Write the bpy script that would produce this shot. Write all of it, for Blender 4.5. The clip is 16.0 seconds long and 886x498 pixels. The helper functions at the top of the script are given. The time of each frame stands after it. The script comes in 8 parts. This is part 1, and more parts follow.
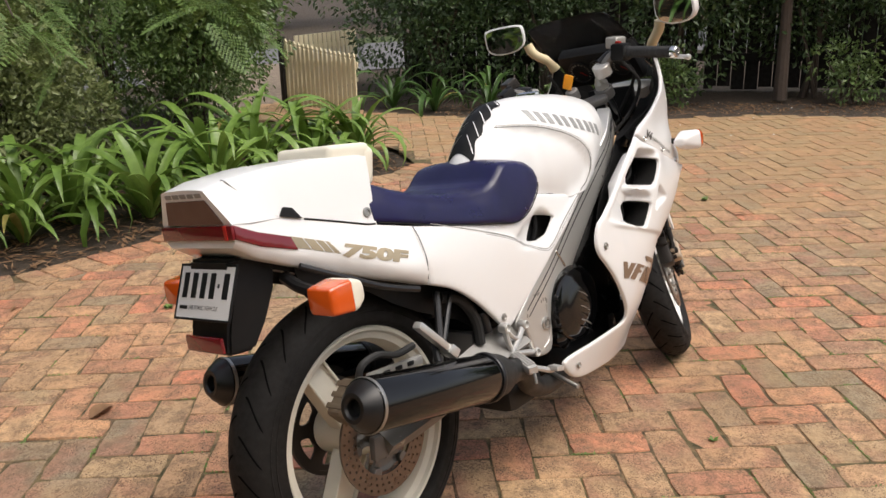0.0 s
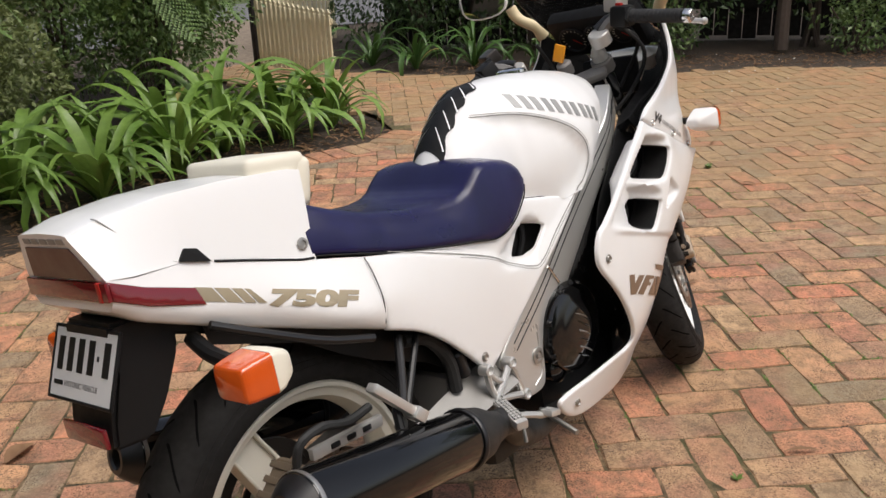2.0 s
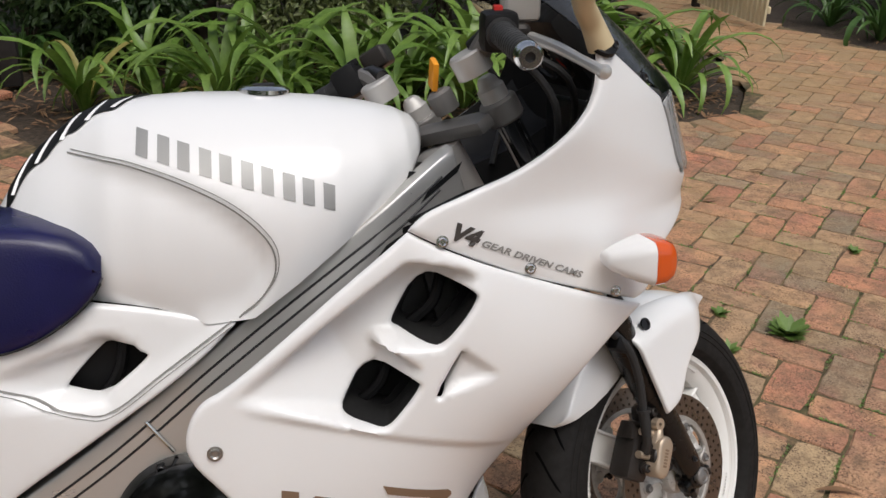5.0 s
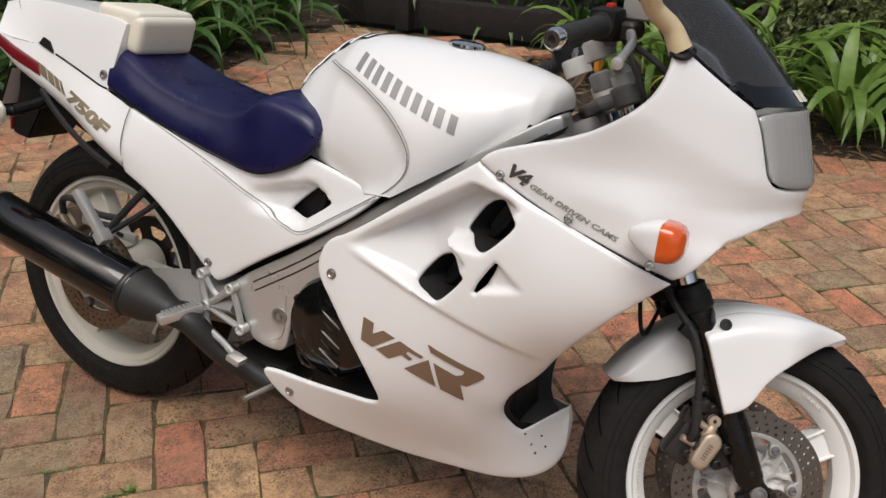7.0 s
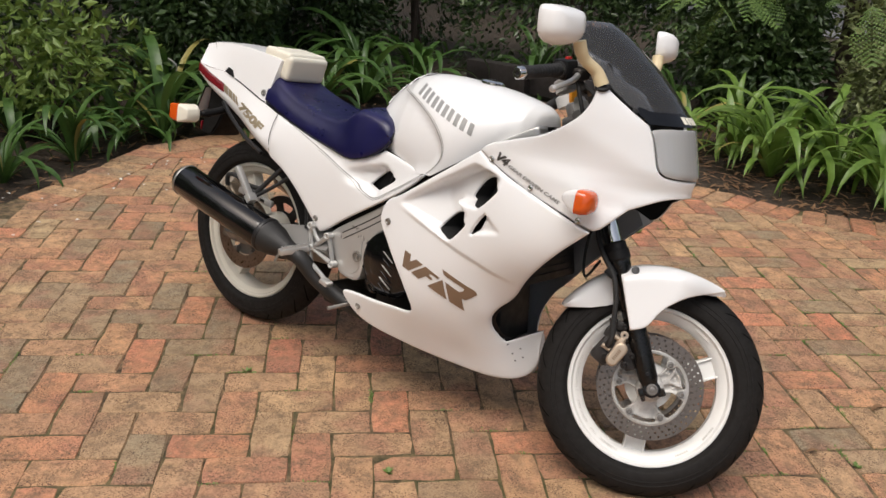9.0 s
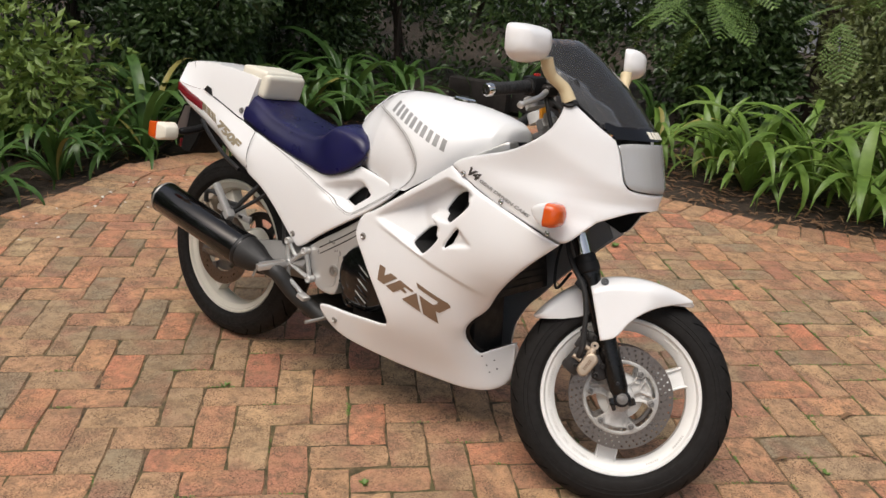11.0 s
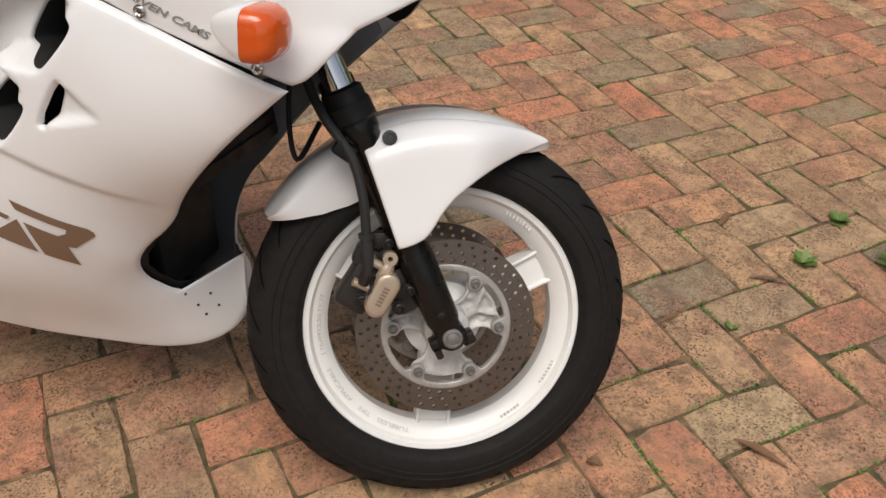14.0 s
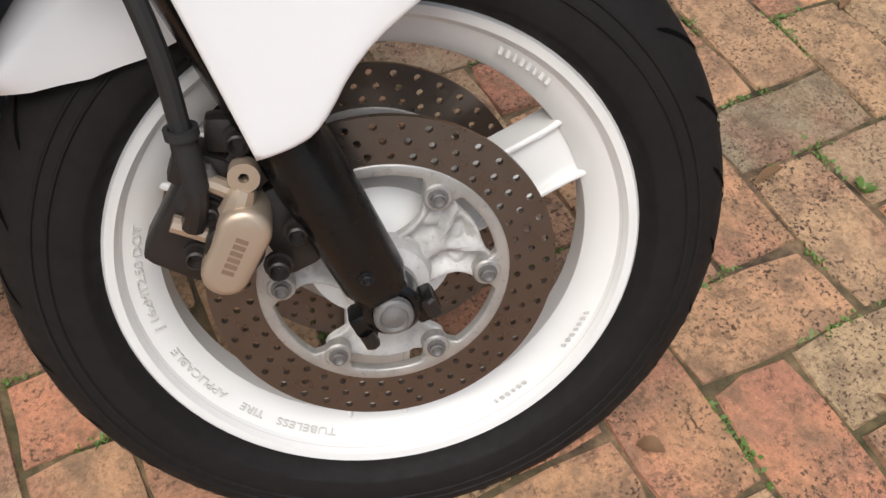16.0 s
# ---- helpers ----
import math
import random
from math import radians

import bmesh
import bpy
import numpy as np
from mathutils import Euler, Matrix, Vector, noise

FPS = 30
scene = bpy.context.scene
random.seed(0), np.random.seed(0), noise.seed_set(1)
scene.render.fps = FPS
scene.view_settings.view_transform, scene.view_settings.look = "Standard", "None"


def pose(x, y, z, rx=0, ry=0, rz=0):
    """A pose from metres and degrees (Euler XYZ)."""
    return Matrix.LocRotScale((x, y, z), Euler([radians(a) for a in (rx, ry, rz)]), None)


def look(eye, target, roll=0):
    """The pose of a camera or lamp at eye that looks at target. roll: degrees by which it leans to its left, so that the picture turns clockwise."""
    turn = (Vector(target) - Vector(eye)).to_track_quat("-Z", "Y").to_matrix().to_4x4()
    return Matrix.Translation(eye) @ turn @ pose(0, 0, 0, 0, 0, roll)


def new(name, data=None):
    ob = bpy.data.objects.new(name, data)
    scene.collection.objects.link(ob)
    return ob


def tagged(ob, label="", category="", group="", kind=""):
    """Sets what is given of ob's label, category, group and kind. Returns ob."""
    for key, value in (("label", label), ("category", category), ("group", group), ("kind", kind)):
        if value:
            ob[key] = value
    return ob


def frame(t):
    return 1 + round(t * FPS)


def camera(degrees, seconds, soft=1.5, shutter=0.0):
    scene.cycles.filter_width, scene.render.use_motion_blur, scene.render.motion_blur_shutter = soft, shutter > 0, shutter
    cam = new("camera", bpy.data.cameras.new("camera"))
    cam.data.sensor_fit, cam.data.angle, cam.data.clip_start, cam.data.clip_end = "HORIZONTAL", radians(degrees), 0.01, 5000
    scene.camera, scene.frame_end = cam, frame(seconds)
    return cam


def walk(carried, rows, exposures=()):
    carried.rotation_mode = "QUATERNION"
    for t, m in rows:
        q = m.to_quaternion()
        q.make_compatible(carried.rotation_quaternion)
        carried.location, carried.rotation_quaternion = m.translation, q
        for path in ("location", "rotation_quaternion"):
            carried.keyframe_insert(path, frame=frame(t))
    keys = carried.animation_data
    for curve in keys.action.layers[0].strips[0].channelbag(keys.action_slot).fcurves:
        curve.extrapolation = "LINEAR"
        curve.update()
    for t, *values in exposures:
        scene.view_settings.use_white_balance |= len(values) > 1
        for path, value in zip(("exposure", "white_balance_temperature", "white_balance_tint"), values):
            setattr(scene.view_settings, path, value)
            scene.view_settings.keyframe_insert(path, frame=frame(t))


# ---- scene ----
cam = camera(53.82, 16.0)
# seconds, place, and turn of the camera
PATH = [
    (0, -1.2003, -1.2357, 1.303, 72.635, 1.275, -49.151),
    (0.5, -1.1762, -1.2252, 1.2976, 72.196, 1.392, -48.532),
    (1, -1.1069, -1.1851, 1.2988, 72.164, 1.644, -48.132),
    (1.5, -0.9665, -1.0773, 1.3015, 71.267, 1.805, -49.298),
    (2, -0.823, -0.9825, 1.312, 69.415, 2.314, -50.11),
    (2.5, -0.5917, -1.0017, 1.3024, 67.524, 1.762, -47.228),
    (3, -0.3044, -1.0752, 1.3269, 67.129, 1.761, -43.038),
    (3.5, 0.0139, -1.0438, 1.3016, 67.165, 1.318, -39.799),
    (3.7, 0.1237, -1.0351, 1.2979, 67.212, 1.237, -37.216),
    (5.8, 1.1843, -1.0013, 1.3258, 63.411, -2.087, 10.049),
    (6, 1.2516, -1.0279, 1.3366, 63.46, -2.124, 16.51),
    (6.5, 1.3915, -1.1206, 1.3427, 63.582, -1.983, 26.023),
    (7, 1.5868, -1.255, 1.3668, 63.47, -1.807, 28.205),
    (7.5, 1.7973, -1.402, 1.3835, 63.851, -2.791, 31.814),
    (8, 2.0159, -1.5642, 1.4126, 64.509, -3.423, 37.899),
    (8.5, 2.182, -1.7361, 1.4387, 66.114, -3.031, 39.258),
    (9, 2.295, -1.8398, 1.4695, 67.914, -2.985, 38.626),
    (9.2, 2.3337, -1.8558, 1.4765, 68.512, -2.877, 38.614),
    (11.5, 2.3521, -1.8468, 1.4774, 69.069, -2.927, 37.27),
    (12, 2.3126, -1.8465, 1.4684, 68.385, -2.999, 36.126),
    (12.5, 2.2446, -1.7152, 1.4278, 66.629, -3.042, 33.986),
    (13, 2.1279, -1.4505, 1.3889, 65.069, -3.179, 31.415),
    (13.5, 1.939, -1.1638, 1.3086, 60.006, -1.961, 24.432),
    (14, 1.8044, -0.8369, 1.2032, 52.153, -1.588, 18.444),
    (14.5, 1.7276, -0.4996, 1.0436, 45.772, -1.89, 17.789),
    (15, 1.6902, -0.3102, 0.9159, 38.935, -1.284, 16.899),
    (15.5, 1.689, -0.25, 0.8558, 35.804, -0.466, 17.367),
    (16, 1.6864, -0.2537, 0.8683, 35.754, 0.067, 17.947),
]
walk(cam, [(row[0], pose(*row[1:])) for row in PATH],
     [(0.0, 0.31, 7000, 12), (1.5, 0.22, 6900, 12), (3.0, -0.01, 6650, 11), (3.7, -0.06, 6600, 11), (6.0, -0.21, 6700, 11.5), (7.2, -0.09, 6800, 12), (8.2, 0.08, 6950, 12), (13.2, 0.08, 6950, 12),
      (13.9, -0.10, 6950, 12), (14.3, -0.05, 6700, 11), (15.0, 0.08, 6550, 11), (16.0, 0.12, 6550, 11)])
# ---- daylight: bright overcast sky, soft sun high behind the camera ----
world = bpy.data.worlds.new("sky")
scene.world = world
world.use_nodes = True
wn = world.node_tree.nodes
sky = wn.new("ShaderNodeTexSky")
sky.sky_type, sky.sun_disc = 'NISHITA', False
sky.sun_elevation, sky.sun_rotation = radians(58), radians(200)
sky.air_density, sky.dust_density, sky.ozone_density = 1.0, 3.0, 1.0
wn["Background"].inputs[1].default_value = 0.15
veil = wn.new("ShaderNodeHueSaturation")
veil.inputs["Saturation"].default_value = 0.62
world.node_tree.links.new(sky.outputs[0], veil.inputs["Color"])
world.node_tree.links.new(veil.outputs[0], wn["Background"].inputs[0])
sun = new("sun", bpy.data.lights.new("sun", 'SUN'))
sun.data.energy, sun.data.angle, sun.data.color = 2.1, radians(34), (0.985, 0.98, 0.965)
sun.matrix_world = look((1.9, -2.3, 6.5), (0.6, 0.2, 0))
scene.view_settings.exposure = 0.2

# ---- materials ----
def material(name):
    m = bpy.data.materials.new(name)
    m.use_nodes = True
    t = m.node_tree
    return m, t, t.nodes["Principled BSDF"]


def link(t, a, b):
    t.links.new(a, b)


def coords(t, scale=1.0):
    c = t.nodes.new("ShaderNodeTexCoord")
    mp = t.nodes.new("ShaderNodeMapping")
    s = scale if hasattr(scale, "__len__") else (scale, scale, scale)
    mp.inputs["Scale"].default_value = s
    link(t, c.outputs["Object"], mp.inputs[0])
    return mp.outputs[0]


def noise_tex(t, scale, detail=4.0, rough=0.55, vec=None):
    n = t.nodes.new("ShaderNodeTexNoise")
    n.inputs["Scale"].default_value = scale
    n.inputs["Detail"].default_value = detail
    n.inputs["Roughness"].default_value = rough
    link(t, vec if vec else coords(t), n.inputs["Vector"])
    return n.outputs["Fac"]


def ramp(t, fac, stops):
    r = t.nodes.new("ShaderNodeValToRGB")
    e = r.color_ramp.elements
    while len(e) < len(stops):
        e.new(0.5)
    for i, (p, c) in enumerate(stops):
        e[i].position = p
        e[i].color = (*c, 1) if len(c) == 3 else c
    link(t, fac, r.inputs[0])
    return r.outputs[0]


def mix(t, fac, a, b, mode='MIX'):
    n = t.nodes.new("ShaderNodeMix")
    n.data_type, n.blend_type = 'RGBA', mode
    for sock, v in ((n.inputs["Factor"], fac), (n.inputs[6], a), (n.inputs[7], b)):
        if hasattr(v, "is_linked"):
            link(t, v, sock)
        elif isinstance(v, (int, float)):
            sock.default_value = v
        else:
            sock.default_value = (*v, 1)
    return n.outputs[2]


def bump(t, p, height, strength=0.2, distance=0.002):
    b = t.nodes.new("ShaderNodeBump")
    b.inputs["Strength"].default_value = strength
    b.inputs["Distance"].default_value = distance
    link(t, height, b.inputs["Height"])
    link(t, b.outputs[0], p.inputs["Normal"])


def simple(name, colour, rough=0.5, metal=0.0, coat=0.0, vary=0.12, scale=30.0, relief=0.0, fine=400.0, spec=0.5, patches=3.0):
    """A surface with broad patches, grain, uneven gloss and fine relief."""
    m, t, p = material(name)
    broad = noise_tex(t, patches, 3)
    grain = noise_tex(t, scale, 5)
    dark = tuple(c * (1 - vary) for c in colour)
    light = tuple(min(1, c * (1 + vary)) for c in colour)
    c1 = mix(t, broad, dark, light)
    c2 = mix(t, mix(t, 0.5, grain, grain), tuple(c * (1 - vary * 0.6) for c in colour), colour)
    link(t, mix(t, 0.5, c1, c2), p.inputs["Base Color"])
    p.inputs["Metallic"].default_value = metal
    p.inputs["Specular IOR Level"].default_value = spec
    rr = ramp(t, grain, [(0.3, (rough * 0.85,) * 3), (0.7, (min(1, rough * 1.2),) * 3)])
    link(t, rr, p.inputs["Roughness"])
    p.inputs["Coat Weight"].default_value = coat
    p.inputs["Coat Roughness"].default_value = 0.08
    if relief:
        bump(t, p, noise_tex(t, fine, 3), relief, 0.001)
    return m


WHITE = simple("white_paint", (0.82, 0.82, 0.815), 0.34, coat=0.5, vary=0.025, relief=0.02, fine=60, patches=5)
CREAM = simple("cream_plastic", (0.78, 0.74, 0.62), 0.45, vary=0.05, relief=0.04)
STALK = simple("yellowed_plastic", (0.66, 0.54, 0.33), 0.5, vary=0.08, relief=0.05)
WHEELDIRT = simple("grimy_wheel_paint", (0.63, 0.615, 0.58), 0.6, vary=0.2, relief=0.1)
WHEEL = simple("wheel_paint", (0.82, 0.815, 0.785), 0.42, coat=0.2, vary=0.05, relief=0.05, patches=20)
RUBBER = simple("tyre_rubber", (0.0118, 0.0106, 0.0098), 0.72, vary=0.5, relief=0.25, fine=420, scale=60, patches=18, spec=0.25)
GROOVESHADE = simple("tread_groove_shade", (0.003, 0.003, 0.003), 0.9, vary=0.1, spec=0.05)
GRIP = simple("grip_rubber", (0.02, 0.02, 0.02), 0.65, relief=0.2, fine=700)
BLACK = simple("black_plastic", (0.0075, 0.0075, 0.008), 0.52, vary=0.25, relief=0.08, spec=0.26)
GREYPLAS = simple("grey_black_inner_plastic", (0.27, 0.275, 0.28), 0.6, vary=0.2, relief=0.1)
GLOSSBLK = simple("gloss_black_enamel", (0.003, 0.003, 0.0033), 0.10, coat=0.2, vary=0.2, relief=0.03, fine=50)
FORKBLK = simple("worn_gloss_black_enamel", (0.006, 0.006, 0.0062), 0.26, vary=0.3, relief=0.05, spec=0.4)
SATINBLK = simple("satin_black_metal", (0.010, 0.010, 0.011), 0.38, vary=0.3, relief=0.1)
OILY = simple("oily_black_casting", (0.032, 0.027, 0.024), 0.42, metal=0.35, vary=0.45, relief=0.35, fine=220, patches=40)
REARWHEEL = simple("aged_cream_wheel_paint", (0.70, 0.67, 0.58), 0.42, coat=0.2, vary=0.07, relief=0.05, patches=16)
PIPEBLK = simple("heat_black_pipe", (0.016, 0.0155, 0.015), 0.55, vary=0.3, relief=0.2)
ALLOY = simple("brushed_alloy", (0.60, 0.595, 0.575), 0.32, metal=0.6, vary=0.2, relief=0.08, fine=300)
CAST = simple("cast_alloy", (0.54, 0.525, 0.50), 0.48, metal=0.45, vary=0.34, relief=0.25, fine=350)
CASTDARK = simple("stained_cast_alloy", (0.22, 0.21, 0.2), 0.55, metal=0.5, vary=0.35, relief=0.25, fine=250)
CHROME = simple("chrome", (0.75, 0.75, 0.74), 0.14, metal=1.0, vary=0.08)
BRONZEDIRT = simple("dirty_gold_caliper", (0.20, 0.155, 0.11), 0.5, metal=0.4, vary=0.35, relief=0.25, fine=250)
SWING = simple("dirty_alloy", (0.27, 0.26, 0.245), 0.5, metal=0.5, vary=0.3, relief=0.2, fine=250)
STEEL = simple("zinc_steel", (0.42, 0.41, 0.39), 0.4, metal=0.9, vary=0.2, relief=0.1)
DISC = simple("worn_brake_steel", (0.205, 0.168, 0.142), 0.30, metal=0.9, vary=0.3, scale=60, patches=14, relief=0.05)
GOLD = simple("gold_anodised", (0.50, 0.40, 0.30), 0.38, metal=0.55, vary=0.12, relief=0.15)
BRONZE = simple("bronze_decal", (0.27, 0.185, 0.125), 0.4, metal=0.35, vary=0.08)
GOLDDECAL = simple("gold_decal", (0.46, 0.38, 0.26), 0.45, metal=0.75, vary=0.08)
SILVERDECAL = simple("silver_decal", (0.33, 0.33, 0.32), 0.45, metal=0.35, vary=0.08)
DARKDECAL = simple("dark_decal", (0.06, 0.055, 0.05), 0.45, vary=0.1)
LINE = simple("dark_seam", (0.10, 0.098, 0.095), 0.6, vary=0.1)
PINSTRIPE = simple("grey_pinstripe", (0.24, 0.235, 0.22), 0.5, vary=0.1)
MAROON = simple("maroon_panel", (0.085, 0.03, 0.025), 0.4, coat=0.2, vary=0.15)
PLATEPAINT = simple("number_plate_paint", (0.70, 0.69, 0.68), 0.35, vary=0.05)
ENGINE = simple("black_engine_paint", (0.005, 0.005, 0.005), 0.3, coat=0.15, vary=0.3, relief=0.1)
RADIATOR = simple("radiator_black", (0.012, 0.012, 0.012), 0.6, vary=0.3, relief=0.5, fine=600)
KEYORANGE = simple("orange_plastic", (0.85, 0.33, 0.02), 0.4, vary=0.05)
REDPLAS = simple("red_plastic", (0.5, 0.02, 0.015), 0.4, vary=0.05)


def grimy_cast(name, colour, grime, metal, rough):
    """Pale casting with brake dust settled in cloudy patches and streaks."""
    m, t, p = material(name)
    cloud = noise_tex(t, 26, 5, 0.55)
    fine = noise_tex(t, 190, 5, 0.7)
    col = mix(t, ramp(t, cloud, [(0.34, (0.55,) * 3), (0.62, (0, 0, 0))]), colour, grime)
    col = mix(t, ramp(t, fine, [(0.32, (0.4,) * 3), (0.42, (0, 0, 0))]), col, tuple(c * 0.5 for c in grime))
    link(t, col, p.inputs["Base Color"])
    p.inputs["Metallic"].default_value = metal
    link(t, ramp(t, cloud, [(0.35, (min(1, rough * 1.5),) * 3), (0.65, (rough,) * 3)]), p.inputs["Roughness"])
    bump(t, p, fine, 0.25, 0.001)
    return m


HUBCAST = grimy_cast("brake_dusted_hub_paint", (0.62, 0.605, 0.575), (0.20, 0.185, 0.17), 0.0, 0.45)
CARRIER = grimy_cast("machined_carrier_alloy", (0.50, 0.485, 0.455), (0.30, 0.28, 0.25), 0.55, 0.36)


def vinyl():
    m, t, p = material("navy_vinyl")
    grain = noise_tex(t, 9, 4)
    p.inputs["Roughness"].default_value = 0.4
    link(t, ramp(t, grain, [(0.3, (0.004, 0.0038, 0.038)), (0.7, (0.008, 0.0072, 0.060))]), p.inputs["Base Color"])
    v = t.nodes.new("ShaderNodeTexVoronoi")
    v.inputs["Scale"].default_value = 420
    link(t, coords(t), v.inputs["Vector"])
    link(t, ramp(t, noise_tex(t, 14, 3), [(0.35, (0.27,) * 3), (0.65, (0.42,) * 3)]), p.inputs["Roughness"])
    bump(t, p, v.outputs["Distance"], 0.12, 0.001)
    return m


VINYL = vinyl()


def lens(name, colour, rough=0.12, alpha=1.0):
    m, t, p = material(name)
    n = t.nodes.new("ShaderNodeTexWave")
    n.inputs["Scale"].default_value = 90
    link(t, coords(t), n.inputs["Vector"])
    link(t, mix(t, noise_tex(t, 25, 3), tuple(c * 0.8 for c in colour), colour), p.inputs["Base Color"])
    p.inputs["Roughness"].default_value = rough
    p.inputs["Coat Weight"].default_value = 0.6
    p.inputs["Subsurface Weight"].default_value = 0.0
    bump(t, p, n.outputs["Fac"], 0.1, 0.001)
    return m


ORANGE = lens("amber_lens", (0.74, 0.105, 0.012))
RED = lens("red_lens", (0.18, 0.01, 0.016))


def glass(name, colour, rough=0.0, haze=0.0, film=(0.5, 0.5, 0.5)):
    """Thin tinted sheet: lets light through straight, shines; its diffuse film paints in haze and reflection."""
    m, t, p = material(name)
    tr = t.nodes.new("ShaderNodeBsdfTransparent")
    tr.inputs[0].default_value = (*colour, 1)
    gl = t.nodes.new("ShaderNodeBsdfGlossy")
    gl.inputs["Roughness"].default_value = rough
    fr = t.nodes.new("ShaderNodeFresnel")
    fr.inputs[0].default_value = 1.5
    ms = t.nodes.new("ShaderNodeMixShader")
    link(t, fr.outputs[0], ms.inputs[0])
    df = t.nodes.new("ShaderNodeBsdfDiffuse")
    df.inputs[0].default_value = (*film, 1)
    hz = t.nodes.new("ShaderNodeMixShader")
    hz.inputs[0].default_value = haze
    link(t, tr.outputs[0], hz.inputs[1])
    link(t, df.outputs[0], hz.inputs[2])
    link(t, hz.outputs[0], ms.inputs[1])
    link(t, gl.outputs[0], ms.inputs[2])
    link(t, ms.outputs[0], t.nodes["Material Output"].inputs[0])
    return m


SCREEN = glass("smoked_screen", (0.70, 0.70, 0.69), 0.02, 0.07, (0.42, 0.41, 0.40))
MIRROR = simple("mirror_glass", (0.85, 0.86, 0.86), 0.02, metal=1.0, vary=0.0)


def headlight_glass():
    """Lamp glass with moulded ribs; a white diffuse film paints in its brightness."""
    m = glass("ribbed_lamp_glass", (0.94, 0.95, 0.95), 0.05, 0.34, (0.93, 0.93, 0.92))
    t = m.node_tree
    w = t.nodes.new("ShaderNodeTexWave")
    w.bands_direction = 'Y'
    w.inputs["Scale"].default_value = 24
    link(t, coords(t), w.inputs["Vector"])
    b = t.nodes.new("ShaderNodeBump")
    b.inputs["Strength"].default_value, b.inputs["Distance"].default_value = 0.15, 0.002
    link(t, w.outputs["Fac"], b.inputs["Height"])
    for node in t.nodes:
        if node.bl_idname in ("ShaderNodeBsdfGlossy", "ShaderNodeBsdfDiffuse", "ShaderNodeFresnel"):
            link(t, b.outputs[0], node.inputs["Normal"])
    return m


LAMPGLASS = headlight_glass()
REFLECTOR = simple("lamp_reflector", (0.93, 0.93, 0.92), 0.38, metal=0.6, vary=0.05)


def brick_material(name, per_island):
    m, t, p = material(name)
    src = t.nodes.new("ShaderNodeNewGeometry").outputs["Random Per Island"] if per_island else t.nodes.new("ShaderNodeObjectInfo").outputs["Random"]
    base = ramp(t, src, [(0.0, (0.716, 0.277, 0.148)), (0.12, (0.750, 0.474, 0.256)), (0.24, (0.573, 0.431, 0.243)), (0.36, (0.803, 0.272, 0.155)),
                         (0.48, (0.685, 0.426, 0.229)), (0.60, (0.263, 0.247, 0.171)), (0.70, (0.409, 0.334, 0.208)), (0.82, (0.797, 0.412, 0.211)), (0.91, (0.597, 0.414, 0.230)), (1.0, (0.590, 0.218, 0.139))])
    c = t.nodes.new("ShaderNodeTexCoord")
    w = t.nodes.new("ShaderNodeVectorMath")
    w.operation = 'ADD'
    cmb = t.nodes.new("ShaderNodeCombineXYZ")
    mul = t.nodes.new("ShaderNodeMath")
    mul.operation = 'MULTIPLY'
    mul.inputs[1].default_value = 37.0
    link(t, src, mul.inputs[0])
    for i in range(3):
        link(t, mul.outputs[0], cmb.inputs[i])
    link(t, c.outputs["Object"], w.inputs[0])
    link(t, cmb.outputs[0], w.inputs[1])
    vec = w.outputs[0]
    broad = noise_tex(t, 9, 3, 0.6, vec)
    blot = noise_tex(t, 20, 5, 0.65, vec)
    grain = noise_tex(t, 150, 6, 0.75, vec)
    pits = noise_tex(t, 190, 4, 0.65, vec)
    col = mix(t, ramp(t, broad, [(0.40, (0, 0, 0)), (0.66, (0.45,) * 3)]), base, (0.46, 0.30, 0.165))
    # fired blush of a second colour over part of each brick
    blush = ramp(t, noise_tex(t, 5.5, 2, 0.5, vec), [(0.50, (0, 0, 0)), (0.62, (0.6,) * 3)])
    col = mix(t, blush, col, (0.42, 0.185, 0.13))
    # dirt blotches, pale sandy grains, then dark fired specks and pits
    col = mix(t, ramp(t, blot, [(0.36, (0.62,) * 3), (0.54, (0, 0, 0))]), col, (0.19, 0.14, 0.09))
    col = mix(t, ramp(t, grain, [(0.38, (0.36,) * 3), (0.54, (0, 0, 0))]), col, (0.24, 0.14, 0.08))
    col = mix(t, ramp(t, grain, [(0.57, (0, 0, 0)), (0.68, (0.5,) * 3)]), col, (0.76, 0.50, 0.29))
    # lichen and grime that gathers in dark flecks over parts of the drive
    fleck = ramp(t, noise_tex(t, 85, 5, 0.8, vec), [(0.43, (1, 1, 1)), (0.50, (0, 0, 0))])
    where = ramp(t, noise_tex(t, 11, 4, 0.6, vec), [(0.40, (0.12,) * 3), (0.60, (0.68,) * 3)])
    both = t.nodes.new("ShaderNodeMath")
    both.operation = 'MULTIPLY'
    link(t, fleck, both.inputs[0])
    link(t, where, both.inputs[1])
    col = mix(t, both.outputs[0], col, (0.12, 0.075, 0.042))
    sunk = t.nodes.new("ShaderNodeMath")
    sunk.operation = 'MULTIPLY'
    link(t, ramp(t, pits, [(0.41, (1, 1, 1)), (0.455, (0, 0, 0))]), sunk.inputs[0])
    link(t, ramp(t, noise_tex(t, 15, 4, 0.6, vec), [(0.40, (0.18,) * 3), (0.58, (0.95,) * 3)]), sunk.inputs[1])
    col = mix(t, sunk.outputs[0], col, (0.035, 0.024, 0.017))
    # years of damp and dirt drifting over the drive, brick after brick
    world_at = t.nodes.new("ShaderNodeNewGeometry").outputs["Position"]
    drift = noise_tex(t, 1.1, 4, 0.6, world_at)
    col = mix(t, ramp(t, drift, [(0.46, (0, 0, 0)), (0.68, (0.28,) * 3)]), col, (0.27, 0.165, 0.085))
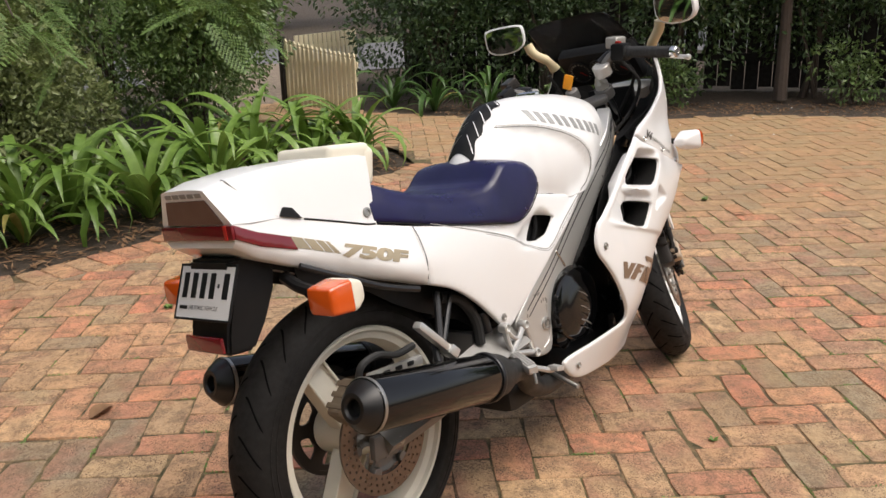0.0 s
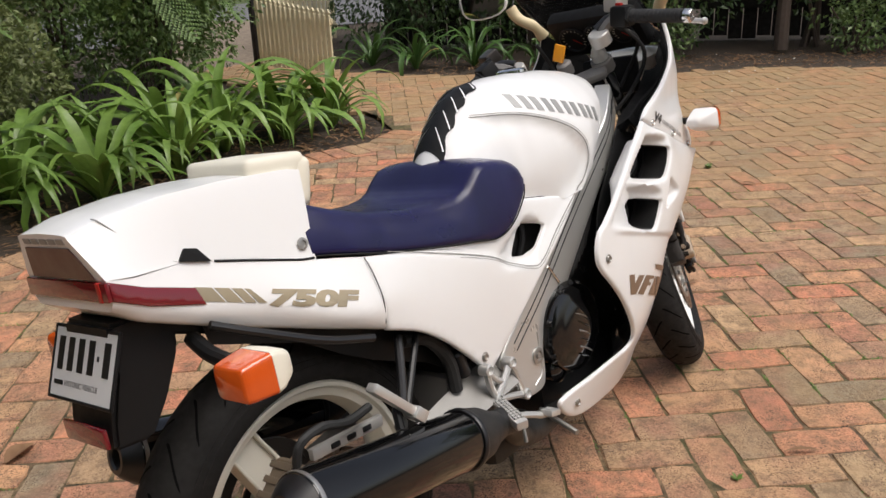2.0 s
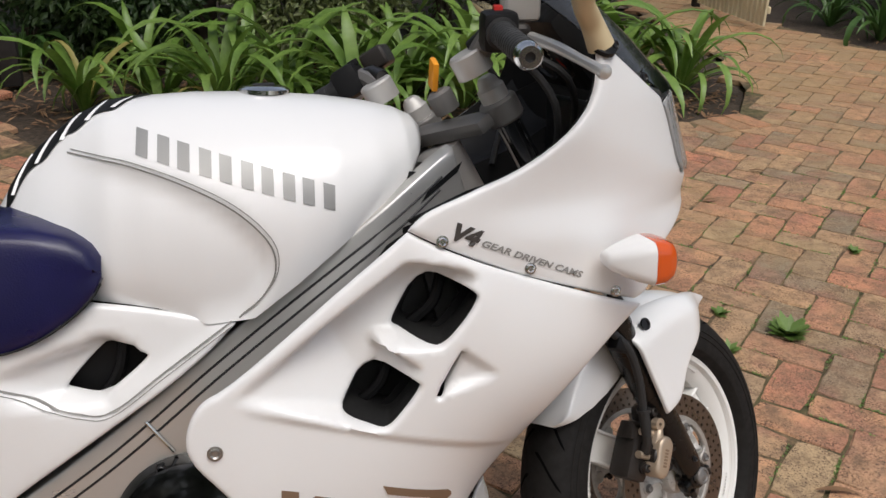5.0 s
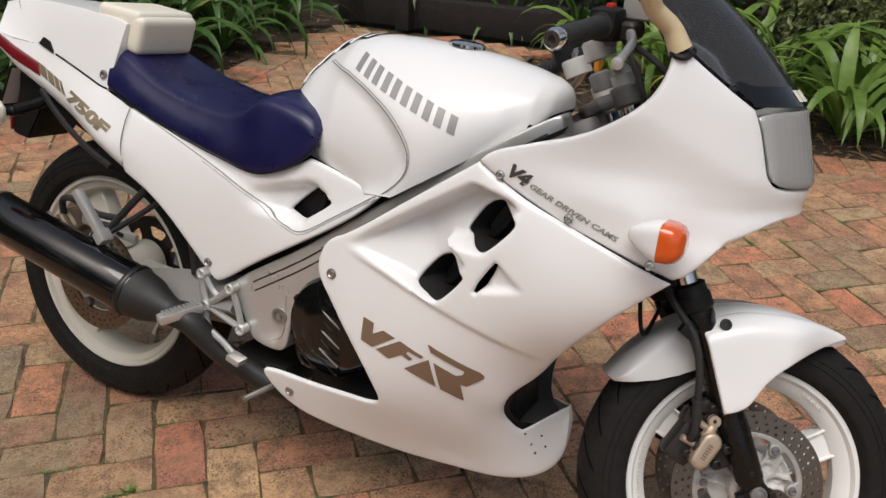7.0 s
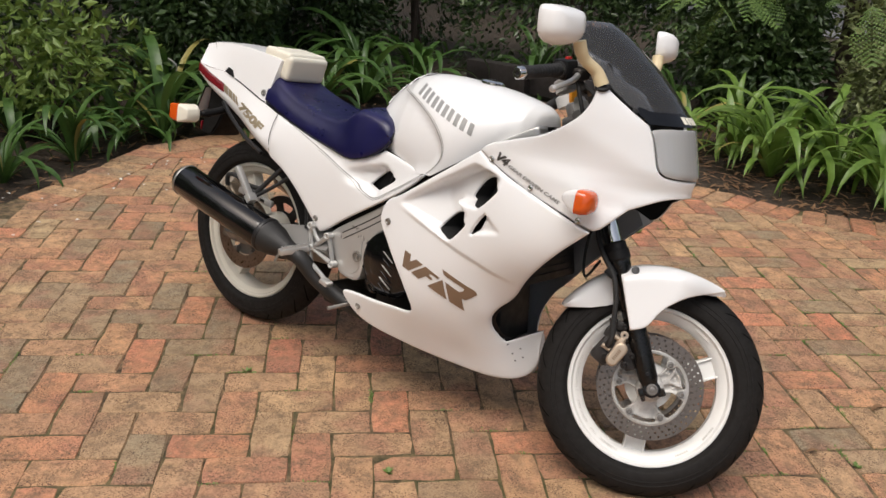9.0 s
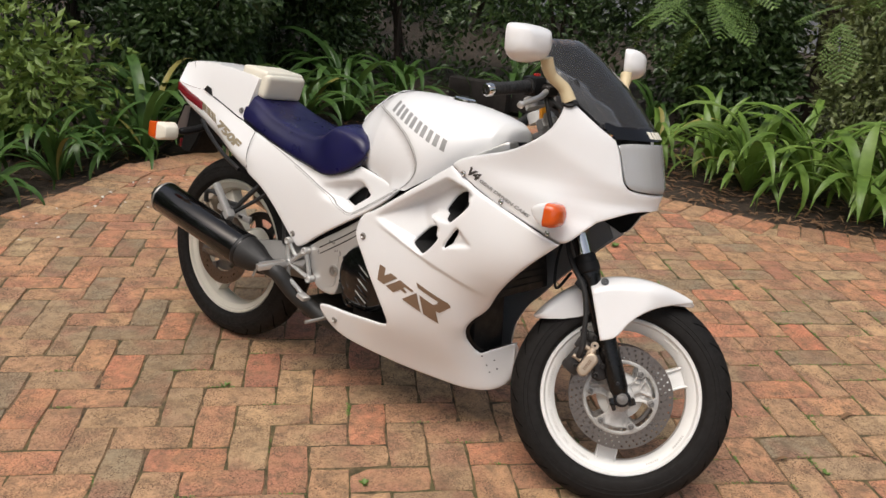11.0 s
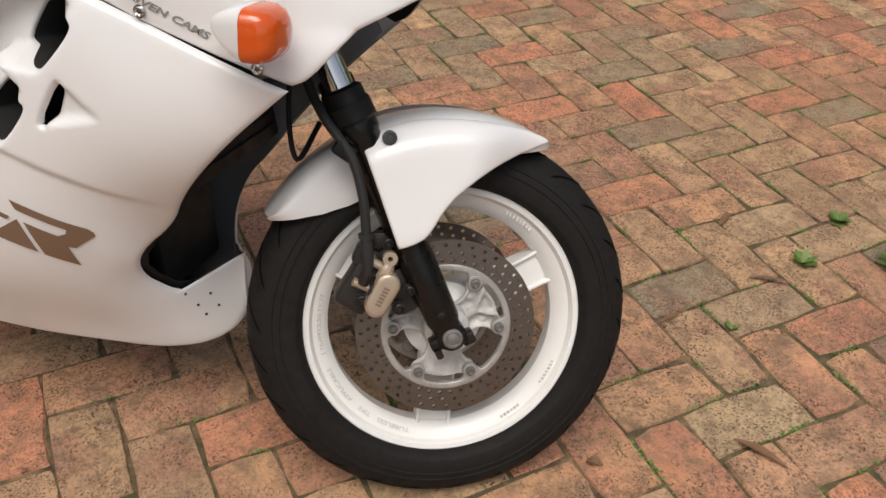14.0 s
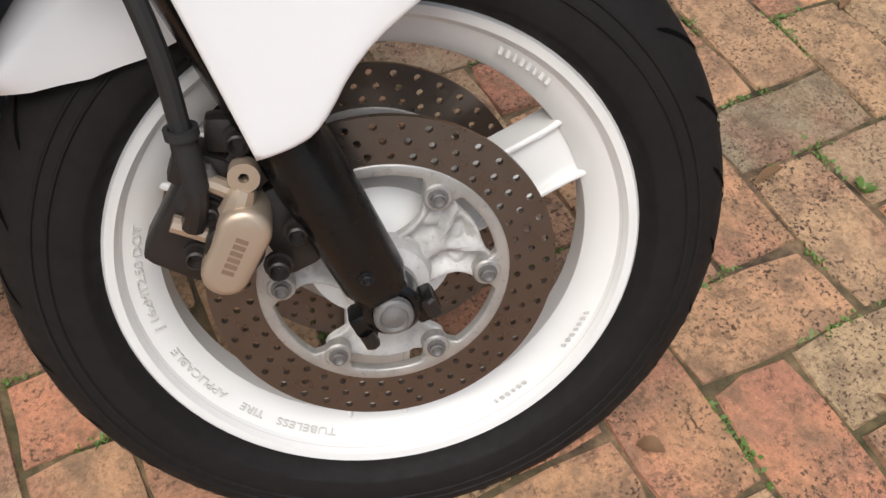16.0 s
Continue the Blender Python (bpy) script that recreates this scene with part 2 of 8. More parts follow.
    spots_ = noise_tex(t, 16, 5, 0.7, world_at)
    col = mix(t, ramp(t, spots_, [(0.36, (0.5,) * 3), (0.47, (0, 0, 0))]), col, (0.10, 0.078, 0.05))
    # tan tone broken up by noise, stronger towards the fence
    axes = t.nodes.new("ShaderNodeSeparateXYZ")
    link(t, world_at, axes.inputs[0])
    tan_by_x = t.nodes.new("ShaderNodeMath")
    tan_by_x.operation = 'MULTIPLY_ADD'
    link(t, axes.outputs[0], tan_by_x.inputs[0])
    tan_by_x.inputs[1].default_value = 0.10
    link(t, noise_tex(t, 0.9, 5, 0.65, world_at), tan_by_x.inputs[2])
    col = mix(t, ramp(t, tan_by_x.outputs[0], [(0.74, (0, 0, 0)), (1.0, (0.62,) * 3)]), col, (0.36, 0.25, 0.12))
    # thin film of soil over everything
    col = mix(t, 0.11, col, (0.20, 0.045, 0.015))
    link(t, col, p.inputs["Base Color"])
    link(t, ramp(t, broad, [(0.3, (0.6,) * 3), (0.7, (0.9,) * 3)]), p.inputs["Roughness"])
    h = mix(t, 0.5, grain, pits)
    bump(t, p, h, 0.8, 0.004)
    return m


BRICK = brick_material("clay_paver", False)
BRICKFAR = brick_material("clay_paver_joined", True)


def ground_mix(name, stops, scale, relief, second=(0.02, 0.03, 0.008), amount=0.0, rough=0.9):
    m, t, p = material(name)
    n = noise_tex(t, scale, 8, 0.65)
    col = ramp(t, n, stops)
    if amount:
        col = mix(t, ramp(t, noise_tex(t, 2.5, 4), [(0.5 - amount * 0.2, (0, 0, 0)), (0.62, (amount,) * 3)]), col, second)
    link(t, col, p.inputs["Base Color"])
    p.inputs["Roughness"].default_value = rough
    bump(t, p, noise_tex(t, scale * 3, 6), relief, 0.01)
    return m


JOINT = ground_mix("sandy_mossy_joint", [(0.36, (0.035, 0.022, 0.013)), (0.5, (0.13, 0.085, 0.05)), (0.68, (0.30, 0.19, 0.105))], 24, 0.6, (0.06, 0.075, 0.018), 0.55)
SOIL = ground_mix("leaf_mulch_soil", [(0.3, (0.02, 0.014, 0.009)), (0.55, (0.06, 0.042, 0.028)), (0.75, (0.13, 0.09, 0.06))], 35, 1.0)
ASPHALT = ground_mix("asphalt", [(0.3, (0.10, 0.10, 0.105)), (0.7, (0.17, 0.17, 0.175))], 90, 0.4)
VERGE = ground_mix("grass_verge", [(0.3, (0.03, 0.05, 0.012)), (0.7, (0.09, 0.12, 0.035))], 12, 0.8)
DRIVE = ground_mix("bare_dirt_drive", [(0.3, (0.14, 0.105, 0.075)), (0.7, (0.27, 0.215, 0.16))], 14, 0.4)


def leaf_material(name, a, b, rough=0.42, island=True):
    m, t, p = material(name)
    src = t.nodes.new("ShaderNodeNewGeometry").outputs["Random Per Island"] if island else t.nodes.new("ShaderNodeObjectInfo").outputs["Random"]
    col = mix(t, src, a, b)
    col = mix(t, 0.35, col, ramp(t, noise_tex(t, 30, 3), [(0.3, tuple(c * 0.6 for c in a)), (0.7, b)]))
    link(t, col, p.inputs["Base Color"])
    p.inputs["Roughness"].default_value = rough
    tl = t.nodes.new("ShaderNodeBsdfTranslucent")
    link(t, col, tl.inputs[0])
    ms = t.nodes.new("ShaderNodeMixShader")
    ms.inputs[0].default_value = 0.22
    link(t, p.outputs[0], ms.inputs[1])
    link(t, tl.outputs[0], ms.inputs[2])
    link(t, ms.outputs[0], t.nodes["Material Output"].inputs[0])
    bump(t, p, noise_tex(t, 90, 2), 0.15, 0.002)
    return m


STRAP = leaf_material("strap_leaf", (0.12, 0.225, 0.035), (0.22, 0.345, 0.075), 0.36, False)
# darker copy of the strap leaf: the hedge's shade is put into its colour
STRAPDARK = leaf_material("strap_leaf_painted_shade", (0.045, 0.105, 0.022), (0.085, 0.17, 0.04), 0.4, False)
STRAPDRY = leaf_material("yellowed_strap_leaf", (0.30, 0.27, 0.06), (0.36, 0.31, 0.10), 0.5, False)
# olive hedge leaf, paler than HEDGE to paint in sunlight on that stretch
OLIVELIT = leaf_material("olive_leaf_painted_sunlit", (0.11, 0.145, 0.05), (0.25, 0.285, 0.11), 0.45)
HEDGE = leaf_material("hedge_leaf", (0.028, 0.062, 0.018), (0.068, 0.115, 0.036), 0.38)
SHRUB = leaf_material("shrub_leaf", (0.075, 0.145, 0.04), (0.18, 0.26, 0.08), 0.36)
AZALEA = leaf_material("azalea_leaf", (0.11, 0.19, 0.035), (0.23, 0.32, 0.075), 0.45)
FERN = leaf_material("feathery_leaf", (0.09, 0.18, 0.035), (0.17, 0.27, 0.065), 0.5)
WEED = leaf_material("weed_leaf", (0.11, 0.20, 0.035), (0.20, 0.30, 0.08), 0.5)
BARK = simple("bark", (0.075, 0.055, 0.042), 0.85, vary=0.4, scale=25, relief=0.8, fine=70)
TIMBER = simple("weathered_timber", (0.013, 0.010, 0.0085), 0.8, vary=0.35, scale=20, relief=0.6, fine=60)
PICKET = simple("cream_picket_paint", (0.62, 0.55, 0.37), 0.55, vary=0.08, relief=0.1)
DRYLEAF = leaf_material("dry_leaf", (0.20, 0.10, 0.045), (0.36, 0.22, 0.12), 0.7)
PETAL = leaf_material("fallen_petal", (0.7, 0.68, 0.62), (0.8, 0.78, 0.74), 0.6)

# ---- mesh helpers ----
from mathutils import geometry


def mesh_of(name, bm, mat, smooth=35):
    me = bpy.data.meshes.new(name)
    bmesh.ops.recalc_face_normals(bm, faces=bm.faces)
    bm.to_mesh(me)
    bm.free()
    if smooth:
        me.polygons.foreach_set("use_smooth", [True] * len(me.polygons))
        me.set_sharp_from_angle(angle=radians(smooth))
    for x in (mat if isinstance(mat, (list, tuple)) else [mat]):
        me.materials.append(x)
    return me


def part(name, bm, mat, parent, label="", smooth=35):
    ob = new(name, mesh_of(name, bm, mat, smooth))
    ob.parent = parent
    return tagged(ob, label)


def thing(name, m, label, category, group="", kind=""):
    ob = new(name)
    ob.matrix_world = m
    ob.empty_display_size = 0.1
    return tagged(ob, label, category, group, kind)


def quad_skin(bm, rings, closed=True, caps=False):
    """Faces between rings of points, in order."""
    vs = [[bm.verts.new(p) for p in r] for r in rings]
    n = len(vs[0])
    for a, b in zip(vs, vs[1:]):
        for i in range(n if closed else n - 1):
            j = (i + 1) % n
            bm.faces.new((a[i], a[j], b[j], b[i]))
    if caps:
        bm.faces.new(vs[0])
        bm.faces.new(vs[-1][::-1])
    return vs


def frame_of(d):
    d = Vector(d).normalized()
    s = d.cross(Vector((0, 0, 1)) if abs(d.z) < 0.9 else Vector((0, 1, 0))).normalized()
    return d, s, d.cross(s)


def curve_points(pts, steps=6):
    """Catmull-Rom through points."""
    p = [Vector(q) for q in pts]
    p = [2 * p[0] - p[1]] + p + [2 * p[-1] - p[-2]]
    out = []
    for a, b, c, d in zip(p, p[1:], p[2:], p[3:]):
        for k in range(steps):
            t = k / steps
            out.append(0.5 * (2 * b + (c - a) * t + (2 * a - 5 * b + 4 * c - d) * t * t + (3 * b - a - 3 * c + d) * t ** 3))
    return out + [p[-2]]


def add_tube(bm, pts, radius, n=10, steps=6, caps=True):
    """A tube along a smooth line; radius a number or one for each point."""
    c = curve_points(pts, steps) if steps else [Vector(q) for q in pts]
    k = len(c)
    rad = [radius] * k if not hasattr(radius, "__len__") else list(np.interp(np.linspace(0, 1, k), np.linspace(0, 1, len(radius)), radius))
    d = (c[1] - c[0]).normalized()
    _, s, u = frame_of(d)
    rings = []
    for i, q in enumerate(c):
        d2 = (c[min(i + 1, k - 1)] - c[max(i - 1, 0)]).normalized()
        s = (s - d2 * s.dot(d2)).normalized()
        u = d2.cross(s)
        rings.append([q + (s * math.cos(a) + u * math.sin(a)) * rad[i] for a in (2 * math.pi * j / n for j in range(n))])
    quad_skin(bm, rings, True, caps)
    return bm


def tube(pts, radius, n=10, steps=6):
    return add_tube(bmesh.new(), pts, radius, n, steps)


def add_lathe(bm, profile, centre, axis, n=48, closed=False, cap=False):
    """profile: (along the axis, radius) pairs turned about the axis."""
    d, s, u = frame_of(axis)
    c = Vector(centre)
    rings = []
    for h, r in profile:
        rings.append([c + d * h + (s * math.cos(a) + u * math.sin(a)) * r for a in (2 * math.pi * j / n for j in range(n))])
    if closed:
        rings.append(rings[0])
    if closed:
        vs = [[bm.verts.new(p) for p in r] for r in rings[:-1]]
        vs.append(vs[0])
        for a, b in zip(vs, vs[1:]):
            for i in range(n):
                j = (i + 1) % n
                bm.faces.new((a[i], a[j], b[j], b[i]))
    else:
        quad_skin(bm, rings, True, cap)
    return bm


def lathe(profile, centre, axis, n=48, closed=False, cap=True):
    return add_lathe(bmesh.new(), profile, centre, axis, n, closed, cap)


def add_box(bm, centre, size, m=None, bevel=0.0, segs=2):
    made = bmesh.ops.create_cube(bm, size=1)["verts"]
    mm = Matrix.Translation(centre) @ (m.to_4x4() if m else Matrix()) @ Matrix.Diagonal((*size, 1))
    bmesh.ops.transform(bm, matrix=mm, verts=made)
    if bevel:
        ed = list({e for v in made for e in v.link_edges})
        bmesh.ops.bevel(bm, geom=ed, offset=bevel, segments=segs, affect='EDGES', profile=0.6)
    return bm


def box(centre, size, m=None, bevel=0.0, segs=2):
    return add_box(bmesh.new(), centre, size, m, bevel, segs)


def rot(axis, degrees_):
    return Matrix.Rotation(radians(degrees_), 3, axis)


def rounded(pts, cuts=2, close=True):
    """Corner-cutting; a point with a third value 1 stays sharp."""
    p = [(q[0], q[1], q[2] if len(q) > 2 else 0) for q in pts]
    for _ in range(cuts):
        o = []
        n = len(p)
        for i in range(n if close else n - 1):
            a, b = p[i], p[(i + 1) % n]
            o.append(a if a[2] else (0.75 * a[0] + 0.25 * b[0], 0.75 * a[1] + 0.25 * b[1], 0))
            if not b[2]:
                o.append((0.25 * a[0] + 0.75 * b[0], 0.25 * a[1] + 0.75 * b[1], 0))
        p = o
    return [(q[0], q[1]) for q in p]


def dense(poly, step):
    o = []
    for i, a in enumerate(poly):
        b = poly[(i + 1) % len(poly)]
        k = max(1, int(math.hypot(b[0] - a[0], b[1] - a[1]) / step))
        o += [(a[0] + (b[0] - a[0]) * j / k, a[1] + (b[1] - a[1]) * j / k) for j in range(k)]
    return o


def inside(x, y, poly):
    p = np.asarray(poly)
    q = np.roll(p, -1, 0)
    x, y = np.asarray(x)[..., None], np.asarray(y)[..., None]
    hit = ((p[:, 1] > y) != (q[:, 1] > y)) & (x < (q[:, 0] - p[:, 0]) * (y - p[:, 1]) / (q[:, 1] - p[:, 1] + 1e-12) + p[:, 0])
    return hit.sum(-1) % 2 == 1


def far_from(x, y, poly):
    """Distance from points to the polygon's edge."""
    p = np.asarray(poly, float)
    q = np.roll(p, -1, 0)
    x, y = np.asarray(x, float)[..., None], np.asarray(y, float)[..., None]
    d = q - p
    s = np.clip(((x - p[:, 0]) * d[:, 0] + (y - p[:, 1]) * d[:, 1]) / ((d ** 2).sum(1) + 1e-12), 0, 1)
    return np.hypot(x - p[:, 0] - s * d[:, 0], y - p[:, 1] - s * d[:, 1]).min(-1)


def smooth01(t):
    t = np.clip(t, 0, 1)
    return t * t * (3 - 2 * t)


def surface(points):
    """A smooth sheet y(x, z) through (x, y, z) points (thin plate)."""
    p = np.array(points, float)
    xz, y = p[:, [0, 2]], p[:, 1]
    def phi(r):
        return r ** 2 * np.log(r + 1e-9)
    n = len(p)
    a = np.zeros((n + 3, n + 3))
    a[:n, :n] = phi(np.linalg.norm(xz[:, None] - xz[None], axis=2)) + 2e-4 * np.eye(n)
    a[:n, n:] = np.c_[np.ones(n), xz]
    a[n:, :n] = a[:n, n:].T
    w = np.linalg.solve(a, np.r_[y, 0, 0, 0])
    def f(x, z):
        x, z = np.asarray(x, float), np.asarray(z, float)
        r = np.hypot(x[..., None] - xz[:, 0], z[..., None] - xz[:, 1])
        return phi(r) @ w[:n] + w[n] + w[n + 1] * x + w[n + 2] * z
    return f


def sheet(outline, depth, holes=(), step=0.014, edge=0.006, thick=0.004, side=1, place=None):
    """A moulded shell: an outline in (x, z) with holes, lying at y = depth(x, z), its edges rolled inwards. side -1 mirrors it.
    place(x, y, z): where a point goes."""
    loops = [dense(outline, step * 0.5)] + [dense(h, step * 0.5) for h in holes]
    pts, edges = [], []
    for lp in loops:
        k = len(pts)
        pts += lp
        edges += [(k + i, k + (i + 1) % len(lp)) for i in range(len(lp))]
    o = np.array(loops[0])
    gx, gz = np.meshgrid(np.arange(o[:, 0].min(), o[:, 0].max(), step), np.arange(o[:, 1].min(), o[:, 1].max(), step * 0.87))
    gx = gx + (np.arange(gx.shape[0]) % 2)[:, None] * step * 0.5
    gx, gz = gx.ravel(), gz.ravel()
    near = np.min([far_from(gx, gz, lp) for lp in loops], axis=0)
    keep = inside(gx, gz, loops[0]) & (near > max(edge * 1.0 + step * 0.45, step * 0.5))
    for h in loops[1:]:
        keep &= ~inside(gx, gz, h)
    pts += list(zip(gx[keep], gz[keep]))
    if edge:
        for frac in (0.12, 0.42, 1.0):
            for lp in loops:
                a = np.array(lp)
                tan = np.roll(a, -1, 0) - np.roll(a, 1, 0)
                nrm = np.c_[-tan[:, 1], tan[:, 0]] / (np.linalg.norm(tan, axis=1)[:, None] + 1e-9)
                for sg in (1, -1):
                    c = a + sg * nrm * edge * frac
                    dist = np.min([far_from(c[:, 0], c[:, 1], l2) for l2 in loops], axis=0)
                    ok = inside(c[:, 0], c[:, 1], loops[0]) & (dist > edge * frac * 0.85)
                    for h in loops[1:]:
                        ok &= ~inside(c[:, 0], c[:, 1], h)
                    pts += [tuple(q) for q in c[ok]]
    r = geometry.delaunay_2d_cdt([Vector(q) for q in pts], edges, [], 0, 1e-6)
    v2, f2 = np.array([tuple(v) for v in r[0]]), r[2]
    cen = np.array([np.mean(v2[list(f)], axis=0) for f in f2])
    ok = inside(cen[:, 0], cen[:, 1], loops[0])
    for h in loops[1:]:
        ok &= ~inside(cen[:, 0], cen[:, 1], h)
    faces = [f for f, k in zip(f2, ok) if k]
    used = sorted({i for f in faces for i in f})
    idx = {u: i for i, u in enumerate(used)}
    v2 = v2[used]
    d = np.min([far_from(v2[:, 0], v2[:, 1], lp) for lp in loops], axis=0)
    y = depth(v2[:, 0], v2[:, 1])
    if edge:
        e = np.clip(d, 0, edge)
        y = y + (edge - np.sqrt(np.maximum(0, edge ** 2 - (edge - e) ** 2)))
    put = place if place else (lambda a, b, c: (a, b, c))
    bm = bmesh.new()
    front = [bm.verts.new(put(a, side * b, c)) for (a, c), b in zip(v2, y)]
    back = [bm.verts.new(put(a, side * (b + thick), c)) for (a, c), b in zip(v2, y)]
    count = {}
    for f in faces:
        f = [idx[i] for i in f]
        bm.faces.new([front[i] for i in f])
        bm.faces.new([back[i] for i in reversed(f)])
        for a, b in zip(f, f[1:] + f[:1]):
            count[(a, b)] = count.get((a, b), 0) + 1
    for (a, b) in list(count):
        if (b, a) not in count:
            bm.faces.new((front[b], front[a], back[a], back[b]))
    return bm


def strip_on(path, depth, width, lift=0.0012, side=1, place=None):
    """A thin line laid along (x, z) points on y = depth."""
    c = [Vector((q[0], q[1], 0)) for q in path]
    bm = bmesh.new()
    rows = []
    put = place if place else (lambda a, b, z: (a, b, z))
    for i, q in enumerate(c):
        t = (c[min(i + 1, len(c) - 1)] - c[max(i - 1, 0)]).normalized()
        n = Vector((-t.y, t.x, 0)) * width / 2
        row = []
        for p in (q - n, q + n):
            row.append(bm.verts.new(put(p.x, side * (float(depth(p.x, p.y)) - lift), p.y)))
        rows.append(row)
    for a, b in zip(rows, rows[1:]):
        bm.faces.new((a[0], a[1], b[1], b[0]))
    return bm


def decal(polys, depth, lift=0.0012, side=1, place=None, step=0.012, thick=0.0006):
    """Flat cut shapes in (x, z), laid on y = depth."""
    out = bmesh.new()
    for poly in polys:
        b = sheet(poly, lambda x, z: depth(x, z) - lift, step=step, edge=0, thick=thick, side=side, place=place)
        me = bpy.data.meshes.new("scrap")
        b.to_mesh(me)
        b.free()
        out.from_mesh(me)
        bpy.data.meshes.remove(me)
    return out


def letters(text, size, shear=0.0, bold=0.0, width=1.0):
    """The built-in font's letters as outlines' mesh: vertices (x, y) and faces."""
    cu = bpy.data.curves.new("type", 'FONT')
    cu.body, cu.size, cu.shear, cu.offset, cu.resolution_u = text, size, shear, bold, 3
    ob = bpy.data.objects.new("type", cu)
    scene.collection.objects.link(ob)
    dg = bpy.context.evaluated_depsgraph_get()
    me = bpy.data.meshes.new_from_object(ob.evaluated_get(dg))
    bpy.data.objects.remove(ob)
    bm = bmesh.new()
    bm.from_mesh(me)
    bpy.data.meshes.remove(me)
    bpy.data.curves.remove(cu)
    bmesh.ops.scale(bm, vec=(width, 1, 1), verts=bm.verts)
    bmesh.ops.triangulate(bm, faces=bm.faces)
    return bm

# ---- the ground and what lies far off ----
def flat(name, pts, z, mat, label, cat):
    bm = bmesh.new()
    bm.faces.new([bm.verts.new((x, y, z)) for x, y in pts])
    me = mesh_of(name, bm, mat, 0)
    return tagged(new(name, me), label, cat, kind="structure")


flat("ground", [(-400, -400), (400, -400), (400, 400), (-400, 400)], -0.035, SOIL, "dark mulch and soil garden ground", "ground")

# ---- the motorcycle, leaning on its side stand ----
LEAN, YAW = 10.35, 1.1
BIKE_POSE = pose(0.0002, 0.0362, -0.0012, 0, 0, YAW) @ Matrix.Rotation(radians(-LEAN), 4, 'X')
bike = thing("motorcycle", BIKE_POSE, "pearl white sports motorcycle with navy seat leaning on its side stand", "motorcycle")
RAKE, STEER = radians(28.0), radians(28.5)
AXIS = Vector((-math.sin(RAKE), 0, math.cos(RAKE)))
HEAD = Vector((1.4547, 0.0013, 0.2598))
TURN = Matrix.Translation(HEAD) @ Matrix.Rotation(STEER, 4, AXIS) @ Matrix.Translation(-HEAD)
FC = Vector((1.5068, 0.0013, 0.2875))   # front axle, bars straight
RC = Vector((0, 0, 0.326))              # rear axle


def steered(bm):
    bmesh.ops.transform(bm, matrix=TURN, verts=bm.verts)
    return bm


def tyre_profile(r, w, rim, n=22):
    """(along the axle, radius) round a closed tyre section."""
    o = []
    h = r - rim
    for i in range(n):
        a = math.pi * (i / (n - 1)) * 1.16 - math.pi * 0.08
        y = -math.cos(a) * w / 2
        z = rim + 0.012 + (h - 0.012) * (max(0, math.sin(a)) ** 0.72) if math.sin(a) > 0 else rim + 0.012 + math.sin(a) * 0.02
        o.append((y, z))
    o += [(w * 0.30, rim - 0.004), (-w * 0.30, rim - 0.004)]
    return o


def wheel(name, c, r, w, rim, half, label, steer, paint):
    post = steered if steer else (lambda b: b)
    hub = new(name)
    hub.parent = bike
    tagged(hub, label)
    ax = (0, 1, 0)
    tyre = part("tyre", post(lathe(tyre_profile(r, w, rim), c, ax, 96, True)), RUBBER, hub, "black worn road tyre", 60)
    # moulded bands round the sidewalls
    for sg in (-1, 1):
        for f, rr in ((0.955, 0.30), (0.985, 0.46)):
            zz = rim + 0.012 + (r - rim - 0.012) * rr
            yy = sg * (w / 2 * math.sqrt(max(0, 1 - (rr ** (1 / 0.72)) ** 2)) + 0.0002)
            part("sidewall_band", post(lathe([(yy, zz - 0.0016), (yy + sg * 0.0012, zz - 0.0006), (yy + sg * 0.0012, zz + 0.0006), (yy, zz + 0.0016)], c, ax, 96, True)), RUBBER, tyre)
    # tread grooves: near-black bars laid over the shoulders, groove shade painted in, slanting
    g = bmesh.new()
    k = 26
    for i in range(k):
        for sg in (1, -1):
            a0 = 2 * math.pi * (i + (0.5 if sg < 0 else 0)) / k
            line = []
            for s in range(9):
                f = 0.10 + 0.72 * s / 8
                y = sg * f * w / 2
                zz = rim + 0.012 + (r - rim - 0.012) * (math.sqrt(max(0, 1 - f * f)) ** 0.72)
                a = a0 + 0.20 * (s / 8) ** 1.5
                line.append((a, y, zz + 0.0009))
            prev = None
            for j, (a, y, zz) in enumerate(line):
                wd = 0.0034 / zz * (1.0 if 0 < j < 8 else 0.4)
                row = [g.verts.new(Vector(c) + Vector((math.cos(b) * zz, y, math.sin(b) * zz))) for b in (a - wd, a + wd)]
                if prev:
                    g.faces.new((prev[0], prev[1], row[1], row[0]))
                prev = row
    part("tread_groove", post(g), GROOVESHADE, tyre, "", 0)
    # rim barrel with flanges
    fl = rim
    prof = [(-half, fl), (-half - 0.004, fl - 0.004), (-half - 0.003, fl - 0.011), (-half + 0.006, fl - 0.016), (-half + 0.012, fl - 0.030), (-0.012, fl - 0.040), (0.012, fl - 0.040),
            (half - 0.012, fl - 0.030), (half - 0.006, fl - 0.016), (half + 0.003, fl - 0.011), (half + 0.004, fl - 0.004), (half, fl), (half - 0.008, fl - 0.004), (-half + 0.008, fl - 0.004)]
    part("rim", post(lathe(prof, c, ax, 96, True)), paint, hub, "off-white painted cast rim")
    return hub, post


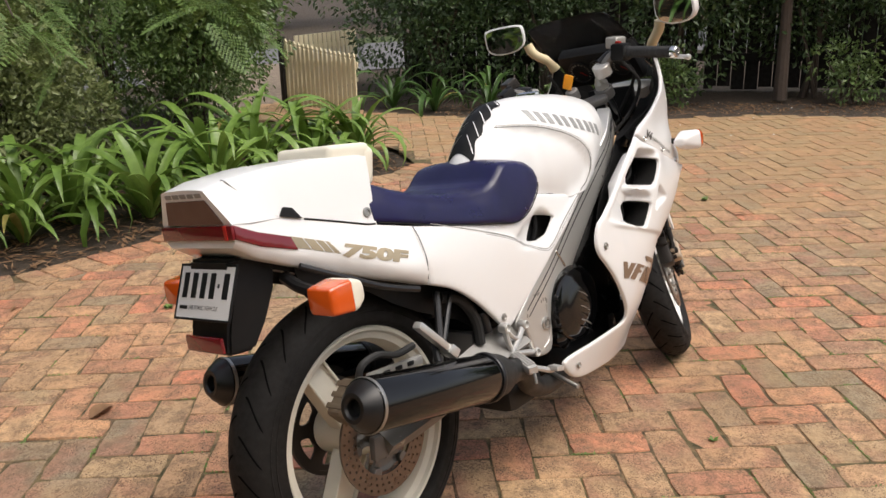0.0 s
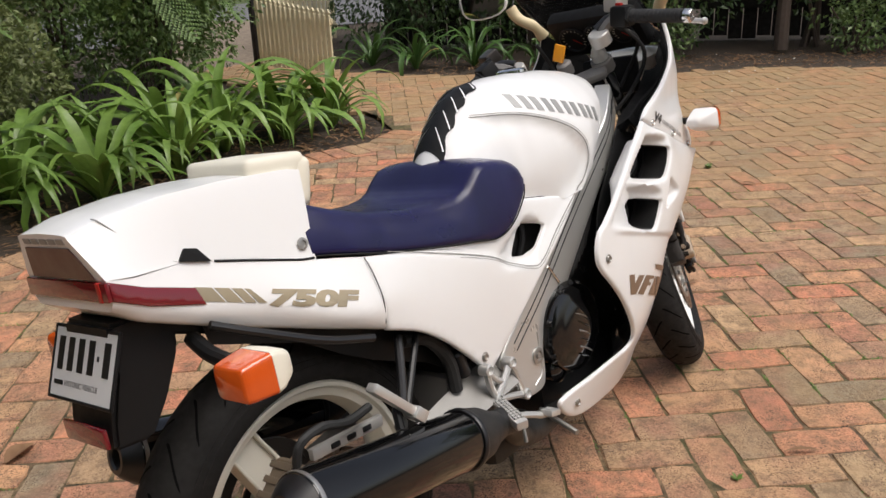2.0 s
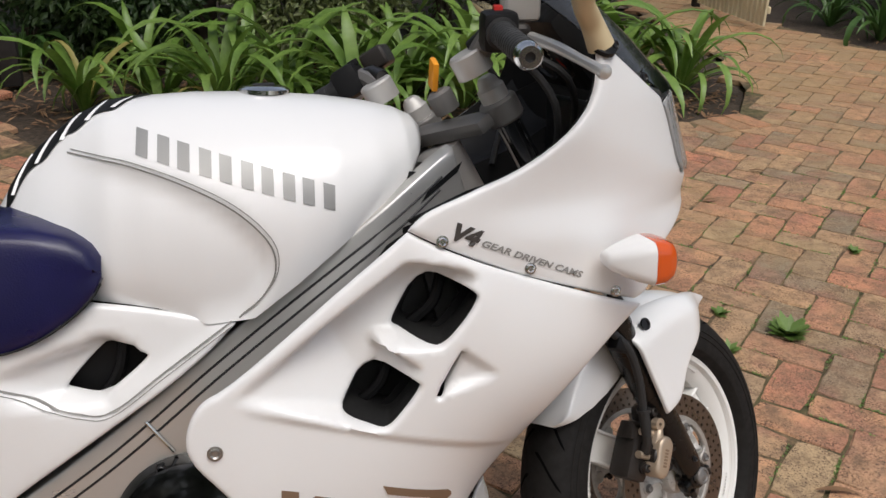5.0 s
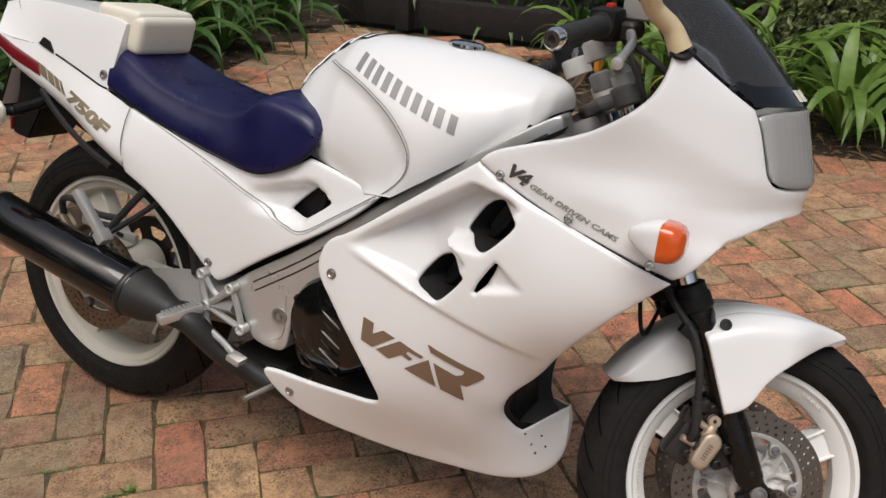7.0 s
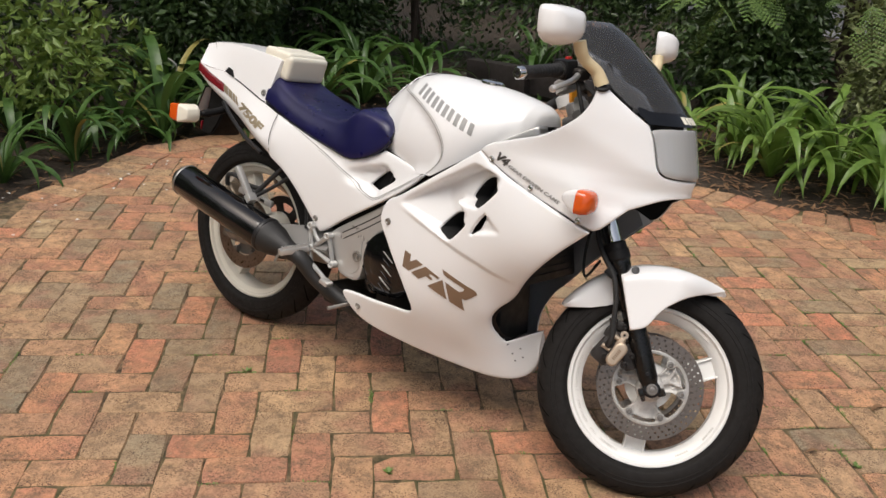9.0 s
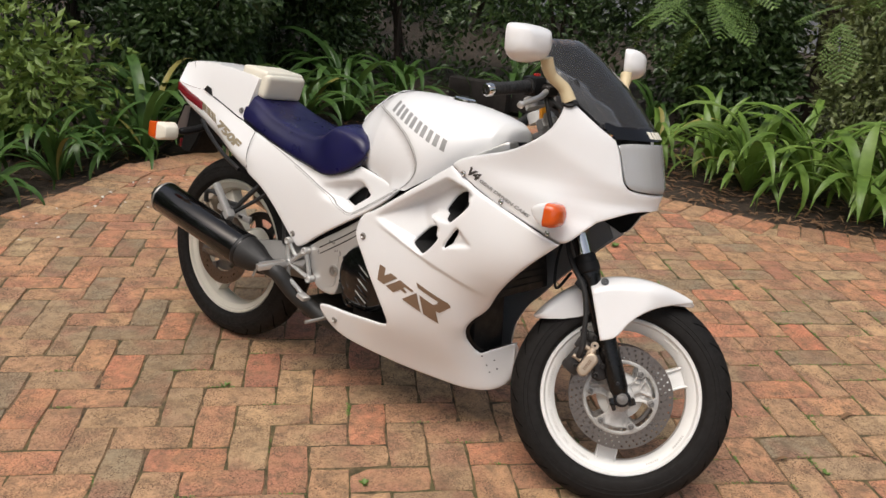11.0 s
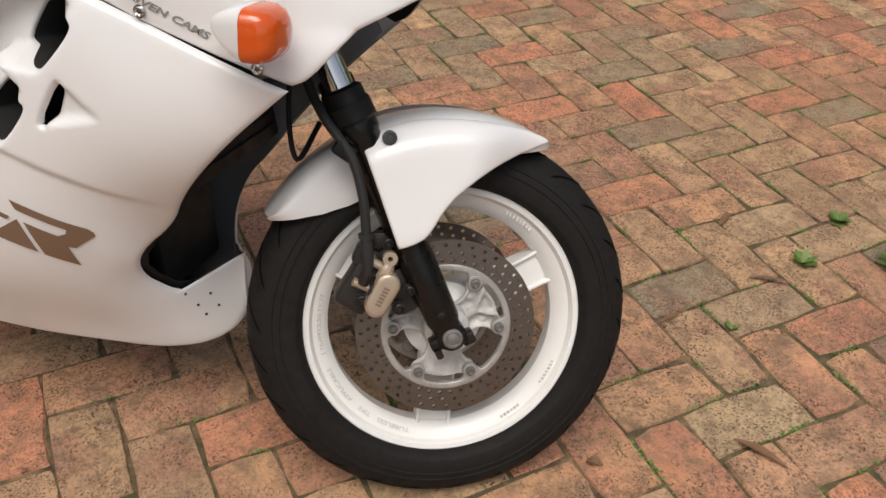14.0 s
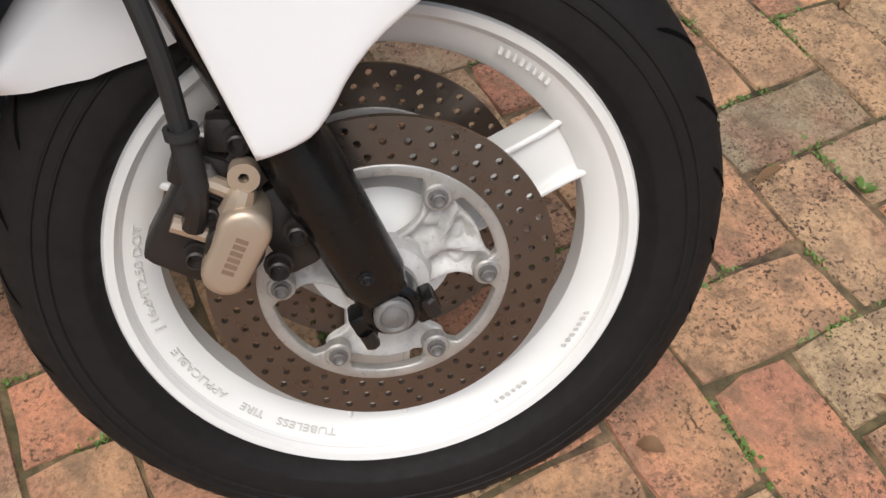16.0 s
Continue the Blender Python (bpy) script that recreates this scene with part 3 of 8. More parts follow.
def spoke(c, ang, r0, r1, w0, w1, t):
    """A flat cast spoke with raised ribs along both edges."""
    bm = bmesh.new()
    d, s = Vector((math.cos(ang), 0, math.sin(ang))), Vector((-math.sin(ang), 0, math.cos(ang)))
    y = Vector((0, 1, 0))
    for off0, off1, wd, th in ((0, 0, 1.0, t * 0.55), (0.46, 0.46, 0.10, t), (-0.46, -0.46, 0.10, t)):
        rings = []
        for k in range(13):
            f = k / 12
            rr = r0 + (r1 - r0) * f
            flare = 1 + 0.06 * max(0, (f - 0.80) / 0.20) ** 2
            ww = (w0 + (w1 - w0) * f) * flare
            o = ww * (off0 + (off1 - off0) * f)
            hw = ww * wd / 2
            q = Vector(c) + d * rr + s * o
            b = min(0.004, hw * 0.6)
            rings.append([q - s * hw - y * (th - b), q - s * (hw - b) - y * th, q + s * (hw - b) - y * th, q + s * hw - y * (th - b),
                          q + s * hw + y * (th - b), q + s * (hw - b) + y * th, q - s * (hw - b) + y * th, q - s * hw + y * (th - b)])
        quad_skin(bm, rings, True, True)
    return bm


def disc(c, y, r0, r1, th, holes, post, parent, phase=0.0):
    """A drilled brake rotor: a ring with real holes."""
    n = 10
    out, ins = [], []
    for i in range(120):
        a = 2 * math.pi * i / 120
        out.append((c[0] + r1 * math.cos(a), c[2] + r1 * math.sin(a)))
        ins.append((c[0] + r0 * math.cos(a), c[2] + r0 * math.sin(a)))
    hs = [ins]
    for i in range(holes):
        for k, f in enumerate((0.2, 0.5, 0.8)):
            a = 2 * math.pi * (i + k * 0.33) / holes + phase
            rr = r0 + (r1 - r0) * f
            hs.append([(c[0] + rr * math.cos(a) + 0.0031 * math.cos(2 * math.pi * j / 8), c[2] + rr * math.sin(a) + 0.0031 * math.sin(2 * math.pi * j / 8)) for j in range(8)])
    bm = sheet(out, lambda x, z: np.zeros_like(x) + y - th / 2, hs, step=0.012, edge=0, thick=th)
    return part("brake_disc", post(bm), DISC, parent, "drilled brown-tinted steel brake disc", 20)


def bolt(bm, p, d, r=0.006, h=0.004, n=6):
    d = Vector(d).normalized()
    add_lathe(bm, [(0, r * 1.35), (h * 0.3, r * 1.35), (h * 0.3, r), (h, r), (h * 1.1, r * 0.8), (h * 0.6, r * 0.5), (h * 0.6, 0.0003)], p, d, 12)


# front wheel
fw, fpost = wheel("front_wheel", FC, 0.299, 0.114, 0.217, 0.037, "front wheel with white cast rim", True, WHEEL)
for k in range(3):
    part("spoke", fpost(spoke(FC, radians(31 + 120 * k), 0.055, 0.1815, 0.056, 0.054, 0.018)), WHEEL, fw, "white cast wheel spoke")
part("hub", fpost(lathe([(-0.045, 0.012), (-0.045, 0.034), (-0.03, 0.045), (-0.02, 0.062), (0.02, 0.062), (0.03, 0.045), (0.045, 0.034), (0.045, 0.012)], FC, (0, 1, 0), 40)), WHEEL, fw)


def arc_hole(c, mid, half, r0, r1):
    pts = [(r0, mid - half * 0.75), (r0, mid), (r0, mid + half * 0.75), (r1, mid + half), (r1, mid + half * 0.5), (r1, mid), (r1, mid - half * 0.5), (r1, mid - half)]
    return rounded([(c[0] + r * math.cos(radians(a)), c[2] + r * math.sin(radians(a))) for r, a in pts], 2)


def carrier(c, y, sg, post, parent, mat, arm_mat):
    """Disc carrier: a scalloped machined ring with bolt tabs, over three broad sculpted hub arms. sg: +-1, the side that faces out."""
    def at(r, a):
        return (c[0] + r * math.cos(radians(a)), c[2] + r * math.sin(radians(a)))
    ring = [at(0.1005, 4 * k) for k in range(90)]
    scallop = []
    for k in range(180):
        a = 2 * k
        near_tab = abs((a - 3 + 30) % 60 - 30)
        r = 0.0905 - 0.0185 * float(smooth01((11.5 - near_tab) / 8.0))
        scallop.append(at(r, a))
    y0 = y - 0.0035
    body = part("disc_carrier", post(sheet(ring, lambda x, z: 0 * x + y0, [scallop], 0.007, 0.0018, 0.007)), mat, parent, "machined alloy brake disc carrier", 50)
    for k in range(3):
        mid = 33 + 120 * k
        rim_pts = [(0.020, mid - 62), (0.034, mid - 50), (0.047, mid - 34), (0.062, mid - 31), (0.078, mid - 38), (0.089, mid - 35), (0.0885, mid - 24), (0.082, mid - 16), (0.084, mid), (0.082, mid + 16),
                   (0.0885, mid + 24), (0.089, mid + 35), (0.078, mid + 38), (0.062, mid + 31), (0.047, mid + 34), (0.034, mid + 50), (0.020, mid + 62)]
        outline = rounded([at(r, a) for r, a in rim_pts], 2)
        u = Vector((math.cos(radians(mid)), math.sin(radians(mid))))
        v = Vector((-u.y, u.x))
        plain = k == 2

        def relief(x, z):
            x, z = np.asarray(x, float) - c[0], np.asarray(z, float) - c[2]
            p, q = x * u.x + z * u.y, x * v.x + z * v.y
            edge_ = far_from(x + c[0], z + c[2], outline)
            high = 0.009 * smooth01((0.010 - edge_) / 0.007)
            if plain:
                high = high * 0.4 + 0.003 * smooth01((0.024 - np.abs(q)) / 0.006)
            else:
                fork_ = np.abs(np.abs(q) - np.clip((p - 0.052) * 0.85, 0, 1) - 0.0015)
                high = np.maximum(high, 0.012 * smooth01((0.0085 - fork_) / 0.006))
                for a0, b0 in ((0.064, 0.0), (0.056, 0.020), (0.056, -0.020)):
                    d = np.hypot(p - a0, q - b0)
                    high = np.maximum(high, 0.006 * smooth01((0.0064 - d) / 0.0012))
            return y + sg * (high - 0.010) if sg < 0 else y - high
        if sg < 0:
            depth = lambda x, z, f=relief: f(x, z)
        else:
            depth = lambda x, z: 0 * np.asarray(x) + y - 0.002
        part("hub_arm", post(sheet(outline, depth, (), 0.0042, 0.002, 0.006)), arm_mat, body, "brake-dusted white cast hub arm", 60)
    for k in range(6):
        q = at(0.0815, 3 + 60 * k)
        part("boss", post(lathe([(-0.0055, 0.004), (-0.0055, 0.0102), (-0.004, 0.0115), (0.005, 0.0115), (0.0055, 0.004)], (q[0], y, q[1]), (0, 1, 0), 20)), mat, body)
    part("carrier_hub", post(lathe([(-0.012, 0.016), (-0.016, 0.024), (-0.010, 0.034), (0.006, 0.038), (0.010, 0.020)], (c[0], y, c[2]), (0, 1, 0), 36, True)), arm_mat, body)
    return body


for sg in (-1, 1):
    d = disc(FC, sg * 0.055, 0.099, 0.138, 0.005, 40, fpost, fw, 0.1 if sg > 0 else 0)
    carrier(FC, sg * 0.055, sg, fpost, fw, CARRIER, HUBCAST)
    if sg < 0:
        for k in range(6):
            bm = bmesh.new()
            a = radians(3 + 60 * k)
            bolt(bm, (FC.x + 0.0815 * math.cos(a), -0.060, FC.z + 0.0815 * math.sin(a)), (0, -1, 0), 0.0060, 0.0055)
            part("disc_bolt", fpost(bm), CASTDARK, fw)

# raised writing cast round the front rim; bars where it names the maker or cannot be read
def on_rim(bm, a0, radius=0.1880):
    """Wraps flat letters clockwise round the rim's outer face from angle a0, their tops outwards."""
    for v in bm.verts:
        r = radius + v.co.y
        a = radians(a0) - v.co.x / radius
        v.co = (FC.x + r * math.cos(a), FC.y - 0.0250 - 0.0060 * (r - 0.187) / 0.014 - 0.0007 - v.co.z, FC.z + r * math.sin(a))
    return bm


def raised(text, span):
    b = letters(text, 0.0088, 0.0, 0.0)
    wide = max(v.co.x for v in b.verts)
    bmesh.ops.scale(b, vec=(radians(span) * 0.1880 / wide, 1, 1), verts=b.verts)
    made = bmesh.ops.extrude_face_region(b, geom=b.faces[:])["geom"]
    bmesh.ops.translate(b, vec=(0, 0, 0.0012), verts=[g for g in made if isinstance(g, bmesh.types.BMVert)])
    return b


for text, a0, span in (("J 16xMT2.50 DOT", 199, 30), ("APPLICABLE", 226, 20), ("TIRE", 238, 7), ("TUBELESS", 259, 17)):
    part("rim_lettering", fpost(on_rim(raised(text, span), a0)), WHEELDIRT, fw, "raised cast lettering", 0)
# thin grimy-coloured ring that paints the shading line between lip and band
part("rim_groove", fpost(lathe([(-0.0338, 0.2028), (-0.0346, 0.2028), (-0.0350, 0.2042), (-0.0342, 0.2042)], FC, (0, 1, 0), 96, True)), WHEELDIRT, fw)
mark = 0
for a0, a1 in ((52, 66), (305, 316), (330, 342)):
    for a in np.arange(a0, a1, 1.9):
        mark += 1
        m = rot('Y', -a)
        q = Vector((FC.x, -0.0295, FC.z)) + m @ Vector((0.1945, 0, 0))
        part("rim_mark", fpost(box(q, (0.0062, 0.0020, 0.0036 if mark % 3 else 0.0026), m @ rot('Z', 24), 0.0005, 1)), WHEELDIRT, fw)

# rear wheel
rw, rpost = wheel("rear_wheel", RC, 0.327, 0.134, 0.2425, 0.048, "rear wheel with cream-white cast rim", False, REARWHEEL)
for k in range(3):
    part("spoke", spoke(RC, radians(118 + 120 * k), 0.05, 0.2075, 0.070, 0.062, 0.022), REARWHEEL, rw, "white cast wheel spoke")
part("hub", lathe([(-0.075, 0.014), (-0.075, 0.034), (-0.05, 0.040), (-0.03, 0.052), (0.03, 0.056), (0.05, 0.060), (0.075, 0.060), (0.075, 0.014)], RC, (0, 1, 0), 40), REARWHEEL, rw)
disc(RC, -0.092, 0.085, 0.130, 0.006, 36, rpost, rw)
carrier(RC, -0.089, -1, rpost, rw, CASTDARK, CASTDARK)
# chain side: sprocket on the far side
teeth = [(RC.x + (0.112 if k % 4 in (1, 2) else 0.106) * math.cos(2 * math.pi * k / 172), RC.z + (0.112 if k % 4 in (1, 2) else 0.106) * math.sin(2 * math.pi * k / 172)) for k in range(172)]
lighten = [arc_hole(RC, 20 + 60 * k, 20, 0.062, 0.092) for k in range(6)]
part("sprocket", sheet(teeth, lambda x, z: 0 * x + 0.088, lighten, 0.014, 0, 0.006), OILY, rw, "oily black chain sprocket with openings", 20)
part("chain", lathe([(0.086, 0.106), (0.086, 0.117), (0.097, 0.117), (0.097, 0.106)], RC, (0, 1, 0), 60, True), OILY, rw, "oily drive chain round the sprocket")

# ---- bodywork ----
def both(name, make, mat, parent, label=""):
    """The right part, and its mirror image on the left."""
    a = part(name, make(1), mat, parent, label)
    part(name, make(-1), mat, parent, label)
    return a


# main side fairing
fair_y = surface([(0.755, -0.252, 0.567), (0.740, -0.250, 0.62), (0.828, -0.258, 0.496), (1.097, -0.259, 0.751), (1.052, -0.264, 0.683), (1.019, -0.263, 0.637),
                  (0.976, -0.261, 0.576), (1.054, -0.240, 0.817), (1.177, -0.232, 0.765), (1.308, -0.216, 0.715), (1.350, -0.212, 0.700), (1.031, -0.207, 0.382),
                  (1.140, -0.206, 0.500), (1.200, -0.212, 0.550), (1.100, -0.165, 0.380), (1.100, -0.108, 0.285), (1.122, -0.062, 0.195), (1.118, -0.088, 0.300), (1.166, -0.020, 0.335), (1.174, -0.012, 0.200), (0.861, -0.230, 0.345),
                  (0.571, -0.194, 0.289), (0.642, -0.187, 0.255), (0.800, -0.175, 0.235), (1.014, -0.242, 0.825), (1.270, -0.215, 0.615), (0.95, -0.246, 0.76), (1.0, -0.13, 0.225)])
SCOOP = [(0.780, 0.634), (0.900, 0.716), (1.010, 0.790), (1.080, 0.776), (1.130, 0.757), (1.100, 0.688), (1.055, 0.678), (0.974, 0.684), (1.035, 0.645), (1.020, 0.600), (0.985, 0.570), (0.950, 0.577), (0.885, 0.602)]
FRONT = [(0.576, 0.977), (0.642, 1.018), (0.681, 1.054), (0.751, 1.097), (0.790, 1.120)]
CREASE = [(0.765, 0.632), (0.785, 0.626), (0.885, 0.596), (0.968, 0.570), (1.065, 0.540), (1.145, 0.508), (1.19, 0.49)]
WEDGE = [(1.036, 0.609), (1.075, 0.678), (1.137, 0.629)]


def fairing_depth(x, z):
    y = fair_y(x, z)
    x, z = np.asarray(x, float), np.asarray(z, float)
    d = far_from(x, z, SCOOP) * np.where(inside(x, z, SCOOP), 1, -1)
    along = np.clip((x - 0.775) * 0.86 + (z - 0.632) * 0.45, 0, 0.15) / 0.15
    lip = np.interp(z, [q[0] for q in FRONT], [q[1] for q in FRONT]) - x
    y = y + 0.056 * smooth01(d / 0.015 + 0.25) * along ** 1.3 * np.clip(lip / 0.055, 0, 1)
    line = np.interp(x, [q[0] for q in CREASE], [q[1] for q in CREASE])
    below = smooth01((line - z) / 0.010) * smooth01((x - 0.775) / 0.08) * smooth01((1.19 - x) / 0.10)
    y = y + 0.006 * below * smooth01((z - 0.30) / 0.2)
    dw = far_from(x, z, WEDGE) * np.where(inside(x, z, WEDGE), 1, -1)
    y = y + 0.020 * smooth01(dw / 0.012) * np.clip((1.14 - x) / 0.09, 0, 1)
    return y


def lining_depth(x, z):
    """The lining stands clear of the scoops."""
    d = far_from(x, z, SCOOP) * np.where(inside(x, z, SCOOP), 1, -1)
    return fair_y(x, z) + 0.018 + 0.058 * smooth01((d + 0.05) / 0.03)


FAIR = rounded([(1.014, 0.828, 1), (0.90, 0.742), (0.78, 0.650), (0.742, 0.634), (0.722, 0.595), (0.724, 0.558), (0.765, 0.508), (0.824, 0.422), (0.858, 0.362), (0.866, 0.332), (0.840, 0.322),
                (0.798, 0.320), (0.710, 0.312), (0.605, 0.310), (0.566, 0.300), (0.600, 0.258), (0.651, 0.226), (0.72, 0.212), (0.813, 0.202), (0.994, 0.182), (1.08, 0.174), (1.145, 0.180), (1.180, 0.215), (1.183, 0.30), (1.175, 0.335, 1),
                (1.112, 0.297, 1), (1.100, 0.31), (1.085, 0.35), (1.10, 0.40), (1.147, 0.446), (1.187, 0.514), (1.27, 0.612), (1.350, 0.690, 1), (1.308, 0.702), (1.177, 0.751), (1.054, 0.804)], 2)
VENT_U = rounded([(1.035, 0.770), (1.096, 0.750), (1.100, 0.735), (1.055, 0.683), (1.040, 0.680), (0.997, 0.694), (0.994, 0.705)], 2)
VENT_L = rounded([(0.960, 0.656), (1.018, 0.636), (1.020, 0.625), (0.980, 0.576), (0.966, 0.575), (0.924, 0.590), (0.920, 0.600)], 2)
SLIT = rounded([(1.037, 0.611), (1.073, 0.672), (1.079, 0.668), (1.050, 0.608)], 1)
side_fairing = part("side_fairing", sheet(FAIR, fairing_depth, [VENT_U, VENT_L, SLIT], 0.0065, 0.006, 0.004), WHITE, bike, "white moulded side fairing with air vents", 78)
left_fairing = part("side_fairing", sheet(FAIR, fairing_depth, [VENT_U, VENT_L, SLIT], 0.020, 0.007, 0.004, -1), WHITE, bike, "white moulded side fairing with air vents", 78)
# the lining stops short of the fairing's rear edge, clear of the frame
LINING = rounded([(1.014, 0.815), (0.95, 0.738), (0.88, 0.675), (0.845, 0.62), (0.83, 0.57), (0.85, 0.50), (0.885, 0.42), (0.90, 0.335), (0.80, 0.312), (0.66, 0.300), (0.64, 0.250), (0.813, 0.210), (1.08, 0.184), (1.140, 0.190), (1.17, 0.22),
                  (1.17, 0.31), (1.112, 0.300), (1.09, 0.35), (1.105, 0.40), (1.150, 0.450), (1.187, 0.518), (1.27, 0.616), (1.340, 0.690), (1.177, 0.748), (1.054, 0.800)], 1)
# one lining in two tones: shade painted black right, light painted grey left
for sg, host in ((1, side_fairing), (-1, left_fairing)):
    part("inner_lining", sheet(LINING, lining_depth, [VENT_U, VENT_L], 0.022, 0, 0.002, sg), BLACK if sg > 0 else GREYPLAS, host, "dark inner lining")
# black boxes added behind the vents to keep their insides dark
for hole in (VENT_U, VENT_L):
    hx, hz = np.array([q[0] for q in hole]), np.array([q[1] for q in hole])
    y0 = fairing_depth(hx, hz) + 0.007
    bm = bmesh.new()
    vs = quad_skin(bm, [[(a + f * 0.022, y + (-0.155 - y) * f, b) for a, b, y in zip(hx, hz, y0)] for f in (0.0, 0.4, 1.0)], True)
    bm.faces.new(vs[-1])
    duct = part("vent_duct", bm, RADIATOR, side_fairing, "black box added to darken the vent")
    c2 = Vector((float(hx.mean()) + 0.01, -0.170, float(hz.mean())))
    part("hose", tube([c2 + Vector((-0.03, 0, -0.03)), c2 + Vector((0.0, -0.012, 0.0)), c2 + Vector((0.015, 0, 0.035))], 0.008, 8, 3), BLACK, duct)


# upper fairing: level slices, rounded to the nose
QUARTER = 0.46


def nose_x(z):
    return np.interp(z, [0.70, 0.76, 0.81, 0.86, 0.97, 1.05, 1.12], [1.66, 1.535, 1.502, 1.512, 1.478, 1.43, 1.39])


def nose_w(z):
    return np.interp(z, [0.70, 0.77, 0.83, 0.92, 1.0, 1.06], [0.226, 0.236, 0.243, 0.245, 0.246, 0.243])


def cowl_place(a, d, z, px=nose_x, pw=nose_w, x0=1.10, p=1.8):
    sg = -1
    if a > QUARTER:
        a, sg = 2 * QUARTER - a, 1
    w, xn = float(pw(z)), float(px(z))
    if a <= 0:
        return (x0 + a, sg * (w - d), z)
    t = a / QUARTER * math.pi / 2
    u, v = math.sin(t) ** (2 / p), max(0, math.cos(t)) ** (2 / p)
    nx, ny = (u + 1e-6) ** (p - 1) / (xn - x0), (v + 1e-6) ** (p - 1) / w
    k = math.hypot(nx, ny)
    return (x0 + (xn - x0) * u - d * nx / k, sg * (w * v - d * ny / k), z)


def to_a(x, z, px=nose_x, x0=1.10, p=1.8):
    if x <= x0:
        return x - x0
    u = min(1.0, (x - x0) / (float(px(z)) - x0))
    return math.asin(min(1, u ** (p / 2))) / (math.pi / 2) * QUARTER


def side_line(pts, **kw):
    return [(to_a(q[0], q[1], **kw), *q[1:]) for q in pts]


UPPER_SIDE = [(1.014, 0.830, 1), (1.036, 0.852), (1.10, 0.874), (1.175, 0.897), (1.248, 0.945), (1.283, 0.996), (1.288, 1.046, 1), (1.302, 1.046, 1), (1.372, 0.996), (1.412, 0.970, 1),
              (1.425, 0.945), (1.440, 0.90), (1.452, 0.862), (1.470, 0.848)]
LOWER_SIDE = [(1.480, 0.800), (1.440, 0.776), (1.395, 0.740), (1.350, 0.693, 1), (1.308, 0.705), (1.177, 0.754), (1.054, 0.807)]
upper = side_line(UPPER_SIDE) + [(QUARTER, 0.846, 1), (QUARTER, 0.803, 1)] + side_line(LOWER_SIDE)
upper = rounded(upper, 2)


def cowl_dip(a, z):
    """The hollow swept along the flank, between a ridge that falls to the nose and a ledge."""
    a, z = np.asarray(a, float), np.asarray(z, float)
    x = 1.10 + np.sign(a) * (nose_x(z) - 1.10) * np.sin(np.clip(np.abs(a) / QUARTER, 0, 1) * math.pi / 2) ** (2 / 1.8)
    ridge = np.interp(x, [1.10, 1.275, 1.354, 1.407, 1.435], [1.00, 0.945, 0.905, 0.878, 0.860])
    f = np.where(z > 0.851, smooth01((ridge - z) / np.maximum(0.01, ridge - 0.851)), smooth01((z - 0.795) / 0.056))
    return 0.013 * f * np.clip((1.44 - x) / 0.18, 0, 1) * smooth01((x - 1.05) / 0.16)


def cowl(side):
    def put(a, b, z):
        q = cowl_place(a, abs(b), z)
        return (q[0], q[1] * side, q[2])
    return sheet(upper, cowl_dip, (), 0.012, 0.006, 0.004, 1, put)


upper_cowl = part("upper_fairing", cowl(1), WHITE, bike, "white upper fairing round the headlight", 78)
part("upper_fairing", cowl(-1), WHITE, bike, "white upper fairing round the headlight", 78)


def inner_cowl(side):
    def put(a, b, z):
        q = cowl_place(a, 0.012 + abs(b), z)
        return (q[0], q[1] * side, q[2])
    return sheet(upper, cowl_dip, (), 0.025, 0, 0.002, 1, put)


both("inner_fairing_panel", inner_cowl, BLACK, upper_cowl, "black inner fairing panel")

# headlight
half = side_line([(1.414, 0.966), (1.427, 0.943), (1.442, 0.90), (1.454, 0.864), (1.472, 0.851)])
lamp_outline = rounded(half + [(QUARTER, 0.849)] + [(2 * QUARTER - a, z) for a, z in half[::-1]] + [(QUARTER, 0.974)], 2)
headlight = part("headlight", sheet(lamp_outline, lambda x, z: 0 * x, (), 0.012, 0.0015, 0.003, 1, lambda a, b, z: cowl_place(a, -0.001 + abs(b), z)), LAMPGLASS, bike, "rectangular ribbed glass headlight")
bm = bmesh.new()
rings = []
for s in (1.0, 0.93, 0.85, 0.74, 0.6, 0.44, 0.28, 0.12):
    ring = []
    for a, z in lamp_outline:
        q = cowl_place(a, 0.007, 0.911 + (z - 0.911) * 0.97)
        ring.append((1.345 + (q[0] - 1.345) * s * s, q[1] * s, 0.911 + (q[2] - 0.911) * s))
    rings.append(ring)
vs = quad_skin(bm, rings, True)
part("reflector", bm, REFLECTOR, headlight, "bright bowl-shaped reflector", 60)
part("bulb_shield", lathe([(0.0, 0.013), (0.030, 0.013), (0.036, 0.009), (0.037, 0.0004)], (1.352, 0, 0.911), (1, 0, 0), 18), CHROME, headlight)
part("lamp_housing", box((1.325, 0, 0.91), (0.03, 0.16, 0.10), None, 0.01), BLACK, headlight)

# windscreen
def screen_x(z):
    return np.interp(z, [0.95, 0.98, 1.05, 1.10, 1.16, 1.21], [1.484, 1.474, 1.408, 1.352, 1.272, 1.190])


def screen_w(z):
    return np.interp(z, [0.95, 1.0, 1.05, 1.12, 1.21], [0.244, 0.244, 0.240, 0.224, 0.196])


def screen_place(a, d, z):
    return cowl_place(a, d, z, screen_x, screen_w, float(screen_x(z)) - 0.37)


def screen_side(pts):
    return [(to_a(q[0], q[1], px=screen_x, x0=float(screen_x(q[1])) - 0.37), q[1]) for q in pts]


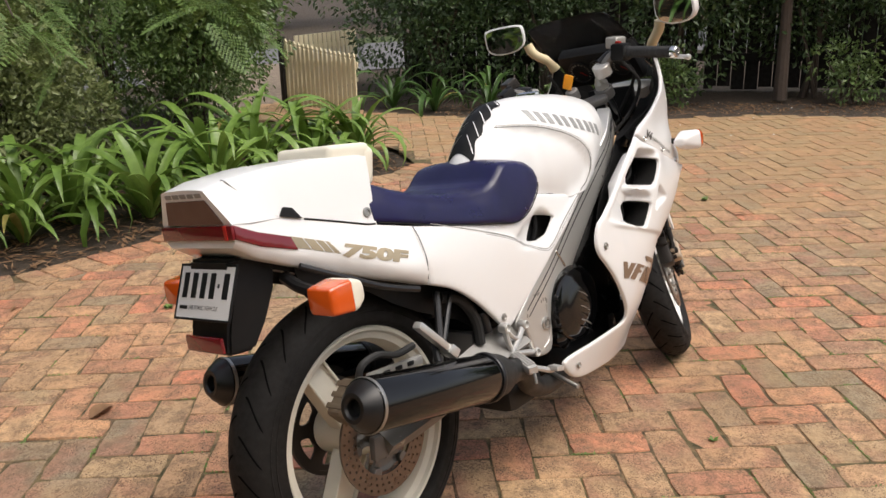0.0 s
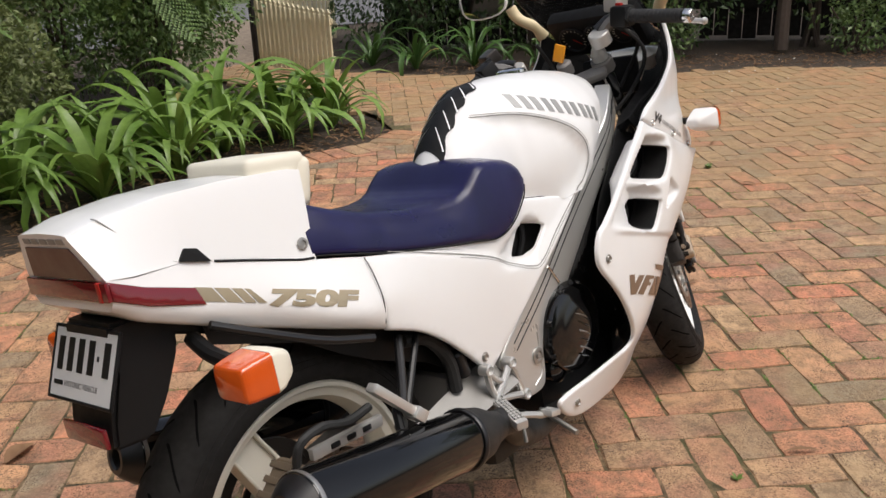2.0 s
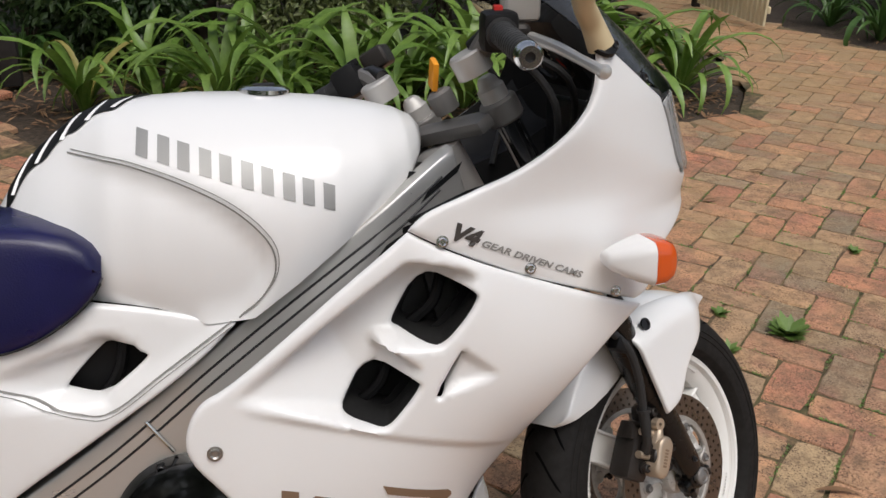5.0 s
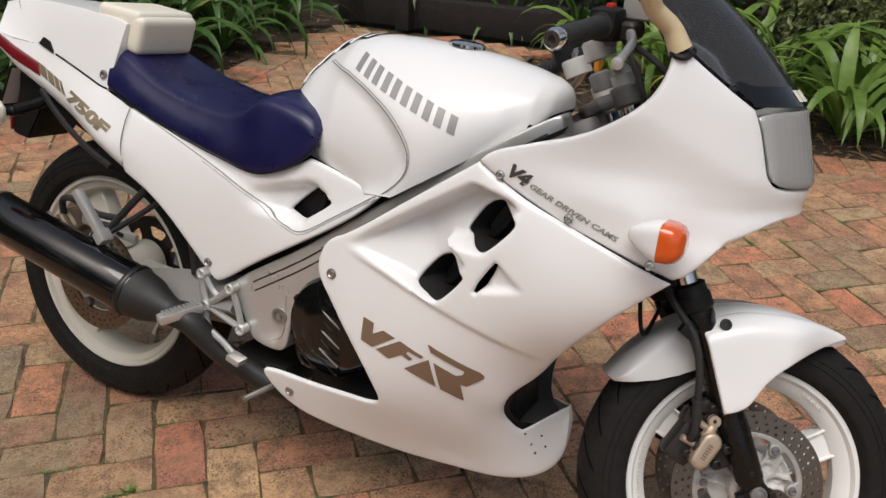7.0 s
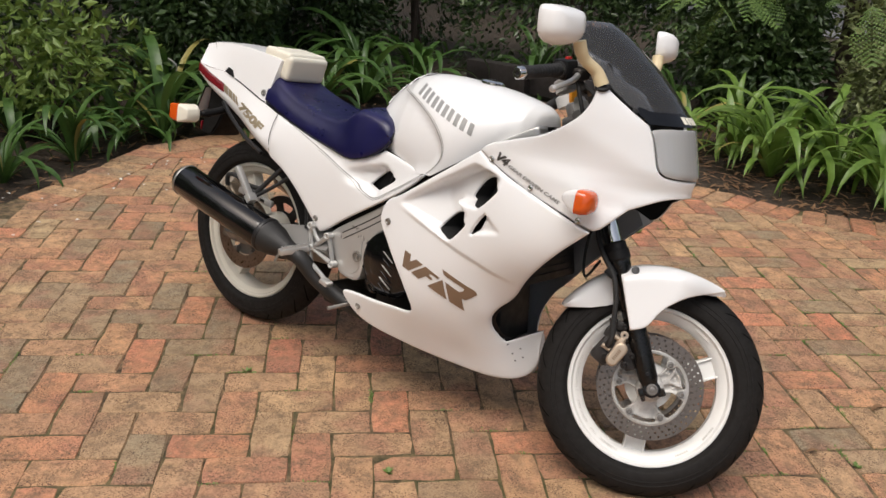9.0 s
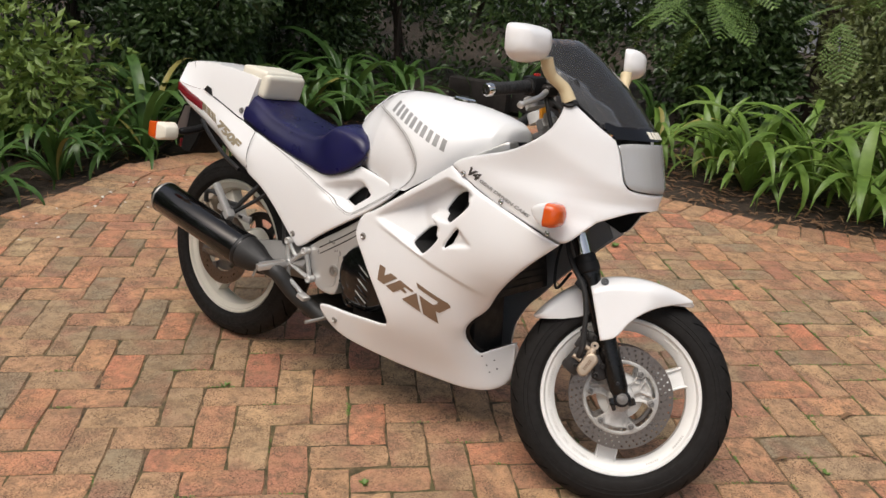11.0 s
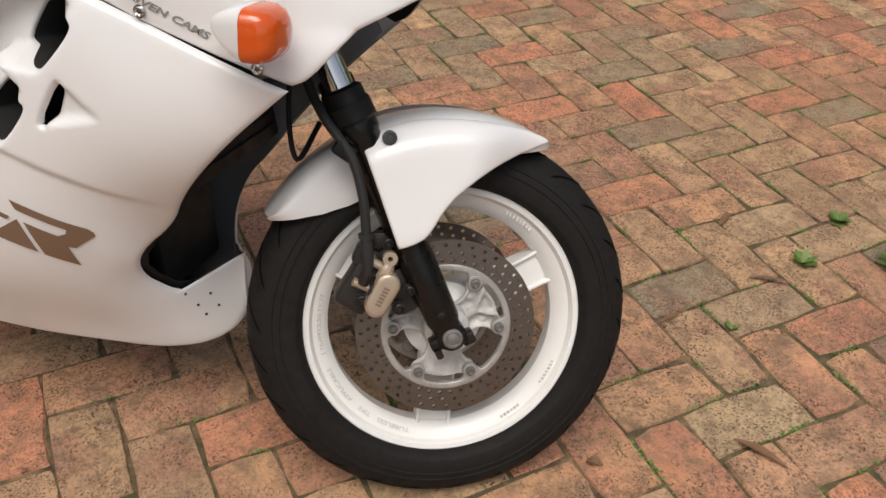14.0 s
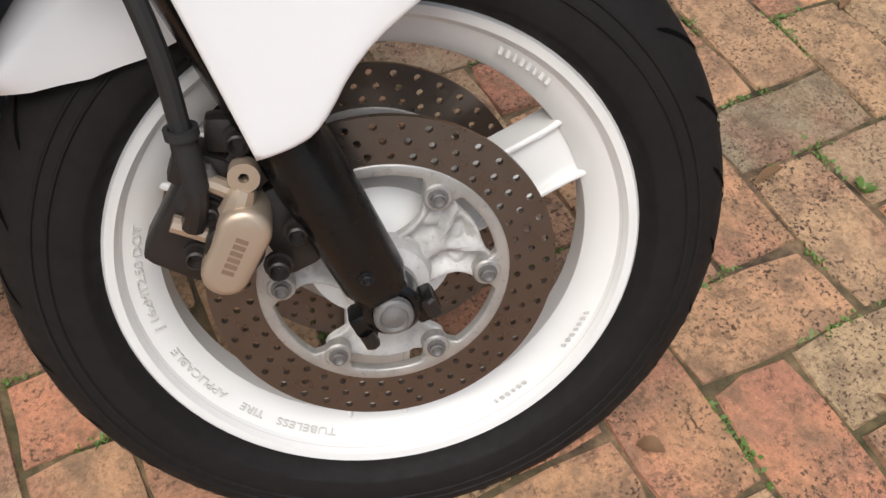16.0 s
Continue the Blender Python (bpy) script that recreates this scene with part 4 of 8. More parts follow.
sc = screen_side([(1.408, 0.973), (1.372, 1.000), (1.302, 1.046), (1.235, 1.092), (1.150, 1.150), (1.095, 1.188)])
screen_outline = rounded([(QUARTER, 0.980)] + sc + [(QUARTER, 1.206)] + [(2 * QUARTER - a, z) for a, z in sc[::-1]], 2)
windscreen = part("windscreen", sheet(screen_outline, lambda x, z: 0 * x, (), 0.014, 0, 0.003, 1, lambda a, b, z: screen_place(a, abs(b), z)), SCREEN, bike, "smoked curved plastic windscreen")
windscreen.visible_shadow = False
for q in ((1.374, -0.141, 0.999), (1.310, -0.182, 1.046)):
    bm = bmesh.new()
    bolt(bm, q, (0.45, -0.85, 0.2), 0.0055, 0.004)
    part("screen_bolt", bm, SATINBLK, windscreen)
# black printed band along the screen's foot, tapering up its sides
rise = screen_side([(1.376, 1.010), (1.398, 1.004)])
foot = screen_side([(1.409, 0.974), (1.372, 1.001)])
band = [(QUARTER, 0.981)] + foot + rise + [(QUARTER, 1.008)] + [(2 * QUARTER - a, z) for a, z in rise[::-1]] + [(2 * QUARTER - a, z) for a, z in foot[::-1]]
part("screen_band", sheet(band, lambda x, z: 0 * x, (), 0.012, 0, 0.001, 1, lambda a, b, z: screen_place(a, -0.0022 + abs(b), z)), GLOSSBLK, windscreen, "black printed band")
# pale bars in place of the maker's name at the screen's foot
for k in range(5):
    bm = bmesh.new()
    a0 = QUARTER - 0.055 + 0.022 * k
    bar = [(a0, 0.985), (a0 + 0.018, 0.985), (a0 + 0.018, 1.001), (a0, 1.001)]
    part("name_bar", sheet(bar, lambda x, z: 0 * x, (), 0.01, 0, 0.0006, 1, lambda a, b, z: screen_place(a, -0.0034 + abs(b), z)), CREAM, windscreen)

# tank: sections from the seat to the steering head
TANK = [  # x, lower z, widest z, top z, half width, roundness
    (0.490, 0.72, 0.76, 0.842, 0.050, 1.8), (0.505, 0.72, 0.77, 0.866, 0.062, 1.8), (0.53, 0.725, 0.775, 0.902, 0.080, 1.75), (0.56, 0.735, 0.78, 0.932, 0.098, 1.7), (0.605, 0.742, 0.78, 0.967, 0.121, 1.7),
    (0.65, 0.738, 0.785, 0.986, 0.150, 1.85), (0.70, 0.730, 0.79, 0.992, 0.166, 2.0), (0.76, 0.708, 0.795, 0.994, 0.178, 2.05), (0.82, 0.714, 0.805, 0.992, 0.184, 2.05), (0.88, 0.755, 0.825, 0.988, 0.182, 2.0),
    (0.94, 0.797, 0.848, 0.982, 0.168, 1.95), (1.0, 0.838, 0.872, 0.972, 0.142, 1.95), (1.045, 0.870, 0.893, 0.960, 0.108, 2.0), (1.068, 0.898, 0.905, 0.948, 0.070, 2.0), (1.078, 0.905, 0.912, 0.936, 0.030, 2.0)]
KNEE = rounded([(0.585, 0.932), (0.64, 0.925), (0.70, 0.913), (0.757, 0.890), (0.81, 0.858), (0.850, 0.815), (0.855, 0.775), (0.835, 0.740), (0.796, 0.700), (0.62, 0.70), (0.50, 0.70), (0.50, 0.90)], 2)


def tank_row(x):
    cols = list(zip(*TANK))
    return [float(np.interp(x, cols[0], c)) for c in cols[1:]]


def tank_y(x, z):
    """Half width of the tank at x, z (a negative y, to the right)."""
    x, z = np.broadcast_arrays(np.asarray(x, float), np.asarray(z, float))
    cols = list(zip(*TANK))
    zb, zw, zt, w, p = (np.interp(x, cols[0], c) for c in cols[1:])
    u = np.clip((z - zw) / (zt - zw), 0, 0.9999)
    y = w * (1 - u ** p) ** (1 / p)
    low = np.clip((zw - z) / (zw - zb + 1e-6), 0, 1)
    y = y * (1 - 0.06 * low ** 2)
    d = far_from(x, z, KNEE) * np.where(inside(x, z, KNEE), 1, -1)
    y = y - 0.013 * smooth01(d / 0.022 + 0.1) * smooth01((x - 0.56) / 0.12) * np.where(d > -0.004, 1, 0)
    return -y


bm = bmesh.new()
xs = np.concatenate([np.linspace(0.490, 1.02, 62), np.linspace(1.028, 1.078, 14)])
rings = []
for x in xs:
    zb, zw, zt, w, p = tank_row(x)
    zz = [zb + (zt - zb) * (1 - (1 - k / 26) ** 1.9) for k in range(27)]
    ys = tank_y(np.full(27, x), np.array(zz))
    right = [(x, float(y), z) for y, z in zip(ys, zz)]
    right[-1] = (x, 0, zt)
    rings.append(right + [(a, -b, c) for a, b, c in right[-2::-1]])
vs = quad_skin(bm, rings, False)
bm.faces.new(vs[-1])
bm.faces.new(vs[0][::-1])
tank = part("fuel_tank", bm, WHITE, bike, "rounded pearl white fuel tank", 60)
# pinstripe along the knee recess
knee_line = curve_points([(0.60, 0.928, 0), (0.68, 0.9145, 0), (0.757, 0.886, 0), (0.812, 0.853, 0), (0.846, 0.813, 0), (0.850, 0.776, 0), (0.832, 0.744, 0), (0.800, 0.716, 0)], 10)
for off, wd in ((0.0, 0.0022), (0.006, 0.0012)):
    sh = [(q.x + off * 0.7, q.y + off * 0.7) for q in knee_line]
    part("pinstripe", strip_on(sh, tank_y, wd, 0.0014), PINSTRIPE, tank)
# grey bars in place of the maker's name, slab letters' size, on both flanks
def on_tank(u, v):
    """u along the name, v up, from its lower rear corner."""
    a, b = (0.690, 0.928), (0.940, 0.846)
    d = ((b[0] - a[0]), (b[1] - a[1]))
    k = math.hypot(*d)
    d = (d[0] / k, d[1] / k)
    return (a[0] + d[0] * u - d[1] * v * 0.2 + 0.0, a[1] + d[1] * u + v)


cells = []
for k in range(5):
    for u0, u1 in ((0.053 * k, 0.053 * k + 0.0155), (0.053 * k + 0.0275, 0.053 * k + 0.043)):
        cells.append([on_tank(u0, 0), on_tank(u1, 0), on_tank(u1, 0.032), on_tank(u0, 0.032)])
for sg in (1, -1):
    for cell in cells:
        part("name_bar", decal([cell], tank_y, 0.0012, sg, step=0.008), SILVERDECAL, tank)
# tread-patterned tank guard along the spine
bm = bmesh.new()
rows = []
gx = np.linspace(0.512, 0.705, 30)
for x in gx:
    zt = tank_row(x)[2]
    hw = 0.040 * (1 if x < 0.67 else max(0.1, 1 - (x - 0.67) / 0.03)) + 0.004 * math.sin((x - 0.512) * 140)
    row = []
    for k in range(9):
        y = -hw + 2 * hw * k / 8
        zz = np.linspace(tank_row(x)[1], zt, 60)
        yy = -tank_y(np.full(60, x), zz)
        zr = float(np.interp(abs(y), yy[::-1], zz[::-1])) if abs(y) > yy[-1] else zt
        row.append((x, y, min(zr, zt) + 0.0022))
    rows.append(row)
quad_skin(bm, rows, False)
guard = part("tank_guard", bm, BLACK, tank, "black tread-patterned tank guard", 60)
bm = bmesh.new()
for k in range(5):
    for sg in (1, -1):
        bm = bmesh.new()
        x0 = 0.524 + 0.034 * k
        prev = None
        for s in range(7):
            f = s / 6
            x, y = x0 + 0.024 * f, sg * (0.040 - 0.031 * f)
            zt = tank_row(x)[2]
            zz = np.linspace(tank_row(x)[1], zt, 60)
            yy = -tank_y(np.full(60, x), zz)
            zr = float(np.interp(abs(y), yy[::-1], zz[::-1])) + 0.0032
            w = 0.0032 * (1 - 0.6 * f)
            row = [bm.verts.new((x - w, y, zr)), bm.verts.new((x + w, y, zr))]
            if prev:
                bm.faces.new((prev[0], prev[1], row[1], row[0]))
            prev = row
        part("guard_slash", bm, WHITE, guard)
# filler cap
cap = part("filler_cap", lathe([(0, 0.036), (0.006, 0.036), (0.010, 0.030), (0.011, 0.001)], (0.86, 0, 0.988), (0.05, 0, 1), 32), CHROME, tank)
part("cap_flap", box((0.86, 0, 1.000), (0.03, 0.012, 0.004), None, 0.0015), SATINBLK, cap)

# seat
SEAT = [(0.060, 0.884, 0.884, 0.098, 0.794, 0.120), (0.10, 0.872, 0.872, 0.106, 0.784, 0.127), (0.14, 0.855, 0.853, 0.114, 0.773, 0.137), (0.21, 0.832, 0.828, 0.124, 0.754, 0.146), (0.30, 0.813, 0.808, 0.133, 0.733, 0.156),
        (0.37, 0.804, 0.800, 0.140, 0.718, 0.162), (0.42, 0.802, 0.800, 0.146, 0.710, 0.167), (0.45, 0.812, 0.810, 0.147, 0.703, 0.167), (0.475, 0.836, 0.830, 0.148, 0.697, 0.166), (0.495, 0.853, 0.845, 0.148, 0.695, 0.166), (0.52, 0.857, 0.849, 0.148, 0.697, 0.166),
        (0.56, 0.850, 0.844, 0.149, 0.710, 0.164), (0.60, 0.836, 0.833, 0.150, 0.733, 0.158), (0.625, 0.820, 0.819, 0.149, 0.756, 0.154), (0.636, 0.806, 0.804, 0.144, 0.775, 0.148)]
bm = bmesh.new()
cols = list(zip(*SEAT))
rings = []
for x in np.linspace(0.060, 0.636, 60):
    zc, ze, we, zb, wb = (float(np.interp(x, cols[0], c)) for c in cols[1:])
    prof = curve_points([(wb - 0.012, zb, 0), (wb, zb + 0.006, 0), (wb * 0.72 + we * 0.28, zb * 0.55 + ze * 0.45, 0), (we + 0.003, ze - 0.022, 0), (we - 0.006, ze - 0.007, 0), (we - 0.024, ze + 0.001, 0), (we * 0.45, zc, 0), (0, zc, 0)], 4)
    r = [(x, -q.x, q.y) for q in prof]
    rings.append(r + [(a, -b, c) for a, b, c in r[-2::-1]])
quad_skin(bm, rings, False)
bm.faces.new([v for v in bm.verts][:len(rings[0])][::-1])
seat = part("seat", bm, VINYL, bike, "navy blue vinyl solo seat", 50)
trim = [(x, -float(np.interp(x, cols[0], cols[5])) - 0.0008, float(np.interp(x, cols[0], cols[4])) + 0.001) for x in list(np.linspace(0.066, 0.62, 18)) + [0.634]]
part("lower_trim", tube(trim, 0.0016, 6, 3), BLACK, seat)

# tail
TAIL = [(-0.293, (0.098, 0.826), (0.106, 0.829), (0.116, 0.842), (0.115, 0.872)), (-0.25, (0.096, 0.795), (0.107, 0.800), (0.117, 0.826), (0.109, 0.862)), (-0.16, (0.096, 0.755), (0.106, 0.761), (0.115, 0.790), (0.100, 0.856)),
        (-0.06, (0.105, 0.714), (0.117, 0.720), (0.128, 0.760), (0.109, 0.826)), (0.05, (0.128, 0.670), (0.146, 0.676), (0.156, 0.712), (0.121, 0.792)), (0.112, (0.138, 0.647), (0.157, 0.653), (0.166, 0.690), (0.132, 0.776)), (0.149, (0.140, 0.632), (0.160, 0.640), (0.168, 0.686), (0.141, 0.766)), (0.160, (0.137, 0.628), (0.157, 0.636), (0.1655, 0.683), (0.1385, 0.763))]
COWL = [(-0.293, (0.115, 0.872), (0.108, 0.884), (0.076, 0.930), (0.064, 0.940), (0, 0.943)), (-0.250, (0.111, 0.864), (0.105, 0.878), (0.081, 0.941), (0.068, 0.952), (0, 0.956)), (-0.16, (0.100, 0.856), (0.098, 0.868), (0.083, 0.946), (0.070, 0.958), (0, 0.962)),
        (-0.06, (0.109, 0.826), (0.107, 0.840), (0.089, 0.942), (0.075, 0.953), (0, 0.957)), (0.04, (0.120, 0.795), (0.116, 0.815), (0.098, 0.930), (0.084, 0.942), (0, 0.946)), (0.064, (0.122, 0.788), (0.117, 0.815), (0.098, 0.923), (0.084, 0.935), (0, 0.939))]


def tilted(r):
    """The rear face leans back towards its top, the front edge leans forward."""
    return [(x + 0.028 * max(0, (z - 0.80) / 0.14) * max(0, (x + 0.16) / 0.224) ** 2 - 0.018 * max(0, (z - 0.868) / 0.073) * min(1, max(0, (-0.235 - x) / 0.058)), y, z) for x, y, z in r]


def section_loft(rows, n, k, close_ends=False):
    cx = [r[0] for r in rows]
    bm = bmesh.new()
    rings = []
    for x in np.linspace(cx[0], cx[-1], n):
        pts = []
        for j in range(1, len(rows[0])):
            pts.append((float(np.interp(x, cx, [r[j][0] for r in rows])), float(np.interp(x, cx, [r[j][1] for r in rows])), 0))
        c = curve_points(pts, k)
        r = [(x, -max(0, q.x), q.y) for q in c]
        rings.append(r)
    return bm, rings


bm, rings = section_loft(TAIL, 40, 5)
full = quad_skin(bm, rings, False)
lft = quad_skin(bm, [[(a, -b, c) for a, b, c in r] for r in rings], False)
bm.faces.new([v for v in full[0]] + [v for v in lft[0][::-1]])
for a, b in zip(range(39), range(1, 40)):
    bm.faces.new((full[a][0], full[b][0], lft[b][0], lft[a][0]))
tail = part("tail_fairing", bm, WHITE, bike, "white tail fairing")
bm, rings = section_loft(COWL, 34, 4)
rings = [tilted(r) for r in rings]
rings = [r + [(a, -b, c) for a, b, c in r[-2::-1]] for r in rings]
vs = quad_skin(bm, rings, False)
bm.faces.new(vs[-1])
bm.faces.new(vs[0][::-1])
seat_cowl = part("seat_cowl", bm, WHITE, bike, "white single-seat tail cowl")


def tail_y(x, z):
    """The tail's side, as a negative y."""
    x, z = np.broadcast_arrays(np.asarray(x, float), np.asarray(z, float))
    cx = [r[0] for r in TAIL]
    out = []
    for a, b in zip(x.ravel(), z.ravel()):
        c = curve_points([(float(np.interp(a, cx, [r[j][0] for r in TAIL])), float(np.interp(a, cx, [r[j][1] for r in TAIL])), 0) for j in (1, 2, 3, 4)], 5)
        out.append(-float(np.interp(b, [q.y for q in c], [q.x for q in c])))
    return np.array(out).reshape(x.shape)


def rear_x(z):
    return -0.293 - 0.018 * max(0, (z - 0.868) / 0.073)


# lamps and trim of the tail
lens_side = [(-0.2925, 0.842), (-0.2925, 0.870), (-0.24, 0.845), (-0.162, 0.817), (-0.154, 0.788), (-0.24, 0.816)]
tail_lamp = part("tail_lamp", sheet(lens_side, lambda x, z: tail_y(x, z) - 0.003, (), 0.01, 0.002, 0.004), RED, bike, "dark red wrap-round tail lamp")
part("left_lens", sheet(lens_side, lambda x, z: tail_y(x, z) - 0.003, (), 0.01, 0.002, 0.004, -1), RED, tail_lamp)
part("rear_lens", box((-0.2945, 0, 0.8555), (0.008, 0.234, 0.028), None, 0.002), RED, tail_lamp)
part("lens_divider", box((-0.2955, -0.098, 0.8555), (0.009, 0.010, 0.0285), None, 0.001), REDPLAS, tail_lamp)
recess = bmesh.new()
rc = [(-0.092, 0.872), (0.092, 0.872), (0.076, 0.902), (0.064, 0.921), (-0.064, 0.921), (-0.076, 0.902)]
quad_skin(recess, [[(rear_x(z) + o, y, z) for y, z in rc] for o in (0.004, -0.002)], True, True)
part("rear_panel", recess, MAROON, tail, "maroon reflector panel")
for k in range(5):
    bm = bmesh.new()
    add_box(bm, (rear_x(0.9305) - 0.0005, 0.050 - 0.025 * k, 0.9305), (0.002, 0.020, 0.009), rot('Y', -14), 0.0005, 1)
    part("name_bar", bm, SILVERDECAL, tail)
# cream back pad: a cushion over the cowl's front edge, turned down before the seat
bm = bmesh.new()
add_box(bm, (0.056, 0, 0.951), (0.124, 0.174, 0.036), rot('Y', 5), 0.015, 4)
add_box(bm, (0.102, 0, 0.914), (0.042, 0.176, 0.086), rot('Y', 14), 0.018, 4)
part("back_pad", bm, CREAM, seat_cowl, "cream padded bump stop")
bm = bmesh.new()
add_lathe(bm, [(0, 0.0105), (0.003, 0.0100), (0.0035, 0.0058), (0.001, 0.0055), (0.001, 0.0003)], (0.046, -0.1165, 0.821), (0, -1, 0.12), 18)
part("cowl_bolt", bm, STEEL, seat_cowl)
bm = bmesh.new()
quad_skin(bm, [[(-0.172, -0.098, 0.860), (-0.158, -0.096, 0.874), (-0.138, -0.097, 0.868), (-0.122, -0.103, 0.846)], [(-0.172, -0.104, 0.860), (-0.158, -0.102, 0.876), (-0.138, -0.103, 0.870), (-0.122, -0.109, 0.845)]], True, True)
part("strap_hook", bm, BLACK, seat_cowl)
part("cowl_seam", tube([(x, float(np.interp(x, [-0.16, -0.06, 0.05], [-0.1005, -0.1095, -0.1215])), float(np.interp(x, [-0.16, -0.06, 0.05], [0.856, 0.8265, 0.7925]))) for x in np.linspace(-0.115, 0.06, 9)], 0.0022, 6, 2), BLACK, seat_cowl)
part("cowl_joint", tube([(-0.267, -0.070, 0.9515), (-0.262, -0.0795, 0.946), (-0.235, -0.0905, 0.912), (-0.205, -0.0985, 0.878), (-0.175, -0.1005, 0.861)], 0.0009, 6, 6), PINSTRIPE, seat_cowl)

# side panel below the seat
panel_base = surface([(0.15, -0.168, 0.686), (0.15, -0.142, 0.766), (0.124, -0.158, 0.645), (0.394, -0.162, 0.478), (0.42, -0.157, 0.442), (0.792, -0.171, 0.714), (0.679, -0.160, 0.671), (0.617, -0.150, 0.748),
                      (0.30, -0.170, 0.62), (0.30, -0.158, 0.728), (0.50, -0.168, 0.56), (0.50, -0.167, 0.690), (0.62, -0.167, 0.60), (0.70, -0.169, 0.635)])
RIDGE = [(0.20, 0.760), (0.33, 0.716), (0.45, 0.672), (0.54, 0.628), (0.59, 0.606), (0.63, 0.604), (0.70, 0.650), (0.79, 0.712)]


def panel_y(x, z):
    y = panel_base(x, z)
    line = np.interp(x, [q[0] for q in RIDGE], [q[1] for q in RIDGE])
    x, z = np.asarray(x, float), np.asarray(z, float)
    d = far_from(x, z, HOLLOW) * np.where(inside(x, z, HOLLOW), 1, -1)
    return y + 0.007 * smooth01((z - line) / 0.010 + 0.3) * smooth01((x - 0.24) / 0.2) + 0.026 * smooth01(d / 0.014 + 0.2) * smooth01((x - 0.46) / 0.13)


PANEL = rounded([(0.151, 0.765, 1), (0.215, 0.751), (0.395, 0.713), (0.50, 0.697), (0.56, 0.710), (0.617, 0.744, 1), (0.70, 0.728), (0.795, 0.708, 1), (0.76, 0.672), (0.698, 0.625), (0.617, 0.573), (0.51, 0.505), (0.432, 0.448), (0.412, 0.440),
                 (0.396, 0.452), (0.334, 0.514), (0.287, 0.558), (0.228, 0.600), (0.18, 0.620), (0.151, 0.631, 1)], 2)
SLOT = rounded([(0.574, 0.634), (0.622, 0.682), (0.634, 0.686), (0.679, 0.674), (0.680, 0.665), (0.622, 0.622), (0.610, 0.621), (0.576, 0.628)], 2)
HOLLOW = [(0.40, 0.640), (0.625, 0.700), (0.672, 0.682), (0.622, 0.616), (0.56, 0.618)]
side_panel = part("side_panel", sheet(PANEL, panel_y, [SLOT], 0.012, 0.006, 0.004), WHITE, bike, "white side panel below the seat", 78)
part("side_panel", sheet(PANEL, panel_y, [SLOT], 0.022, 0.006, 0.004, -1), WHITE, bike, "white side panel below the seat")
# black sheet added behind the slot so that the opening stays dark
part("slot_backing", sheet([(0.54, 0.59), (0.54, 0.71), (0.73, 0.71), (0.73, 0.59)], lambda x, z: 0 * x - 0.105, (), 0.03, 0, 0.003), RADIATOR, side_panel)
part("slot_hose", tube([(0.61, -0.112, 0.60), (0.64, -0.116, 0.645), (0.65, -0.112, 0.70)], 0.007, 8), BLACK, side_panel)
ridge_pts = [(q.x, q.y) for q in curve_points([(a, b, 0) for a, b in RIDGE], 6)]
part("pinstripe", strip_on(ridge_pts, panel_y, 0.0018, 0.0012), PINSTRIPE, side_panel)
part("pinstripe", strip_on([(a, b - 0.006) for a, b in ridge_pts[8:]], panel_y, 0.0011, 0.0012), PINSTRIPE, side_panel)
bm = bmesh.new()
bolt(bm, (0.394, -0.163, 0.480), (0, -1, 0), 0.0075, 0.004)
part("panel_bolt", bm, STEEL, side_panel)
part("panel_joint", tube([(0.150, -0.1425, 0.765), (0.150, -0.1565, 0.738), (0.150, -0.1690, 0.69), (0.150, -0.163, 0.645)], 0.0011, 6, 4), LINE, side_panel)

